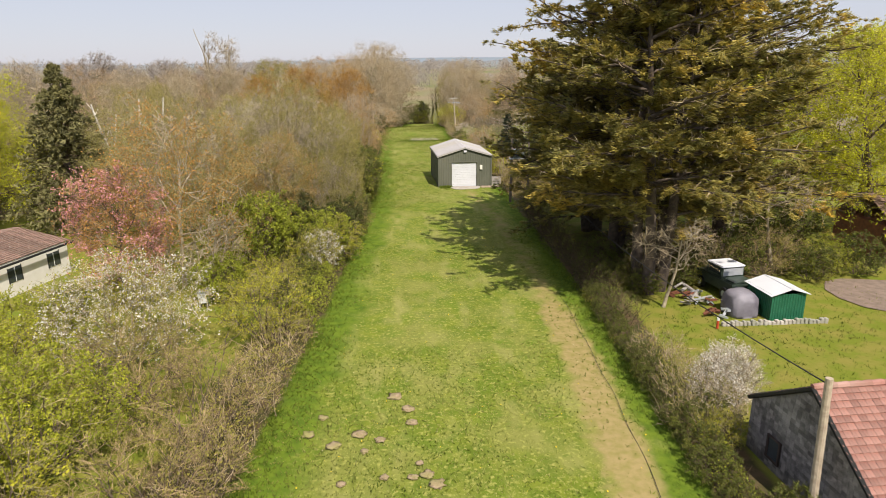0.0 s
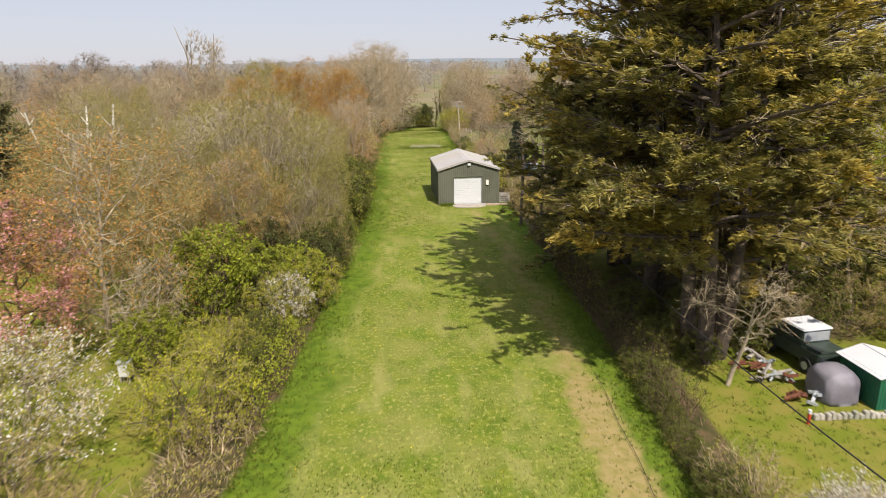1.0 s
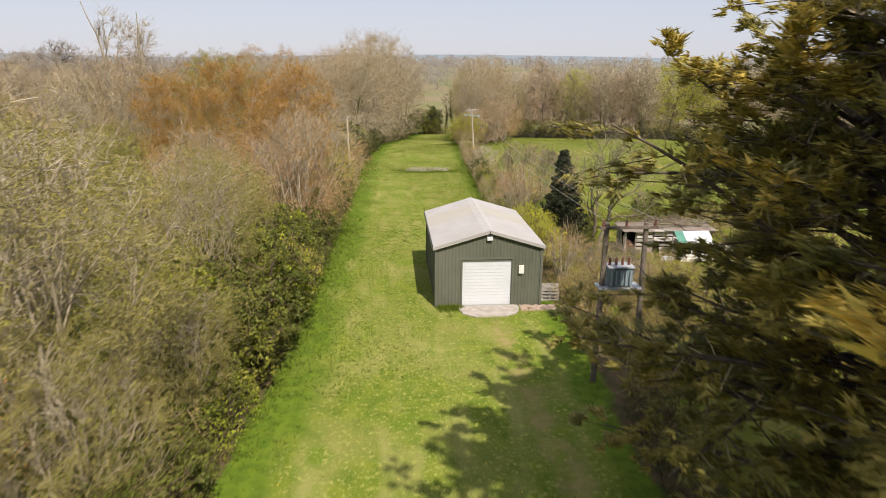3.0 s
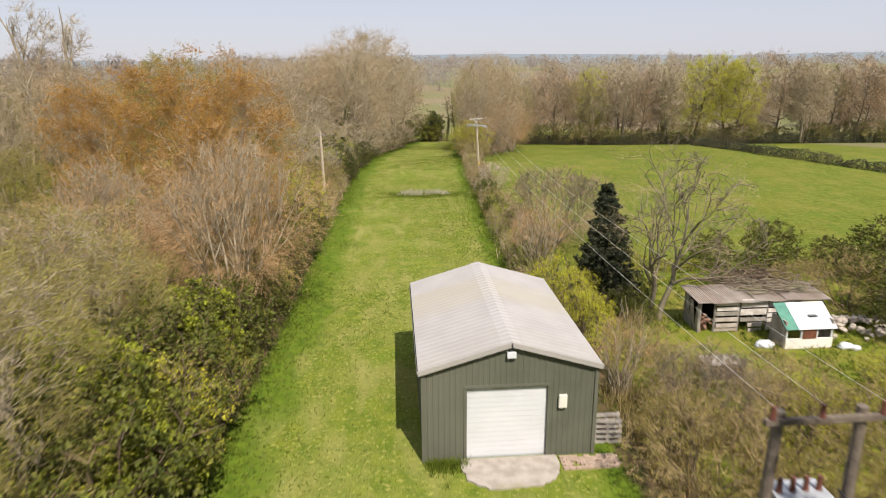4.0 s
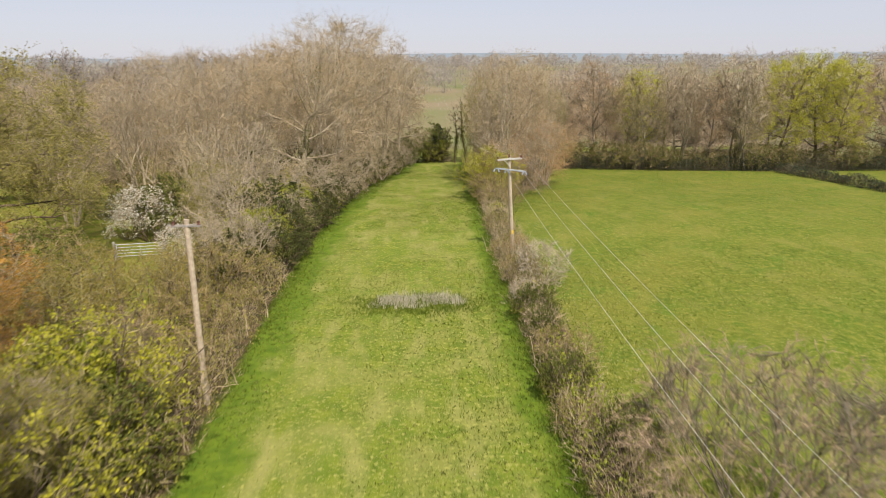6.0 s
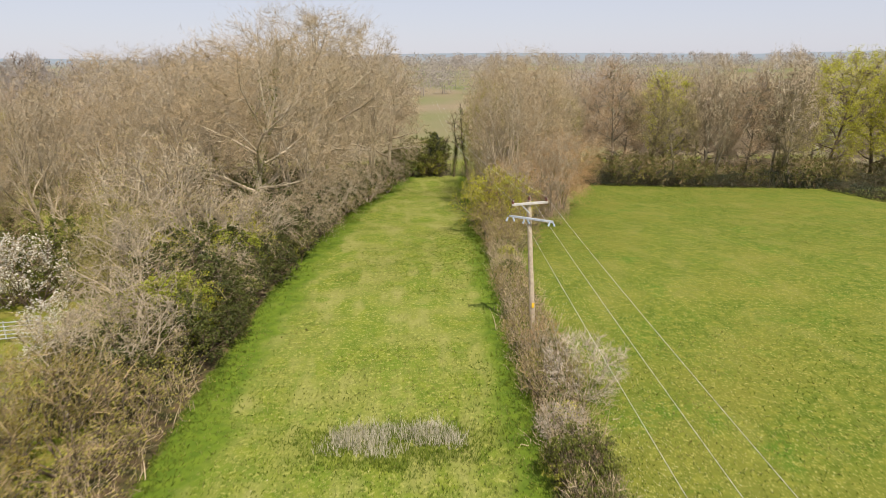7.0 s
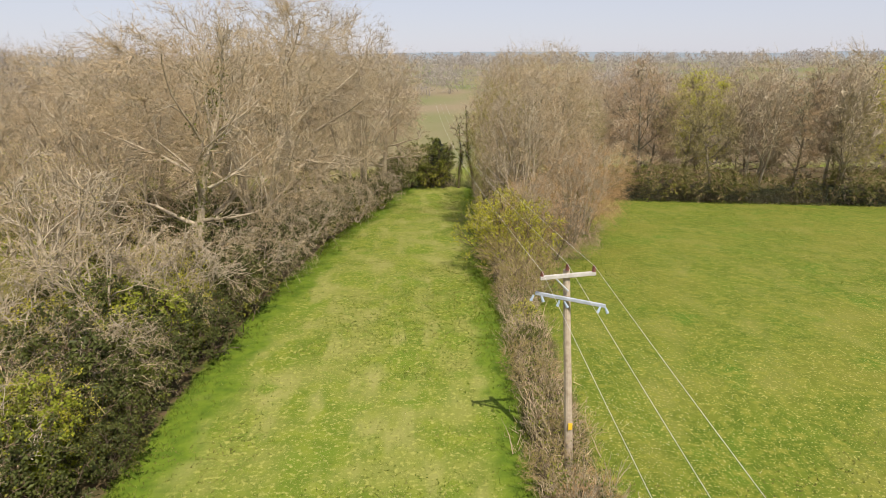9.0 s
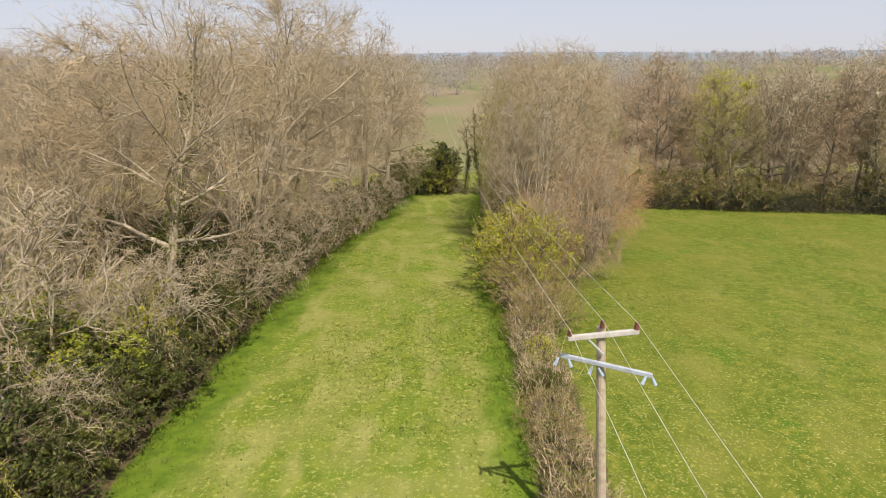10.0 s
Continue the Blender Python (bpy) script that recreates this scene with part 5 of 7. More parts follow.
PAVER = mat("pink_brick", (0.45, 0.34, 0.27), (0.34, 0.26, 0.20), rough=0.95, scale=5, bump=0.4)
rng = np.random.default_rng(61)
for i in range(9):
    for j in range(7):
        if rng.random() < 0.12 + 0.03 * max(0, i - 7):
            continue
        x, y = 5.7 + i * 0.225 + 0.11 * (j % 2), 74.55 + j * 0.112
        box_part("brick", (x, y, -0.02), (x + 0.212, y + 0.1, 0.09 + rng.uniform(0, 0.015)), PAVER, paving, bevel=0)


# ---- poles and wires ----
def wire(name, a, b, sag, r, material, label, category="wire"):
    cu = bpy.data.curves.new(name, "CURVE")
    cu.dimensions, cu.bevel_depth, cu.bevel_resolution = "3D", r, 1
    sp = cu.splines.new("POLY")
    sp.points.add(24)
    a, b = Vector(a), Vector(b)
    for i, p in enumerate(sp.points):
        u = i / 24
        q = a.lerp(b, u)
        p.co = (q.x, q.y, q.z - 4 * sag * u * (1 - u), 1)
    ob = new(name, cu)
    cu.materials.append(material)
    return tagged(ob, label, category, "overhead wires")


def insulator(parent, x, y, z, h=0.22):
    bm = bmesh.new()
    for i in range(4):
        bm_rod(bm, (x, y, z + h * i / 4), (x, y, z + h * (i + 0.8) / 4), 0.075 - i * 0.008, 0.05, 10)
    return bm_part("insulator", bm, PORCELAIN, parent)


hp = thing("transformer_pole", "pair of weathered poles carrying a grey transformer", "pole")
HX0, HX1, HY, HZ = 7.3, 9.0, 65.8, 7.43
for x in (HX0, HX1):
    rod_part("pole", (x + (x - 8.0) * 0.12, HY, -0.3), (x, HY, HZ), 0.14, TARRED_WOOD, hp, r1=0.11)
box_part("crossarm", (6.95, HY - 0.18, HZ - 0.25), (9.5, HY - 0.06, HZ - 0.12), TARRED_WOOD, hp)
box_part("platform", (7.05, HY - 0.4, 4.55), (8.9, HY + 0.35, 4.66), GALV, hp)
tank = box_part("transformer", (7.45, HY - 0.35, 4.68), (8.5, HY + 0.3, 5.5), mat("grey_blue_paint", (0.20, 0.27, 0.30), (0.16, 0.22, 0.25), rough=0.5, scale=2), hp, "blue-grey transformer tank", bevel=0.04)
box_part("lid", (7.4, HY - 0.4, 5.5), (8.55, HY + 0.35, 5.57), GALV, tank)
for i in range(5):
    box_part("fin", (7.53 + i * 0.2, HY - 0.46, 4.75), (7.57 + i * 0.2, HY - 0.35, 5.4), GALV, tank)
for i in range(4):
    insulator(hp, 7.55 + i * 0.28, HY, 5.58, 0.32)
for x in (7.1, 8.1, 9.35):
    insulator(hp, x, HY - 0.12, HZ - 0.12, 0.28)

qp = thing("power_pole", "leaning wooden power pole with two crossarms", "pole")
QX, QY = 10.45, 133.6
PALE_STEEL = mat("pale_steel", (0.42, 0.46, 0.50), (0.33, 0.36, 0.40), rough=0.5, scale=5)
rod_part("pole", (QX + 0.05, QY, -0.4), (QX - 0.4, QY + 0.1, 7.4), 0.15, POLE_WOOD, qp, r1=0.11, k=12)
box_part("crossarm", (-0.9, -0.06, -0.06), (0.9, 0.06, 0.06), mat("pale_crossarm", (0.52, 0.50, 0.46), (0.4, 0.38, 0.34), rough=0.8, scale=4), qp, "pale timber crossarm", m=pose(QX - 0.38, QY - 0.05, 7.25, 0, -2.5, 4))
box_part("crossarm", (-1.15, -0.05, -0.05), (1.1, 0.05, 0.05), PALE_STEEL, qp, "pale blue-grey steel crossarm", m=pose(QX - 0.3, QY - 0.2, 6.5, 0, 2.5, -28))
CAP_BLUE = mat("pale_blue_glaze", (0.34, 0.42, 0.50), (0.26, 0.33, 0.40), rough=0.4)
box_part("marker_plate", (-0.07, -0.012, -0.13), (0.07, 0.0, 0.13), mat("yellow_plate", (0.75, 0.50, 0.04), (0.65, 0.43, 0.03), rough=0.5), qp, "small yellow warning plate", bevel=0, m=pose(QX - 0.06, QY - 0.15, 1.9, 0, 0, 4))
rod_part("brace", (QX - 0.8, QY - 0.1, 7.2), (QX - 0.36, QY - 0.1, 6.75), 0.03, GALV, qp)
TOPS = [(QX - 1.22, QY - 0.1, 7.22), (QX - 0.4, QY, 7.42), (QX + 0.46, QY + 0.02, 7.34)]
for x, y, z in TOPS:
    insulator(qp, x, y, z, 0.2)
for dx, dy, lean_x in ((-1.08, 0.48, -0.10), (-0.85, 0.38, 0.06), (-0.35, 0.0, -0.08), (-0.22, -0.1, 0.10), (0.82, -0.5, -0.10), (0.95, -0.55, 0.08)):
    q = Vector((QX - 0.3 + dx, QY - 0.2 + dy, 6.47 - 0.04 * dx))
    rod_part("insulator", q, q + Vector((lean_x, -0.05, -0.19)), 0.03, CAP_BLUE, qp, r1=0.05)
for (x, y, z), x0 in zip(TOPS, (7.1, 8.1, 9.35)):
    wire("power_line", (x, y, z + 0.2), (x0, HY - 0.12, HZ + 0.15), 0.9, 0.005, WIRE, "thin bare overhead power line")
    wire("power_line", (x, y, z + 0.2), (x + 1.5, 236, 6.0), 1.6, 0.005, WIRE, "thin bare overhead power line")
pp = thing("power_pole", "pale wooden pole standing in the hedge", "pole")
rod_part("pole", (-6.25, 113.3, -0.3), (-6.5, 114.2, 7.9), 0.14, POLE_WOOD, pp, r1=0.11)
box_part("crossarm", (-7.1, 114.05, 7.6), (-5.9, 114.15, 7.7), OLD_WOOD, pp)
for x in (-7.0, -6.0):
    insulator(pp, x, 114.1, 7.7, 0.15)
cp = thing("power_pole", "grey wooden pole beside the cottage", "pole")
rod_part("pole", (6.05, 16.5, -0.3), (5.95, 16.6, 5.1), 0.14, POLE_WOOD, cp, r1=0.11)
wire("service_cable", (5.95, 16.6, 4.9), (8.75, 65.7, 5.6), 1.5, 0.022, BLACK, "black insulated service cable", "cable")


# ---- cottage with a dark gable and red tiled roof ----
def tiled_roof(parent, origin, along_v, down_v, length, slope, material, tw=0.22, th=0.24, seed=1):
    """Rows of overlapping tiles, one object a row, on a slope that starts at origin."""
    rng = np.random.default_rng(seed)
    a, d = np.array(along_v, float), np.array(down_v, float)
    nrm = np.cross(a, d)
    nrm = nrm if nrm[2] > 0 else -nrm
    o = np.array(origin, float)
    rows = int(slope / th)
    cols = int(length / tw)
    for r in range(rows):
        so = Soup()
        c = np.arange(cols)
        base = o + (c[:, None] * tw + rng.normal(scale=0.006, size=(cols, 1))) * a + r * th * d
        lift = rng.uniform(0.0, 0.012, cols)[:, None] * nrm
        w, hh = a * (tw * 0.96), d * (th * 1.12)
        up0, up1 = nrm * 0.01, nrm * 0.045
        mid = a * tw * 0.48
        v = np.stack([base + up0, base + mid + up0 + nrm * 0.02, base + w + up0, base + w + hh + up1 + lift, base + mid + hh + up1 + nrm * 0.025 + lift, base + hh + up1 + lift,
                      base + hh, base + w + hh], 1)
        b = c[:, None] * 8
        so.add(v, b + np.array([0, 1, 4, 5]), b + np.array([1, 2, 3, 4]), b + np.array([5, 4, 6, 6])[:3], b + np.array([4, 3, 7, 6]))
        tagged(part("tile_course", so.mesh("tile_course", material), parent), kind="stuff")


SLATE = mat("dark_slate_hanging", (0.20, 0.185, 0.18), (0.11, 0.105, 0.10), rough=0.75, scale=5, bump=0.5, third=(0.24, 0.23, 0.215), island=0.45)
RED_TILE = mat("red_clay_tiles", (0.29, 0.12, 0.09), (0.21, 0.09, 0.07), rough=0.85, scale=2.5, bump=0.3, third=(0.38, 0.25, 0.2), island=0.3)
cot = thing("cottage", "cottage with dark slate-hung gable and red clay tile roof", "house")
CX, CY0, CY1, CYR, CE, CR = 6.6, 15.0, 20.9, 17.9, 2.15, 4.05
prof = [(CY0, 0.0), (CY1, 0.0), (CY1, CE), (CYR, CR), (CY0, CE)]
bm = bmesh.new()
va = [bm.verts.new((CX, y, z - 0.1)) for y, z in prof]
vb = [bm.verts.new((CX + 8.0, y, z - 0.1)) for y, z in prof]
bm.faces.new(va[::-1]), bm.faces.new(vb)
for i in range(5):
    bm.faces.new((va[i], va[(i + 1) % 5], vb[(i + 1) % 5], vb[i]))
bm_part("wall", bm, mat("dark_render", (0.10, 0.095, 0.095), (0.07, 0.068, 0.066), scale=3, bump=0.3), cot)
so = Soup()
rng = np.random.default_rng(8)
for r in range(26):
    z = r * 0.15 - 0.02
    top_w = np.interp(z + 0.15, [CE, CR], [0, 1]) if z + 0.15 > CE else 0
    y0, y1 = CY0 + (CYR - CY0) * top_w, CY1 + (CYR - CY1) * top_w
    cnt = int((y1 - y0) / 0.22)
    if cnt < 1:
        continue
    c = np.arange(cnt)
    y = y0 + (y1 - y0) * c / cnt + (0.0 if r % 2 else 0.0)
    w = (y1 - y0) / cnt * 0.95
    x = CX - 0.012 - rng.uniform(0, 0.01, cnt)
    v = np.stack([np.stack([x - 0.014, y, np.full(cnt, z)], 1), np.stack([x - 0.014, y + w, np.full(cnt, z)], 1), np.stack([x, y + w, np.full(cnt, z + 0.17)], 1), np.stack([x, y, np.full(cnt, z + 0.17)], 1)], 1)
    so.add(v, c[:, None] * 4 + np.array([0, 1, 2, 3]))
tagged(part("slate_hanging", so.mesh("slate_hanging", SLATE), cot), kind="stuff")
sl = math.hypot(CYR - CY0 + 0.25, (CR - CE) * (CYR - CY0 + 0.25) / (CYR - CY0))
dn = Vector((0, -1, -(CR - CE) / (CYR - CY0))).normalized()
slope = part("roof_slope", None, cot, "red clay tile slope, speckled with lichen")
tile_bm = Soup()
tile_bm.add([(0, 0, 0.012), (0.12, 0, 0.034), (0.24, 0, 0.012), (0.24, -0.27, 0.05), (0.12, -0.27, 0.075), (0, -0.27, 0.05), (0, -0.27, 0.01), (0.24, -0.27, 0.01)], [(0, 1, 4, 5), (1, 2, 3, 4), (5, 4, 3, 7), (5, 7, 6, 6)][:3])
RED_TILE_ONE = mat("red_clay_tile", (0.29, 0.12, 0.09), (0.21, 0.09, 0.07), rough=0.85, scale=2.5, bump=0.3, third=(0.38, 0.25, 0.2))
nt, lt = RED_TILE_ONE.node_tree.nodes, RED_TILE_ONE.node_tree.links
info, hs, mr = nt.new("ShaderNodeObjectInfo"), nt.new("ShaderNodeHueSaturation"), nt.new("ShaderNodeMapRange")
mr.inputs["To Min"].default_value, mr.inputs["To Max"].default_value = 0.8, 1.2
src = nt["Principled BSDF"].inputs["Base Color"].links[0].from_socket
lt.new(info.outputs["Random"], mr.inputs["Value"])
lt.new(mr.outputs[0], hs.inputs["Value"])
lt.new(src, hs.inputs["Color"])
lt.new(hs.outputs[0], nt["Principled BSDF"].inputs["Base Color"])
tile_mesh = tile_bm.mesh("tile", RED_TILE_ONE)
frame_m = Matrix.Translation((CX - 0.12, CYR, CR)) @ Matrix.Rotation(math.atan((CR - CE) / (CYR - CY0)), 4, "X")
COURSES = int(sl / 0.24)
for r in range(COURSES):
    for c in range(300 // COURSES):
        t = part("tile", tile_mesh, slope)
        t.matrix_basis = frame_m @ Matrix.Translation((c * 0.25, -r * 0.24, 0)) @ Matrix.Rotation(random.uniform(-0.02, 0.02), 4, "Z")
reach_x = (300 // COURSES) * 0.25
tiled_roof(cot, (CX - 0.12 + reach_x, CYR, CR), (1, 0, 0), dn, 8.3 - reach_x, sl, RED_TILE)
dn2 = Vector((0, 1, -(CR - CE) / (CY1 - CYR))).normalized()
tiled_roof(cot, (CX - 0.12, CYR, CR), (1, 0, 0), dn2, 8.3, math.hypot(CY1 - CYR + 0.2, CR - CE), RED_TILE, seed=2)
for d_, y_, s_ in ((dn, CY0, sl), (dn2, CY1, 3.7)):
    bm = bmesh.new()
    bm_rod(bm, (CX - 0.06, CYR, CR - 0.02), Vector((CX - 0.06, CYR, CR - 0.02)) + d_ * s_, 0.09, None, 6)
    bm_part("verge_board", bm, BLACK if y_ == CY1 else DARK, cot)
bm = bmesh.new()
for i in range(20):
    bm_rod(bm, (CX - 0.1 + i * 0.4, CYR, CR + 0.03), (CX + 0.29 + i * 0.4, CYR, CR + 0.05), 0.11, 0.12, 8)
bm_part("ridge_tiles", bm, RED_TILE, cot)
win = part("window", None, cot, "small dark framed gable window")
for lo, hi in (((-0.05, 18.95, 0.45), (0.03, 19.05, 1.35)), ((-0.05, 19.6, 0.45), (0.03, 19.7, 1.35)), ((-0.05, 19.05, 1.27), (0.03, 19.6, 1.35)), ((-0.05, 19.05, 0.45), (0.03, 19.6, 0.53))):
    box_part("frame", (CX - 0.05 + lo[0], lo[1], lo[2]), (CX - 0.05 + hi[0], hi[1], hi[2]), mat("brown_frame", (0.05, 0.035, 0.03), (0.04, 0.03, 0.025)) if "brown_frame" not in bpy.data.materials else bpy.data.materials["brown_frame"], win)
box_part("pane", (CX - 0.06, 19.05, 0.53), (CX - 0.045, 19.6, 1.27), GLASS, win, bevel=0)

# ---- bungalow behind the garden trees ----
BRICK_ROOF = mat("brown_roof_tiles", (0.25, 0.165, 0.125), (0.18, 0.12, 0.095), rough=0.9, scale=3, bump=0.3, island=0.25)
CREAM = mat("cream_render", (0.80, 0.78, 0.73), (0.73, 0.71, 0.65), rough=0.9, scale=1.5, bump=0.1)
bung = thing("bungalow", "cream rendered bungalow with brown tiled roof", "house")
BX, BY0, BY1, BE, BR = -29.2, 40.5, 47.6, 2.25, 3.05
box_part("wall", (BX - 8, BY0, -0.1), (BX, BY1, BE), CREAM, bung)
for sgn, x0 in ((1, BX + 0.2), (-1, BX - 8.2)):
    run = 4.2
    d_ = Vector((sgn * run, 0, -(BR - BE))).normalized()
    tiled_roof(bung, (BX - 4.0, BY1 + 0.35, BR), (0, -1, 0), d_, BY1 - BY0 + 0.7, math.hypot(run, BR - BE), BRICK_ROOF, seed=5)
bm = bmesh.new()
for y in (BY0, BY1):
    v3 = [bm.verts.new(p) for p in ((BX, y, BE), (BX - 8, y, BE), (BX - 4, y, BR - 0.1))]
    bm.faces.new(v3 if y == BY0 else v3[::-1])
bmesh.ops.solidify(bm, geom=bm.faces[:], thickness=0.1)
bm_part("gable", bm, CREAM, bung)
bm = bmesh.new()
bm_box(bm, (BX + 0.25, BY0 - 0.3, BE - 0.12), (BX + 0.38, BY1 + 0.3, BE))
bm_part("gutter", bm, BLACK, bung)
w2 = part("window", None, bung, "dark window with white frame")
for y in (45.7, 42.4):
    box_part("pane", (BX - 0.02, y, 0.9), (BX + 0.02, y + 1.0, 1.85), GLASS, w2, bevel=0)
    box_part("frame", (BX, y - 0.06, 0.84), (BX + 0.04, y, 1.91), BLACK, w2)
    box_part("frame", (BX, y + 1.0, 0.84), (BX + 0.04, y + 1.06, 1.91), BLACK, w2)
    box_part("frame", (BX, y + 0.47, 0.9), (BX + 0.04, y + 0.53, 1.85), WHITE_PAINT, w2)

bung.matrix_basis = Matrix.Translation((-28.45, 47.2, 0)) @ Matrix.Rotation(radians(-16), 4, "Z") @ Matrix.Translation((-BX, -BY1, 0))

# ---- garden with parked vehicle, green shed and clutter ----
GREEN_STEEL = mat("green_steel", (0.02, 0.13, 0.07), (0.016, 0.105, 0.055), rough=0.4, scale=2)
gs = thing("garden_shed", "dark green metal garden shed with white roof", "shed")
G0, G1, H0, H1, GE, GA = 14.75, 16.75, 32.3, 34.7, 1.55, 1.85
for p0, p1 in (((G1, H0), (G0, H0)), ((G0, H0), (G0, H1)), ((G0, H1), (G1, H1)), ((G1, H1), (G1, H0))):
    v, f = ribbed(p0, p1, flat0, lambda u: GE, pitch=0.16, depth=0.02, thick=0.02)
    part("wall", raw_mesh("wall", v, f, GREEN_STEEL), gs)
GM = (G0 + G1) / 2
for sgn in (-1, 1):
    bm = bmesh.new()
    ang = math.atan((GA - GE) / (GM - G0))
    bm_box(bm, (0, H0 - 0.15, 0), (1.22, H1 + 0.15, 0.03), Matrix.Translation((GM, 0, GA)) @ Matrix.Rotation(ang if sgn > 0 else math.pi - ang, 4, "Y"))
    bm_part("roof_sheet", bm, WHITE_PAINT, gs, "white roof sheet")
bm = bmesh.new()
v3 = [bm.verts.new(p) for p in ((G0, H0, GE), (G1, H0, GE), (GM, H0, GA))]
bm.faces.new(v3)
bmesh.ops.solidify(bm, geom=bm.faces[:], thickness=0.03)
bm_part("gable", bm, GREEN_STEEL, gs)

car = thing("off_road_vehicle", "old dark green off-road vehicle with white roof, parked", "car")
CAR_GREEN = mat("faded_green_paint", (0.045, 0.065, 0.05), (0.035, 0.05, 0.04), rough=0.35)
CM = pose(14.75, 37.2, 0, 0, 0, 6)
box_part("body", (-0.82, -1.9, 0.45), (0.82, 1.9, 1.15), CAR_GREEN, car, bevel=0.05, m=CM)
box_part("bonnet", (-0.72, -1.88, 1.15), (0.72, -0.75, 1.24), CAR_GREEN, car, bevel=0.04, m=CM)
box_part("cab", (-0.78, -0.72, 1.15), (0.78, 0.75, 1.82), CAR_GREEN, car, bevel=0.04, m=CM)
box_part("roof", (-0.8, -0.8, 1.82), (0.8, 0.8, 1.93), WHITE_PAINT, car, "white roof panel", bevel=0.04, m=CM)
box_part("windscreen", (-0.68, -0.75, 1.3), (0.68, -0.725, 1.76), mat("pale_glass", (0.35, 0.37, 0.40), (0.3, 0.32, 0.34), rough=0.08, spec=0.8), car, "pale reflecting windscreen", bevel=0, m=CM)
for x in (-0.79, 0.79):
    box_part("side_window", (x - 0.015, -0.5, 1.35), (x + 0.015, 0.5, 1.75), GLASS, car, bevel=0, m=CM)
for x in (-0.6, 0.6):
    c = CM @ Vector((x, -1.9, 0.95))
    rod_part("headlight", c, c + Vector((0, -0.06, 0)), 0.11, GLASS, car)
    for y in (-1.25, 1.2):
        q0, q1 = CM @ Vector((x * 1.4 - 0.1, y, 0.38)), CM @ Vector((x * 1.4 + 0.1, y, 0.38))
        wh = part("wheel", None, car)
        rod_part("tyre", q0, q1, 0.38, BLACK, wh, k=20)
        q2, q3 = CM @ Vector((x * 1.4 - 0.115, y, 0.38)), CM @ Vector((x * 1.4 + 0.115, y, 0.38))
        rod_part("rim", q2, q3, 0.2, GALV, wh, k=16)

tarp = thing("covered_stack", "rounded stack under a grey tarpaulin", "tarpaulin")
bm = bmesh.new()
bmesh.ops.create_icosphere(bm, subdivisions=4, radius=1.0)
for v in bm.verts:
    p = v.co
    q = Vector([math.copysign(abs(c) ** 0.6, c) for c in p])
    q *= 1 + 0.06 * noise.noise(p * 3.5)
    v.co = Vector((13.75 + q.x * 0.85, 33.7 + q.y * 0.95, max(-0.02, q.z * 1.25 + 0.15)))
bm_part("cover", bm, mat("grey_tarpaulin", (0.17, 0.16, 0.19), (0.11, 0.10, 0.125), rough=0.5, scale=2.5, bump=0.4, third=(0.25, 0.24, 0.27)), tarp, smooth_shade=True)

STONE = mat("pale_stone", (0.50, 0.47, 0.42), (0.38, 0.35, 0.30), rough=0.95, scale=3, bump=0.4, third=(0.3, 0.3, 0.24))
wall = thing("garden_wall", "low pale stone edging wall", "wall", kind="structure")
rng = np.random.default_rng(12)
for i in range(26):
    x = 11.9 + i * 0.23
    bm = bmesh.new()
    bm_box(bm, (-0.105, -0.12, 0), (0.105, 0.12, rng.uniform(0.2, 0.34)), pose(x, 32.0 - 0.06 * (x - 12) + rng.normal(scale=0.02), -0.04, 0, 0, rng.uniform(-6, 6)))
    bm_part("stone", bm, STONE, wall, bevel=0.025)
RUST = mat("rusty_iron", (0.20, 0.075, 0.04), (0.12, 0.05, 0.03), rough=0.8, scale=6, bump=0.4)
rng = np.random.default_rng(14)
for i in range(15):
    x, y = rng.uniform(10.9, 13.0), rng.uniform(33.2, 38.2)
    junk = thing("scrap_piece", ("rusty scrap iron heaped under the tree", "grey scrap timber heaped under the tree")[i % 2], "scrap", "scrap heap")
    bm = bmesh.new()
    for j in range(4):
        s = rng.uniform(0.15, 0.5, 3)
        bm_box(bm, -s / 2 * [1.6, 0.4, 0.3], s / 2 * [1.6, 0.4, 0.3], pose(x + rng.normal(scale=0.15), y + rng.normal(scale=0.15), 0.1 + rng.uniform(0, 0.35), *rng.uniform(-40, 40, 3)))
    bm_part("plate", bm, (RUST, OLD_WOOD, GALV)[i % 3], junk, bevel=0.01)
cone = thing("marker_post", "small red and white marker post", "post")
rod_part("post", (11.35, 31.7, 0), (11.35, 31.7, 0.45), 0.07, mat("red_plastic", (0.5, 0.07, 0.03), (0.42, 0.06, 0.03), rough=0.5), cone)
rod_part("cap", (11.35, 31.7, 0.45), (11.35, 31.7, 0.62), 0.075, WHITE_PAINT, cone)

bm = bmesh.new()
vs = [bm.verts.new((x, y, gz(x, y) + 0.06)) for x, y in ((21.2, 36.6), (21.0, 35.0), (21.4, 33.4), (22.6, 32.2), (25, 31.0), (30, 29.6), (40, 28.5), (60, 28), (60, 33.5), (40, 35), (31, 36.4), (26.5, 37.6), (23.6, 38.4), (22.2, 38.0))]
bm.faces.new(vs)
me = bpy.data.meshes.new("driveway")
bm.to_mesh(me)
bm.free()
me.materials.append(mat("gravel_drive", (0.24, 0.18, 0.14), (0.17, 0.13, 0.10), rough=0.95, scale=2, bump=0.4, coords="Object"))
tagged(new("driveway", me), "worn pinkish gravel driveway", "driveway", kind="structure")

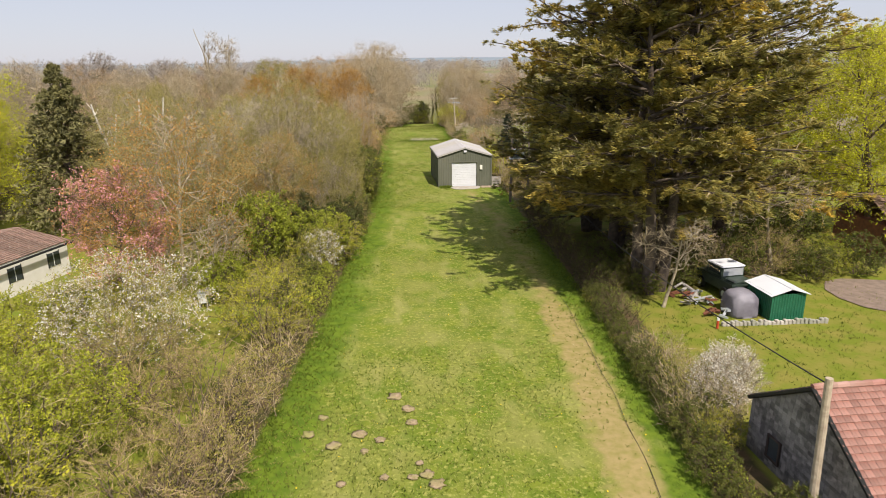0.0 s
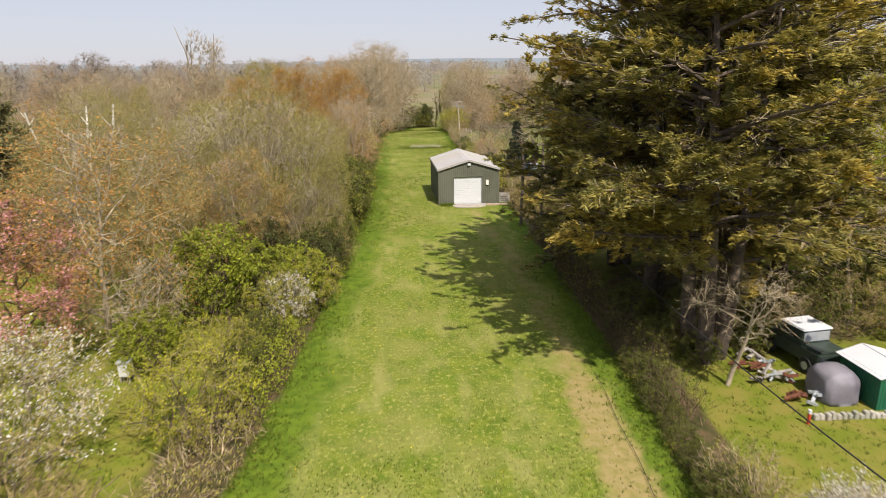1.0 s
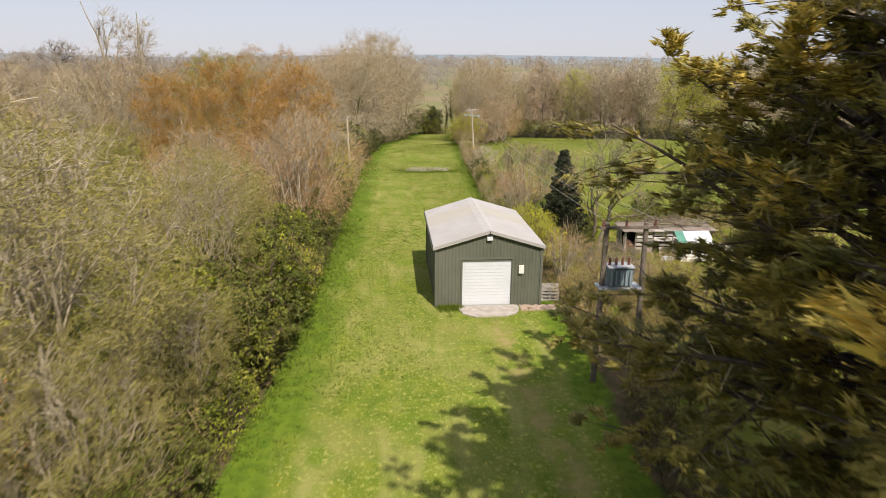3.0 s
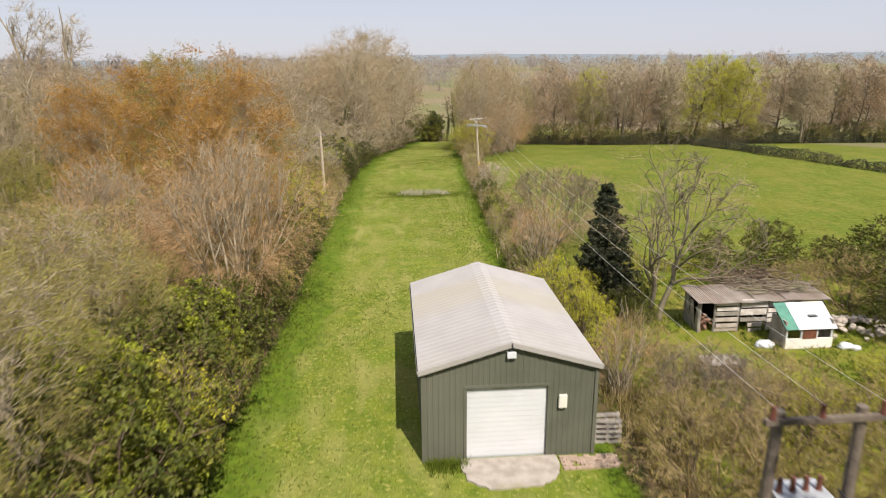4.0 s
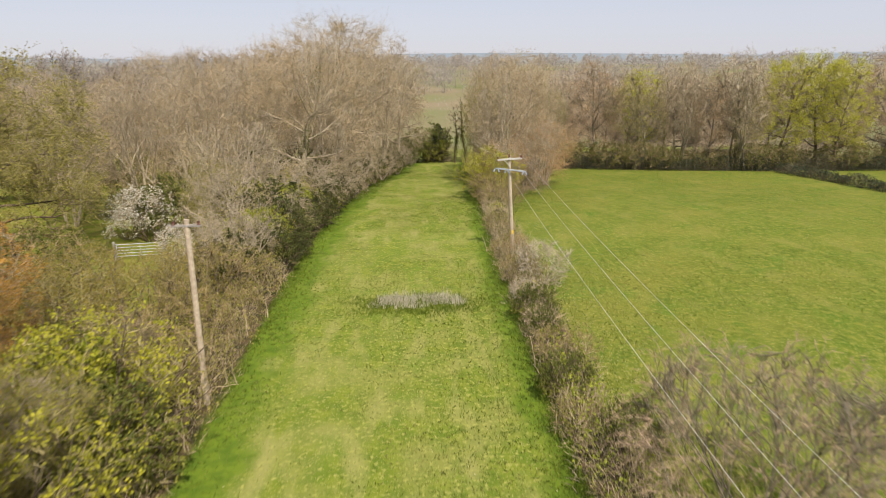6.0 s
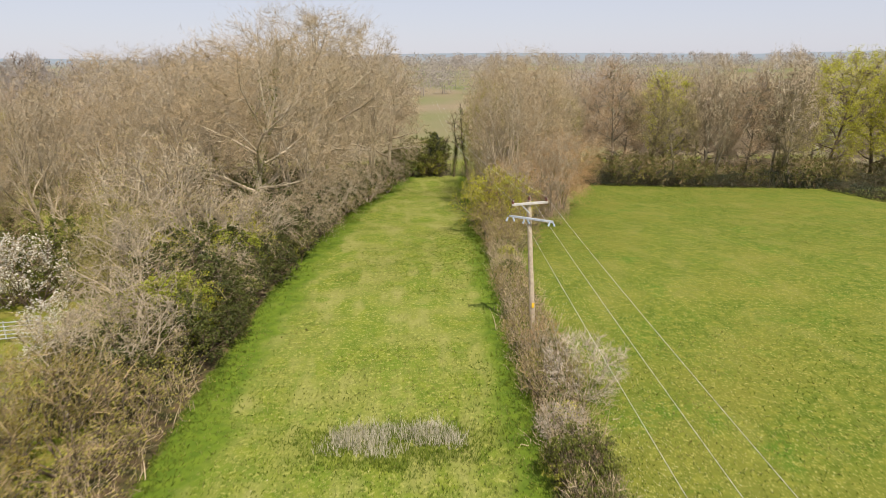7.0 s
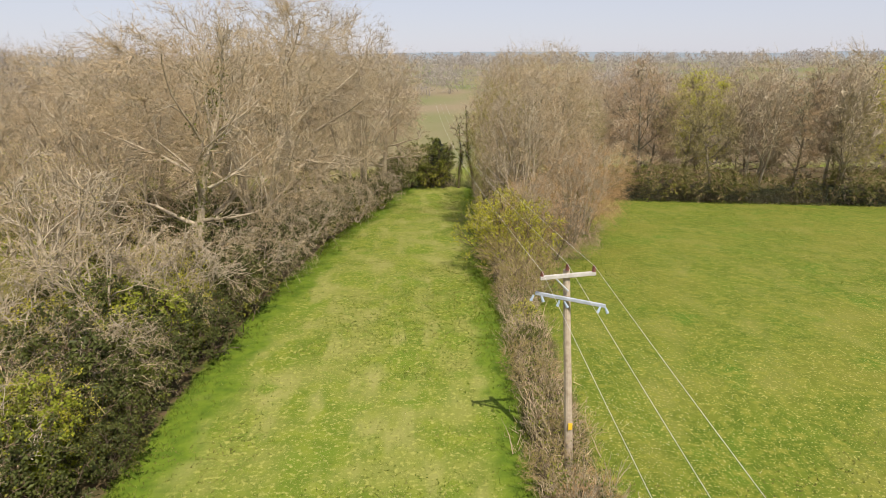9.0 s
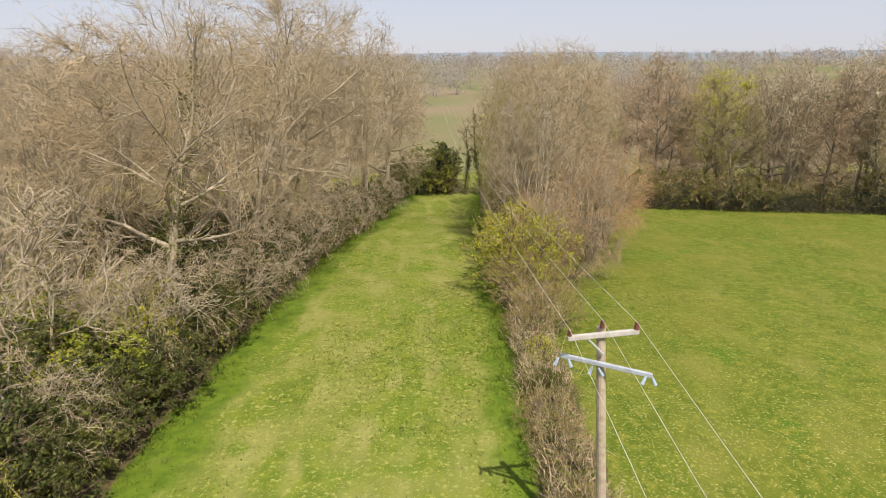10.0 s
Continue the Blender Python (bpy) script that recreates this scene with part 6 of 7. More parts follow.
house = thing("brick_house", "red-brown brick house beyond the drive", "house")
BRICKS = mat("red_brick", (0.30, 0.13, 0.08), (0.22, 0.10, 0.07), rough=0.9, scale=4, bump=0.3)
box_part("wall", (29.3, 40.6, -0.1), (37, 47, 2.6), BRICKS, house)
tiled_roof(house, (29.0, 43.8, 4.6), (1, 0, 0), Vector((0, -1, -0.6)).normalized(), 8.3, 4.1, BRICK_ROOF, seed=6)
tiled_roof(house, (29.0, 43.8, 4.6), (1, 0, 0), Vector((0, 1, -0.6)).normalized(), 8.3, 4.1, BRICK_ROOF, seed=7)
w3 = part("door", None, house, "brown wooden door")
box_part("panel", (29.24, 41.2, 0), (29.3, 42.1, 2.0), mat("brown_door", (0.12, 0.06, 0.04), (0.09, 0.05, 0.03), rough=0.5), w3)

# ---- derelict barn, little greenhouse, trough beyond the shed ----
barn = thing("derelict_barn", "collapsing low timber barn with sagging rusty roof", "barn")
rng = np.random.default_rng(21)
PALE_BOARD = mat("flaking_white_board", (0.74, 0.70, 0.66), (0.48, 0.44, 0.40), rough=0.9, scale=2.5, bump=0.4, third=(0.36, 0.30, 0.25))
for x0, x1, z0, rows in ((13.75, 14.95, 0.0, 7), (15.05, 16.5, 0.62, 5), (15.55, 16.3, 0.0, 3), (16.65, 17.45, 1.0, 3), (16.6, 17.05, 0.0, 4), (17.55, 19.6, 0.3, 6)):
    panel_lean = rng.normal(scale=2.0)
    for i in range(rows):
        bm = bmesh.new()
        bm_box(bm, (x0 + rng.uniform(-0.03, 0.03), -0.02, z0 + i * 0.235 + 0.01), (x1 + rng.uniform(-0.03, 0.03), 0.02, z0 + (i + 1) * 0.235 - 0.012), pose(0, 87.15 + rng.normal(scale=0.02), 0, panel_lean, rng.normal(scale=0.25), 0))
        bm_part("board", bm, PALE_BOARD if (i + int(x0 * 7)) % 5 else OLD_WOOD, barn)
for i in range(7):
    bm = bmesh.new()
    bm_box(bm, (-0.015, -0.12, 0), (0.015, 0.12, rng.uniform(1.4, 1.75)), pose(12.85 + rng.normal(scale=0.03), 87.3 + i * 0.25, -0.05, rng.normal(scale=2), rng.normal(scale=3), 0))
    bm_part("board", bm, OLD_WOOD, barn)
for x in (12.9, 13.7, 15.0, 16.6, 17.5, 19.6):
    for y in (87.22, 88.95):
        rod_part("post", (x, y, -0.1), (x, y, 1.8 if y > 88 else 1.7), 0.06, OLD_WOOD, barn)
# near-black wall: the shade inside the open barn is put into its colour
box_part("back_wall", (12.9, 89.05, -0.1), (19.7, 89.12, 1.75), DARK, barn)
bm = bmesh.new()
for i in range(60):
    bm_box(bm, (-0.11, -0.05, -0.035), (0.11, 0.05, 0.035), pose(rng.uniform(13.0, 13.65), rng.uniform(87.3, 88.2), rng.uniform(0.0, 1.0) * rng.uniform(0.3, 1), *rng.uniform(-50, 50, 3)))
bm_part("rubble", bm, mat("old_brick", (0.34, 0.20, 0.14), (0.22, 0.13, 0.10), rough=0.95, scale=4), barn, "heap of old bricks in the open bay")
ROOF_OLD = mat("rusted_old_roof", (0.40, 0.36, 0.32), (0.27, 0.22, 0.185), rough=0.95, scale=1.2, bump=0.5, third=(0.25, 0.17, 0.12))
for i in range(9):
    v, f = ribbed((12.6 + i * 0.8, 87.0), (13.44 + i * 0.8, 87.0), lambda u: 0.0, lambda u: 1.0, pitch=0.13, depth=0.03, thick=0.012)
    w = np.column_stack([v[:, 0], 86.85 + v[:, 2] * 2.35, 1.76 + 0.02 * rng.normal() - 0.015 * (i % 2) + v[:, 2] * 0.18 + (v[:, 1] - 87.0) - 0.10 * i / 8 * np.sin(v[:, 2] * 3.1)])
    part("roof_sheet", raw_mesh("roof_sheet", w, f, ROOF_OLD), barn)
so = Soup()
C = np.column_stack([rng.uniform(15.2, 19.6, 130), rng.uniform(87.5, 89.4, 130), 1.95 + np.abs(rng.normal(scale=0.16, size=130))])
d = unit(rng.normal(size=(130, 3)) * [1, 0.7, 0.12])
tubes(so, np.stack([C - d * 0.55, C + rng.normal(scale=0.05, size=C.shape), C + d * 0.55], 1), np.full((130, 3), 0.022), 4)
part("brushwood", so.mesh("brushwood", BARK_GREY), barn, "dead brushwood lying on the roof")
barn.location = (3.0, -1.4, 0)
gh = thing("small_greenhouse", "small lean-to greenhouse with white and green roof", "greenhouse")
box_part("front_wall", (16.95, 85.05, -0.05), (19.4, 85.15, 0.6), CREAM, gh)
box_part("side_wall", (16.9, 85.15, -0.05), (17.0, 86.4, 1.5), OLD_WOOD, gh)
box_part("side_wall", (19.35, 85.15, -0.05), (19.45, 86.4, 1.5), OLD_WOOD, gh)
for x in (16.98, 17.75, 18.55, 19.32):
    box_part("post", (x - 0.04, 85.06, 0.6), (x + 0.04, 85.14, 1.15), WHITE_PAINT, gh)
for i, (x0, x1) in enumerate(((16.85, 17.5), (17.5, 18.2), (18.2, 18.85), (18.85, 19.5))):
    bm = bmesh.new()
    bm_box(bm, (x0, 0, 0), (x1 - 0.01, 1.7, 0.03), Matrix.Translation((0, 84.95, 1.12)) @ Matrix.Rotation(0.55, 4, "X"))
    bm_part("roof_panel", bm, mat("green_sheet", (0.10, 0.28, 0.21), (0.08, 0.22, 0.17), rough=0.5) if i == 0 else WHITE_PAINT, gh)
box_part("door_panel", (17.8, 85.02, 0.6), (18.5, 85.06, 1.1), RUST, gh)
box_part("skylight", (18.3, 85.5, 1.56), (18.75, 86.0, 1.62), GLASS, gh, "small dark roof pane", m=Matrix.Translation((0, 0, 0)))
gh.location = (2.25, -1.7, -0.06)
tr = thing("water_trough", "old water tank half hidden in scrub", "trough")
box_part("tank", (12.0, 81.4, -0.05), (13.7, 82.3, 0.75), mat("dark_tank", (0.07, 0.06, 0.05), (0.05, 0.045, 0.04), rough=0.8), tr, bevel=0.03)
box_part("lid", (11.95, 81.35, 0.75), (13.75, 82.35, 0.82), OLD_WOOD, tr)
tr.location = (1.75, -0.9, 0)
for i, (x, y, s) in enumerate(((18.4, 83.75, 0.36), (22.3, 83.2, 0.3), (22.65, 83.0, 0.22))):
    junk = thing("plastic_sack", "white plastic sheet crumpled in the grass", "sack", "white sacks")
    bm = bmesh.new()
    bmesh.ops.create_icosphere(bm, subdivisions=3, radius=1.0)
    for v in bm.verts:
        p = v.co.copy()
        q = p * (1 + 0.35 * noise.noise(p * 2.3 + Vector((i * 9, 0, 0))))
        v.co = Vector((x + q.x * s * 1.3, y + q.y * s * 0.8, max(-0.02, q.z * s * 0.7 + 0.1)))
    bm_part("sheet", bm, WHITE_PAINT, junk, smooth_shade=True)
tr2 = thing("scrap_bonfire", "heap of branches and burnt rubbish", "heap")
so = Soup()
rng = np.random.default_rng(31)
C = np.array([22.3, 92.8, 0.4]) + rng.normal(scale=1, size=(260, 3)) * [1.3, 0.8, 0.35]
C[:, 2] = np.abs(C[:, 2])
d = unit(rng.normal(size=(260, 3)) * [1, 1, 0.35])
tubes(so, np.stack([C - d * 0.6, C, C + d * 0.6], 1), np.full((260, 3), 0.03), 4)
part("brushwood", so.mesh("brushwood", BARK_BROWN), tr2)

# ---- garden left of the strip: beehive box, dead trunks ----
hive = thing("beehive", "pale grey wooden box hive on a stand", "beehive")
box_part("box", (-17.6, 38.6, 0.3), (-17.1, 39.1, 0.95), mat("pale_grey_paint", (0.6, 0.6, 0.6), (0.52, 0.52, 0.5), rough=0.7), hive, bevel=0.015)
box_part("lid", (-17.65, 38.55, 0.95), (-17.05, 39.15, 1.05), GALV, hive)
for x in (-17.55, -17.15):
    for y in (38.65, 39.05):
        box_part("leg", (x - 0.03, y - 0.03, -0.05), (x + 0.03, y + 0.03, 0.3), OLD_WOOD, hive, bevel=0)
for i, (x, y, h) in enumerate(((-27.2, 64.0, 11.4), (-28.2, 64.4, 11.2), (-29.3, 63.0, 11.1), (-31.5, 63.5, 10.0))):
    dt = thing("dead_trunk", "bleached white standing dead trunk", "tree", "dead trunks")
    r_ = np.random.default_rng(90 + i)
    so = Soup()
    P, R = stems(np.zeros((1, 3)), np.array([[0.05 * (i - 1), 0, 1.0]]), np.array([h]), np.array([0.2]), r_, 0.06, 0.03, 9, 0.35)
    tubes(so, P, R, 6)
    P, R = branch_out(P, R, r_, 4, 0.6, 0.95, 30, 0.2, 0.1, 0.1, 4, 0.6)
    tubes(so, P, R, 5)
    part("trunk", so.mesh("trunk", BARK_WHITE, smooth=True), dt)
    settle(dt, x, y)

# ---- paddock gate, pale rubble, dark line in the grass ----
gate = thing("field_gate", "galvanised five-bar field gate at the paddock", "gate")
GM_ = pose(-17.0, 135.2, 0, 0, 0, 8)
for i in range(5):
    g0, g1 = GM_ @ Vector((-1.6, 0, 0.3 + i * 0.22)), GM_ @ Vector((1.6, 0, 0.3 + i * 0.22))
    rod_part("bar", g0, g1, 0.03, GALV, gate, k=8)
for x in (-1.6, 0.0, 1.6):
    rod_part("upright", GM_ @ Vector((x, 0.04, 0.25)), GM_ @ Vector((x, 0.04, 1.24)), 0.03, GALV, gate, k=8)
for x in (-1.75, 1.75):
    rod_part("gate_post", GM_ @ Vector((x, 0, -0.2)), GM_ @ Vector((x, 0, 1.4)), 0.09, OLD_WOOD, gate, k=10)
rubble = thing("rubble_heap", "low heap of pale broken rubble beside the barn", "heap")
rng = np.random.default_rng(47)
PALE_RUBBLE = mat("pale_rubble", (0.50, 0.45, 0.39), (0.36, 0.31, 0.26), rough=0.95, scale=3, bump=0.4)
stones = []
for i in range(5):
    bm = bmesh.new()
    bmesh.ops.create_icosphere(bm, subdivisions=1, radius=1.0)
    for v in bm.verts:
        v.co *= 1 + 0.45 * noise.noise(v.co * 1.7 + Vector((i * 5, 0, 0)))
    me = bpy.data.meshes.new("stone")
    bm.to_mesh(me)
    bm.free()
    me.materials.append(PALE_RUBBLE)
    stones.append(me)
for i in range(70):
    q = rng.normal(size=2) * (1.4, 0.65)
    st = part("stone", stones[i % 5], rubble)
    st.matrix_basis = pose(24.2 + q[0], 85.6 + q[1], 0.06 + 0.4 * math.exp(-(q[0] / 1.5) ** 2 - (q[1] / 0.8) ** 2), *rng.uniform(-180, 180, 3)) @ Matrix.Diagonal((*rng.uniform(0.1, 0.3, 3), 1))
# thin black tube added to draw a dark line beside the track
cu = bpy.data.curves.new("ground_line", "CURVE")
cu.dimensions, cu.bevel_depth, cu.bevel_resolution = "3D", 0.011, 1
sp = cu.splines.new("POLY")
sp.points.add(40)
for i, p in enumerate(sp.points):
    y = 15.0 + i * 0.55
    p.co = (float(np.interp(y, [15, 19, 25.3, 35.7, 38], [1.5, 2.25, 3.1, 4.2, 4.5])) + 0.04 * math.sin(y * 1.3), y, gz(2.5, y) + 0.05, 1)
cu.materials.append(BLACK)
tagged(new("ground_line", cu), "thin dark line along the worn track", "cable")

# ---- molehills on the near grass ----
EARTH = mat("red_earth", (0.34, 0.255, 0.165), (0.25, 0.20, 0.10), rough=1.0, scale=6, bump=0.6, third=(0.26, 0.25, 0.08))
rng = np.random.default_rng(44)
for x, y in ((-5.7, 21.4), (-8.5, 20.5), (-7.1, 23.1), (-6.4, 26.4), (-7.7, 22.4), (-8.9, 22.9), (-7.0, 20.7), (-6.0, 20.6), (-5.5, 20.7), (-5.8, 24.2), (-5.9, 25.3), (-9.4, 25.0), (-7.9, 23.6), (-5.2, 20.1), (-9.9, 23.8)):
    hill = thing("molehill", "small mound of reddish earth on the grass", "molehill", "molehills")
    bm = bmesh.new()
    bmesh.ops.create_icosphere(bm, subdivisions=3, radius=1.0)
    r = rng.uniform(0.12, 0.27)
    for v in bm.verts:
        k = 1 + 0.7 * noise.noise(v.co * 1.8 + Vector((x * 3, y, 0))) + 0.3 * noise.noise(v.co * 5 + Vector((x, y, 0)))
        v.co = Vector((x + v.co.x * r * k, y + v.co.y * r * k, max(-0.06, v.co.z * r * 0.13 * k) + gz(x, y) + 0.015))
    bm_part("mound", bm, EARTH, hill, smooth_shade=True)
# ---- the great cypresses ----
def cypress(seed, h, radius, low=2.6, skirt=0.55, n_limbs=100, label="", n_trunks=3):
    """A dark spreading cypress: clustered trunks, long level limbs that carry flat plates of feathery sprays."""
    rng = np.random.default_rng(seed)
    root = thing("cypress_tree", label, "tree", "cypress trees")
    wood, sprays = Soup(), Soup()
    a = rng.uniform(0, 6.28, n_trunks)
    d = np.stack([np.cos(a) * 0.10, np.sin(a) * 0.10, np.ones(n_trunks)], 1)
    P0, R0 = stems(np.stack([np.cos(a), np.sin(a), a * 0], 1) * 0.7, unit(d), h * rng.uniform(0.8, 0.97, n_trunks), np.full(n_trunks, 0.42), rng, 0.035, 0.02, 10, 0.12)
    tubes(wood, P0, R0, 8)
    z = low + (h - low) * rng.uniform(0, 1, n_limbs) ** 0.9
    u = (z - low) / (h - low)
    reach = radius * (skirt + (1.3 - skirt) * u) * np.sqrt(np.maximum(0.02, 1 - u ** 2.4)) * 1.12
    reach *= rng.uniform(0.72, 1.1, n_limbs)
    reach *= np.array([1.0, 0.8, 0.5, 0.95])[np.arange(n_limbs) % 4]
    az = np.arange(n_limbs) * 2.39996 + rng.normal(scale=0.3, size=n_limbs)
    which = rng.integers(0, n_trunks, n_limbs)
    start = np.stack([np.interp(z[i], P0[which[i], :, 2], P0[which[i], :, c]) for i in range(n_limbs) for c in (0, 1)]).reshape(-1, 2)
    start = np.column_stack([start, z - reach * 0.12])
    dl = unit(np.stack([np.cos(az), np.sin(az), 0.18 + 0.55 * u ** 2], 1))
    P1, R1 = stems(start, dl, reach, 0.035 + reach * 0.011, rng, 0.07, -0.012, 8, 0.15)
    tubes(wood, P1, R1, 5)
    P2, R2 = branch_out(P1, R1, rng, 15, 0.15, 1.0, 48, 0.40, 0.10, 0.0, 5, 0.5, shrink=0.55)
    P2[..., 2] = P2[:, :1, 2] + (P2[..., 2] - P2[:, :1, 2]) * 0.35
    tubes(wood, P2, np.maximum(R2, 0.012), 3)
    part("trunk", wood.mesh("trunk", BARK_DARK, smooth=True), root)
    P2 = np.concatenate([P2, P1[:, 3:]], 0)
    per = 6
    C = along(P2, rng, per, 0.15, 1.0, 0.10)
    out = unit(np.repeat(P2[:, -1] - P2[:, 0], per, 0) + rng.normal(scale=0.35, size=(len(C), 3)) * [1, 1, 0.3])
    fans = 17
    n = len(C)
    ang = rng.normal(scale=0.75, size=(n, fans))
    side = unit(np.cross(out, [0, 0, 1.0]))
    dirs = unit(out[:, None] * np.cos(ang)[..., None] + side[:, None] * np.sin(ang)[..., None] + rng.normal(scale=0.14, size=(n, fans, 3)) + np.array([0, 0, 0.10]))
    ln = rng.uniform(0.12, 0.36, (n, fans, 1))
    wd = np.cross(dirs, rng.normal(size=(n, fans, 3)) * [0.22, 0.22, 1.0])
    wd = unit(wd) * ln * 0.16
    base = C[:, None] + dirs * 0.02 + rng.normal(scale=0.05, size=(n, fans, 3))
    v = np.stack([base - wd, base + wd, base + dirs * ln], 2)
    sprays.add(v, np.arange(n * fans)[:, None] * 3 + np.array([0, 1, 2]))
    part("foliage", sprays.mesh("foliage", LEAF_CYPRESS), root)
    dead = Soup()
    D, _ = branch_out(P1, R1, rng, 40, 0.2, 0.9, 60, 0.16, 0.25, -0.02, 3)
    ribbons(dead, D, 0.03, rng)
    part("deadwood", dead.mesh("deadwood", TWIG_GREY), root, "grey dead twigs among the green")
    return root


settle(cypress(41, 24.5, 8.1, label="huge dark cypress with gold-tipped flat sprays", n_limbs=175, low=3.6, skirt=0.97), 10.6, 46.5)
settle(cypress(42, 21.0, 7.6, label="dark cypress with bare grey trunks and golden tips", low=5.2, n_limbs=185, skirt=0.92, n_trunks=5), 10.2, 38.2, 90)
settle(cypress(43, 22.0, 8.4, label="broad cypress with dead grey branches inside", low=2.0, n_limbs=150, skirt=0.9), 19.8, 46.5, 200)
settle(cypress(44, 15.0, 7.0, label="dark cypress, deep green and bronze, sweeping low", low=1.8, n_limbs=150, skirt=0.95), 11.8, 52.9, 10)


def fir(name, seed, h, radius, label, material=LEAF_FIR, rows=60):
    """A narrow conifer: whorls of drooping boughs with hanging needles."""
    rng = np.random.default_rng(seed)
    root = thing(name, label, "tree")
    wood, nd = Soup(), Soup()
    P0, R0 = stems(np.zeros((1, 3)), np.array([[0, 0, 1.0]]), np.array([h]), np.array([h * 0.014]), rng, 0.02, 0.02, 8, 0.1)
    tubes(wood, P0, R0, 6)
    n = rows * 5
    u = rng.uniform(0.03, 0.99, n)
    az = np.arange(n) * 2.39996
    reach = radius * (1 - u) ** 0.75 * rng.uniform(0.7, 1.15, n) + 0.15
    st = np.stack([np.interp(u * h, P0[0, :, 2], P0[0, :, 0]), np.interp(u * h, P0[0, :, 2], P0[0, :, 1]), u * h], 1)
    P1, R1 = stems(st, unit(np.stack([np.cos(az), np.sin(az), 0.1 + 0 * az], 1)), reach, 0.012 + reach * 0.008, rng, 0.06, -0.06, 5, 0.2)
    tubes(wood, P1, R1, 3)
    part("trunk", wood.mesh("trunk", BARK_BROWN, smooth=True), root)
    T, _ = branch_out(P1, R1, rng, 10, 0.15, 1.0, 50, 0.4, 0.1, -0.06, 3)
    C = along(T, rng, 5, 0.1, 1.0, 0.03)
    leaves(nd, C, 0.045 * h ** 0.8 + 0.05, rng, aspect=0.4)
    part("foliage", nd.mesh("foliage", material), root)
    return root


settle(fir("fir_tree", 51, 7.2, 2.0, "dark green narrow fir tree by the old barn"), 12.3, 90.6)
settle(fir("spruce_tree", 52, 14.3, 5.2, "tall dark conifer behind the bungalow", leaf("leaf_spruce", (0.27, 0.25, 0.10), (0.15, 0.145, 0.06), trans=0.3), rows=70), -33.0, 60)
settle(fir("holly_tree", 53, 7.0, 2.8, "dark evergreen at the end of the strip"), 9.6, 209)


# ---- hedges ----
def hedge(name, label, pts, width, height, seed, twig_mat, leaf_mat, twigs_per_m=120, leaves_per_m=160, leaf_size=0.11, ragged=0.6, twig_w=0.02):
    """An overgrown hedge along a line: upright stems, tangled twigs and leaves in an uneven mass."""
    rng = np.random.default_rng(seed)
    pts = np.array(pts, float)
    seg = np.linalg.norm(np.diff(pts, axis=0), axis=1)
    s_at = np.concatenate([[0], np.cumsum(seg)])
    total = s_at[-1]

    def place(n, zlo, zhi, r0):
        s = rng.uniform(0, total, n)
        x, y = np.interp(s, s_at, pts[:, 0]), np.interp(s, s_at, pts[:, 1])
        bump = 1 + ragged * np.array([noise.noise((a * 0.45, seed * 3.1, 0.0)) + 0.6 * noise.noise((a * 1.3, seed, 2.0)) for a in s])
        zz = rng.uniform(zlo, zhi, n)
        half = width / 2 * (1.05 - 0.55 * zz ** 2) * bump
        off = rng.uniform(-1, 1, n)
        off = np.sign(off) * np.abs(off) ** r0
        t = np.interp(s, s_at, np.arange(len(pts)))
        i = np.minimum(t.astype(int), len(pts) - 2)
        d = unit(pts[i + 1] - pts[i])
        px, py = x - d[:, 1] * off * half, y + d[:, 0] * off * half
        return np.column_stack([px, py, ground_z(px, py) + zz * height * bump]), off, d
    root = thing(name, label, "hedge")
    wood, lf = Soup(), Soup()
    n = int(total * twigs_per_m)
    A, off, d = place(n, 0.0, 0.75, 0.8)
    v = rng.normal(scale=0.45, size=(n, 3)) + np.array([0, 0, 0.75])
    v[:, 0] += -d[:, 1] * off * 0.5
    v[:, 1] += d[:, 0] * off * 0.5
    ln = rng.uniform(0.25, 0.75, (n, 1)) * min(1.6, 0.35 + height * 0.3)
    v = unit(v) * ln
    mid = A + v * 0.5 + rng.normal(scale=0.05, size=(n, 3))
    ribbons(wood, np.stack([A, mid, A + v], 1), twig_w, rng)
    k = int(total * 2.5)
    B, off, d = place(k, 0.0, 0.02, 1.0)
    P, R = stems(B, unit(rng.normal(scale=0.3, size=(k, 3)) + [0, 0, 1]), height * rng.uniform(0.5, 0.9, k), np.full(k, 0.03), rng, 0.15, 0.05, 5)
    tubes(wood, P, R, 3)
    part("thicket", wood.mesh("thicket", twig_mat), root)
    if leaves_per_m:
        C, _, _ = place(int(total * leaves_per_m), 0.02, 1.0, 0.55)
        leaves(lf, C, leaf_size, rng)
        part("foliage", lf.mesh("foliage", leaf_mat), root)
    return root


def edge(fn, off, y0, y1, step=4.0):
    return [(float(fn(y)) + off, y) for y in np.arange(y0, y1 + 0.1, step)]


hedge("hedge", "unkempt hedge of bramble and ivy beside the strip", edge(lane_left, -1.5, 14, 34), 2.6, 1.7, 61, TWIG_TAN, LEAF_OLIVE, leaves_per_m=260)
hedge("hedge", "dark green ivy-grown hedge under bare trees", edge(lane_left, -1.5, 34, 66), 2.2, 1.5, 62, TWIG_DARK, LEAF_GREEN, leaves_per_m=420, leaf_size=0.13)
hedge("hedge", "dark green ivy-grown hedge under bare trees", edge(lane_left, -1.5, 66, 102), 2.2, 1.6, 63, TWIG_DARK, LEAF_DARK, leaves_per_m=420, leaf_size=0.13)
hedge("hedge", "low tangled hedge with brown stems", edge(lane_left, -1.4, 102, 132), 2.4, 2.2, 64, TWIG_TAN, LEAF_OLIVE, leaves_per_m=220)
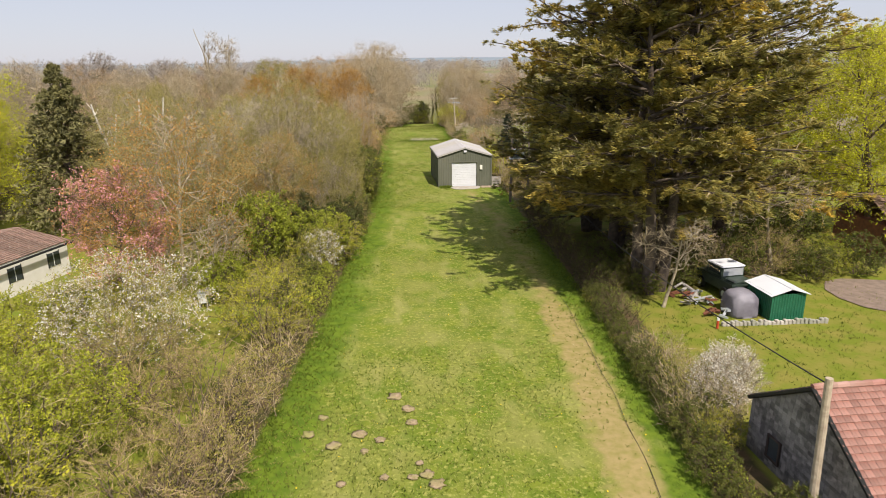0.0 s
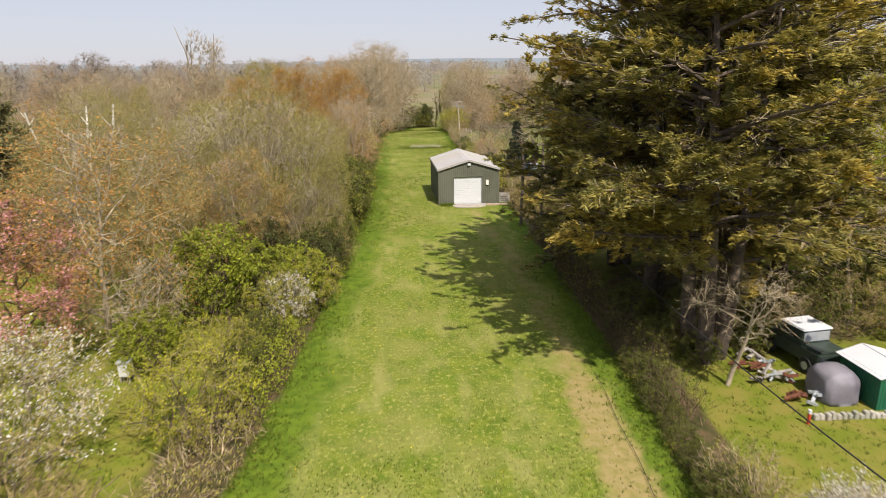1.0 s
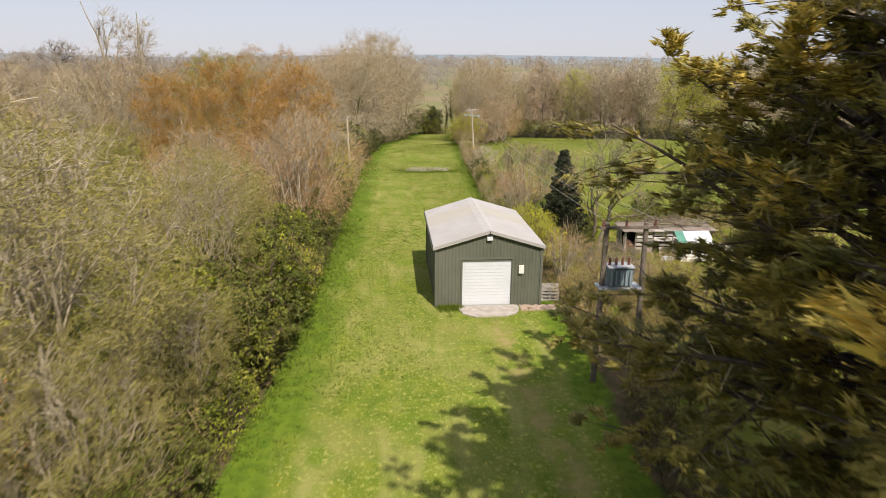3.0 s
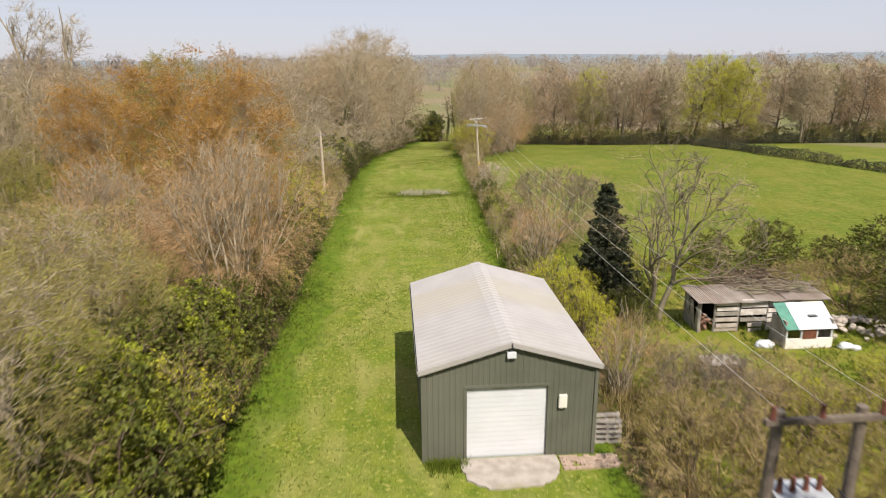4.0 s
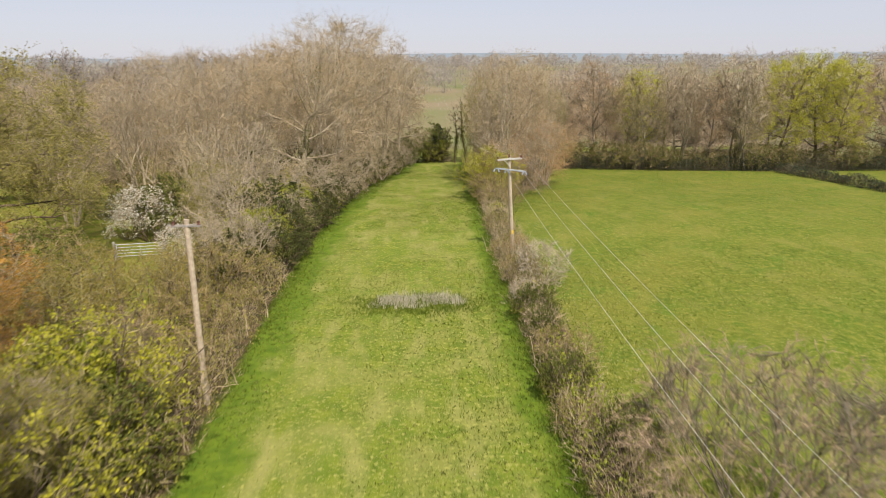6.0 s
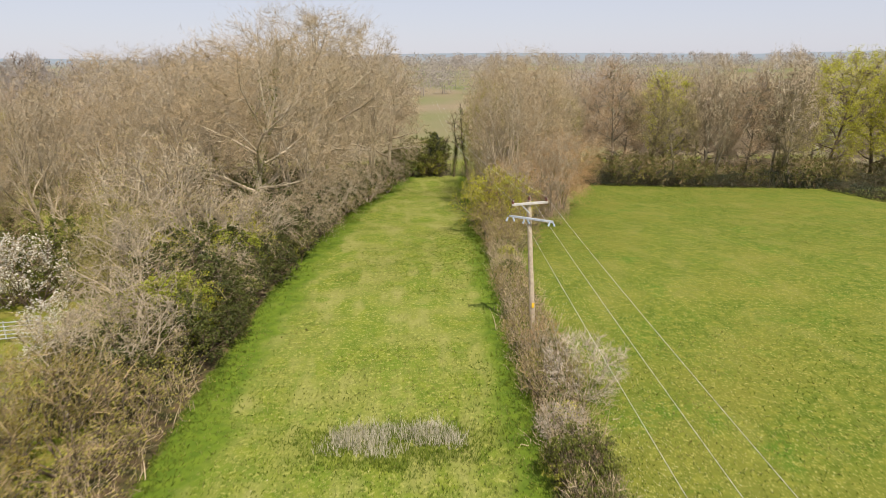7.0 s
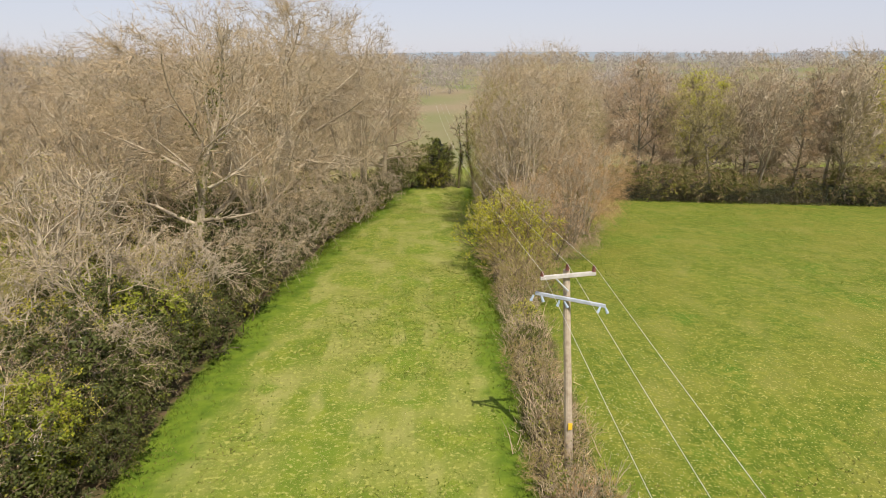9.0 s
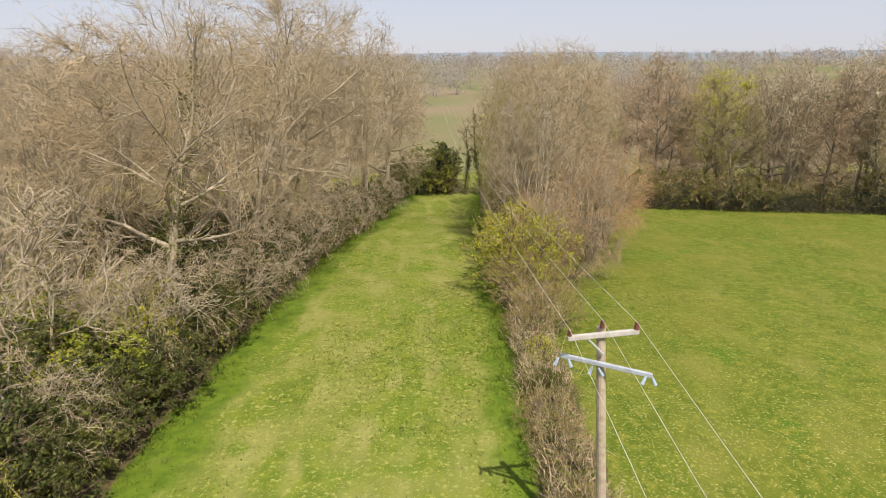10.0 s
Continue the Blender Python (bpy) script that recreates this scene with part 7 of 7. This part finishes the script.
hedge("hedge", "dense dark green hedge under tall trees", edge(lane_left, -2.0, 130, 170), 2.6, 2.0, 65, TWIG_DARK, LEAF_IVY, leaves_per_m=380, leaf_size=0.13, ragged=1.1)
hedge("hedge", "shaded hedge at the far end of the strip", edge(lane_left, -1.8, 170, 206), 2.8, 2.4, 66, TWIG_TAN, LEAF_DARK, leaves_per_m=200, leaf_size=0.14)
hedge("hedge", "shaggy brown hedge between strip and garden", edge(lane_right, 1.5, 21, 32), 2.3, 1.6, 67, TWIG_TAN, LEAF_OLIVE, leaves_per_m=420, leaf_size=0.09, twigs_per_m=320)
hedge("hedge", "low mossy hedge beside the cottage", edge(lane_right, 0.9, 13, 21), 1.5, 0.9, 76, TWIG_DARK, LEAF_GREEN, leaves_per_m=360, leaf_size=0.09, twigs_per_m=200)
# dark twig colour here also holds the shade cast by the cypresses
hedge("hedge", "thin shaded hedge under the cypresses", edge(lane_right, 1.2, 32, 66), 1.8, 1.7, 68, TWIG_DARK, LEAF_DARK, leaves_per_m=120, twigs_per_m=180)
hedge("hedge", "rough hedge of brown and yellow-green scrub", edge(lane_right, 1.2, 88, 118), 2.4, 2.0, 69, TWIG_TAN, LEAF_GREEN, leaves_per_m=260, twigs_per_m=180)
hedge("hedge", "low brown field hedge with bare upright stems", edge(lane_right, 1.1, 118, 150), 2.0, 1.7, 70, TWIG_TAN, LEAF_DARK, leaves_per_m=170, twigs_per_m=250, ragged=1.0)
hedge("hedge", "overgrown field hedge rising to trees", edge(lane_right, 1.6, 150, 206), 2.6, 2.4, 71, TWIG_TAN, LEAF_OLIVE, leaves_per_m=90, twigs_per_m=200)
hedge("hedge", "dark hedge along the foot of the wood", [(20, 199), (33, 195), (60, 186.5), (90, 183), (120, 178)], 3.4, 2.3, 72, TWIG_DARK, LEAF_FIR, leaves_per_m=650, leaf_size=0.17, twigs_per_m=60, twig_w=0.04)
hedge("hedge", "low clipped dark field hedge", [(61.5, 184), (59, 165), (57.5, 150), (60, 138), (64, 128)], 1.8, 1.3, 73, TWIG_DARK, LEAF_FIR, leaves_per_m=200, leaf_size=0.2, twigs_per_m=60, twig_w=0.04)
hedge("hedge", "scrubby garden hedge at the near edge of the field", [(13, 97), (22, 95.5), (34, 93), (50, 92)], 1.6, 1.1, 74, TWIG_DARK, LEAF_DARK, leaves_per_m=160, leaf_size=0.16, twigs_per_m=90)
hedge("hedge", "brushwood closing the end of the strip", [(7, 208.5), (11, 208), (15.5, 207)], 2.0, 3.4, 75, TWIG_TAN, LEAF_OLIVE, leaves_per_m=90, twigs_per_m=260)

# ---- grass ----
GRASS = mat("grass_blades", (0.17, 0.203, 0.026), (0.105, 0.15, 0.017), third=(0.245, 0.24, 0.065), scale=1.2, island=0.35, rough=0.8, trans=0.4)
GRASS_LUSH = mat("lush_grass", (0.16, 0.21, 0.022), (0.12, 0.17, 0.018), scale=1.0, island=0.3, rough=0.8, trans=0.4)
rng = np.random.default_rng(5)
n = 75000
Y = 14 + 192 * rng.uniform(0, 1, n) ** 1.15
X = lane_left(Y) + (lane_right(Y) - lane_left(Y)) * rng.uniform(0, 1, n)
ok = ~((X > 0.5) & (X < 7.3) & (Y > 75) & (Y < 85.2))
ok &= ~((np.abs(X - np.interp(Y, [0, 18, 30, 45, 60, 74], [0.4, 1.4, 3.0, 3.9, 4.4, 4.0])) < 1.1) & (Y < 73) & (rng.random(n) < 0.8))
grass("lane_grass", X[ok], Y[ok], rng.uniform(0.05, 0.12, ok.sum()), GRASS, "short sunlit grass with clover and dry tufts", 2, 0.05, 1.1)
STRAW_TIPS = mat("straw_tips", (0.33, 0.325, 0.12), (0.24, 0.255, 0.065), scale=0.6, island=0.3, rough=0.9, trans=0.3)
n = 24000
Y = 14 + 190 * rng.uniform(0, 1, n) ** 1.1
X = lane_left(Y) + (lane_right(Y) - lane_left(Y)) * rng.uniform(0.04, 0.96, n)
ok = ~((X > 0.5) & (X < 7.3) & (Y > 74) & (Y < 85.2)) & np.array([noise.noise((a * 0.22, b * 0.16, 11.0)) + 0.6 * noise.noise((a * 0.8, b * 0.8, 4.0)) > -0.12 for a, b in zip(X, Y)])
grass("seed_heads", X[ok], Y[ok], rng.uniform(0.07, 0.17, ok.sum()), STRAW_TIPS, "pale straw-coloured tips standing in the grass", 2, 0.022, 0.45, 12)
n = 22000
Y = rng.uniform(14, 206, n)
left = rng.random(n) < 0.5
e = rng.exponential(0.55, n)
X = np.where(left, lane_left(Y) + e - 0.4, lane_right(Y) - e + 0.3)
ok = ~((X > 0.5) & (X < 7.3) & (Y > 75) & (Y < 85.2))
grass("long_grass", X[ok], Y[ok], rng.uniform(0.1, 0.28, ok.sum()), GRASS_LUSH, "long lush grass along the strip's edges", 3, 0.04, 0.9, 2)
n = 2600
a, r = rng.uniform(0, 6.28, n), np.sqrt(rng.uniform(0, 1, n)) * rng.choice([0.8, 1.0, 1.3], n)
r = r * np.array([1 + 0.5 * noise.noise((math.cos(t) * 1.9, math.sin(t) * 1.9, 7.0)) for t in a])
grass("rush_patch", 3.2 + np.cos(a) * r * 3.7, 124.3 + np.sin(a) * r * 1.7, rng.uniform(0.08, 0.26, n), GRASS_LUSH, "dark green rush round a wet hollow", 3, 0.03, 0.5, 3)
DEAD = mat("dead_reed", (0.58, 0.54, 0.41), (0.42, 0.385, 0.27), scale=1.0, island=0.25, rough=0.9, trans=0.25)
reed_x, reed_y = [], []
for cx, cy, rx, ry, k in ((1.9, 124.9, 1.15, 0.85, 430), (3.2, 125.1, 0.5, 0.6, 60), (4.6, 124.9, 1.1, 0.8, 350), (2.7, 123.9, 1.1, 0.45, 90), (5.6, 124.3, 0.6, 0.5, 70), (0.9, 124.2, 0.7, 0.5, 40)):
    a, r = rng.uniform(0, 6.28, k), rng.uniform(0, 1, k) ** 0.6
    reed_x.append(cx + np.cos(a) * r * rx)
    reed_y.append(cy + np.sin(a) * r * ry)
reed_x, reed_y = np.concatenate(reed_x), np.concatenate(reed_y)
grass("dead_reeds", reed_x, reed_y, rng.uniform(0.12, 0.75, len(reed_x)) * rng.uniform(0.6, 1.0, len(reed_x)), DEAD, "pale dead reeds standing in the wet hollow", 3, 0.022, 0.32, 4)
n = 34000
Y = 98 + 95 * rng.uniform(0, 1, n) ** 1.5
X = lane_right(Y) + 2.5 + 40 * rng.uniform(0, 1, n) ** 1.6
grass("field_grass", X, Y, rng.uniform(0.05, 0.12, n), GRASS, "grazed green pasture grass", 2, 0.05, 0.6, 6)
n = 26000
Y = rng.uniform(18, 97, n)
X = np.where(rng.random(n) < 0.5, lane_right(Y) + 2.3 + rng.uniform(0, 16, n), lane_left(Y) - 2.5 - rng.uniform(0, 16, n))
grass("rough_grass", X, Y, rng.uniform(0.06, 0.22, n), GRASS, "rough garden grass", 3, 0.035, 0.5, 7)

GRASS_STRAW = mat("straw_grass", (0.40, 0.31, 0.13), (0.26, 0.21, 0.08), scale=1.0, island=0.35, rough=0.9, trans=0.25)
n = 6500
X, Y = rng.uniform(8.6, 17, n), rng.uniform(64, 80, n)
keep = np.array([noise.noise((a * 0.3, b * 0.3, 9.0)) > -0.15 for a, b in zip(X, Y)])
grass("straw_grass", X[keep], Y[keep], rng.uniform(0.3, 1.0, keep.sum()), GRASS_STRAW, "tall dead tawny grass beside the shed", 3, 0.03, 0.35, 8)
n = 7000
X, Y = rng.uniform(8.6, 27, n), rng.uniform(76, 96, n)
keep = np.array([noise.noise((a * 0.35, b * 0.35, 2.0)) > 0.0 for a, b in zip(X, Y)])
grass("weeds", X[keep], Y[keep], rng.uniform(0.12, 0.4, keep.sum()), GRASS_LUSH, "rank green weeds round the old barn", 4, 0.05, 0.6, 9)

n = 420
X, Y = 0.9 + rng.beta(1.2, 1.8, n) * 1.5, 75.3 - rng.exponential(0.18, n)
grass("grass_tuft", X, Y, rng.uniform(0.15, 0.4, n), GRASS_LUSH, "long green grass against the shed wall", 4, 0.03, 0.5, 10)

# -- small flowers in the grass --
DAISY = mat("daisies", (0.52, 0.50, 0.30), (0.42, 0.41, 0.2), rough=0.9)
DANDELION = mat("dandelions", (0.72, 0.52, 0.03), (0.6, 0.42, 0.02), rough=0.9)


def flowers(name, label, X, Y, size, material, seed):
    r_ = np.random.default_rng(seed)
    so = Soup()
    C = np.stack([X, Y, ground_z(X, Y) + r_.uniform(0.06, 0.13, len(X))], 1)
    leaves(so, C, size, r_, flat=0.7, aspect=0.9)
    return tagged(new(name, so.mesh(name, material)), label, "flowers", kind="stuff")


n = 900
Y = 14 + 190 * rng.uniform(0, 1, n) ** 1.3
X = lane_left(Y) + (lane_right(Y) - lane_left(Y)) * rng.uniform(0.03, 0.97, n)
keep = np.array([noise.noise((a * 0.25, b * 0.25, 3.0)) + 0.5 * noise.noise((a * 0.9, b * 0.9, 5.0)) > 0.0 for a, b in zip(X, Y)]) & ~((X > 0.5) & (X < 7.3) & (Y > 74) & (Y < 85.2))
flowers("daisies", "scattered pale daisies and dry tips in the grass", X[keep], Y[keep], 0.045, DAISY, 81)
n = 220
Y = rng.uniform(16, 60, n)
X = lane_left(Y) + (lane_right(Y) - lane_left(Y)) * rng.uniform(0.1, 0.95, n)
flowers("dandelions", "yellow dandelions in the grass", X, Y, 0.06, DANDELION, 82)
n = 3200
Y = 112 + 32 * rng.uniform(0, 1, n)
X = lane_right(Y) + 2.6 + rng.exponential(2.6, n)
flowers("daisies", "white flowers along the field edge under the wires", X, Y, 0.04, DAISY, 83)
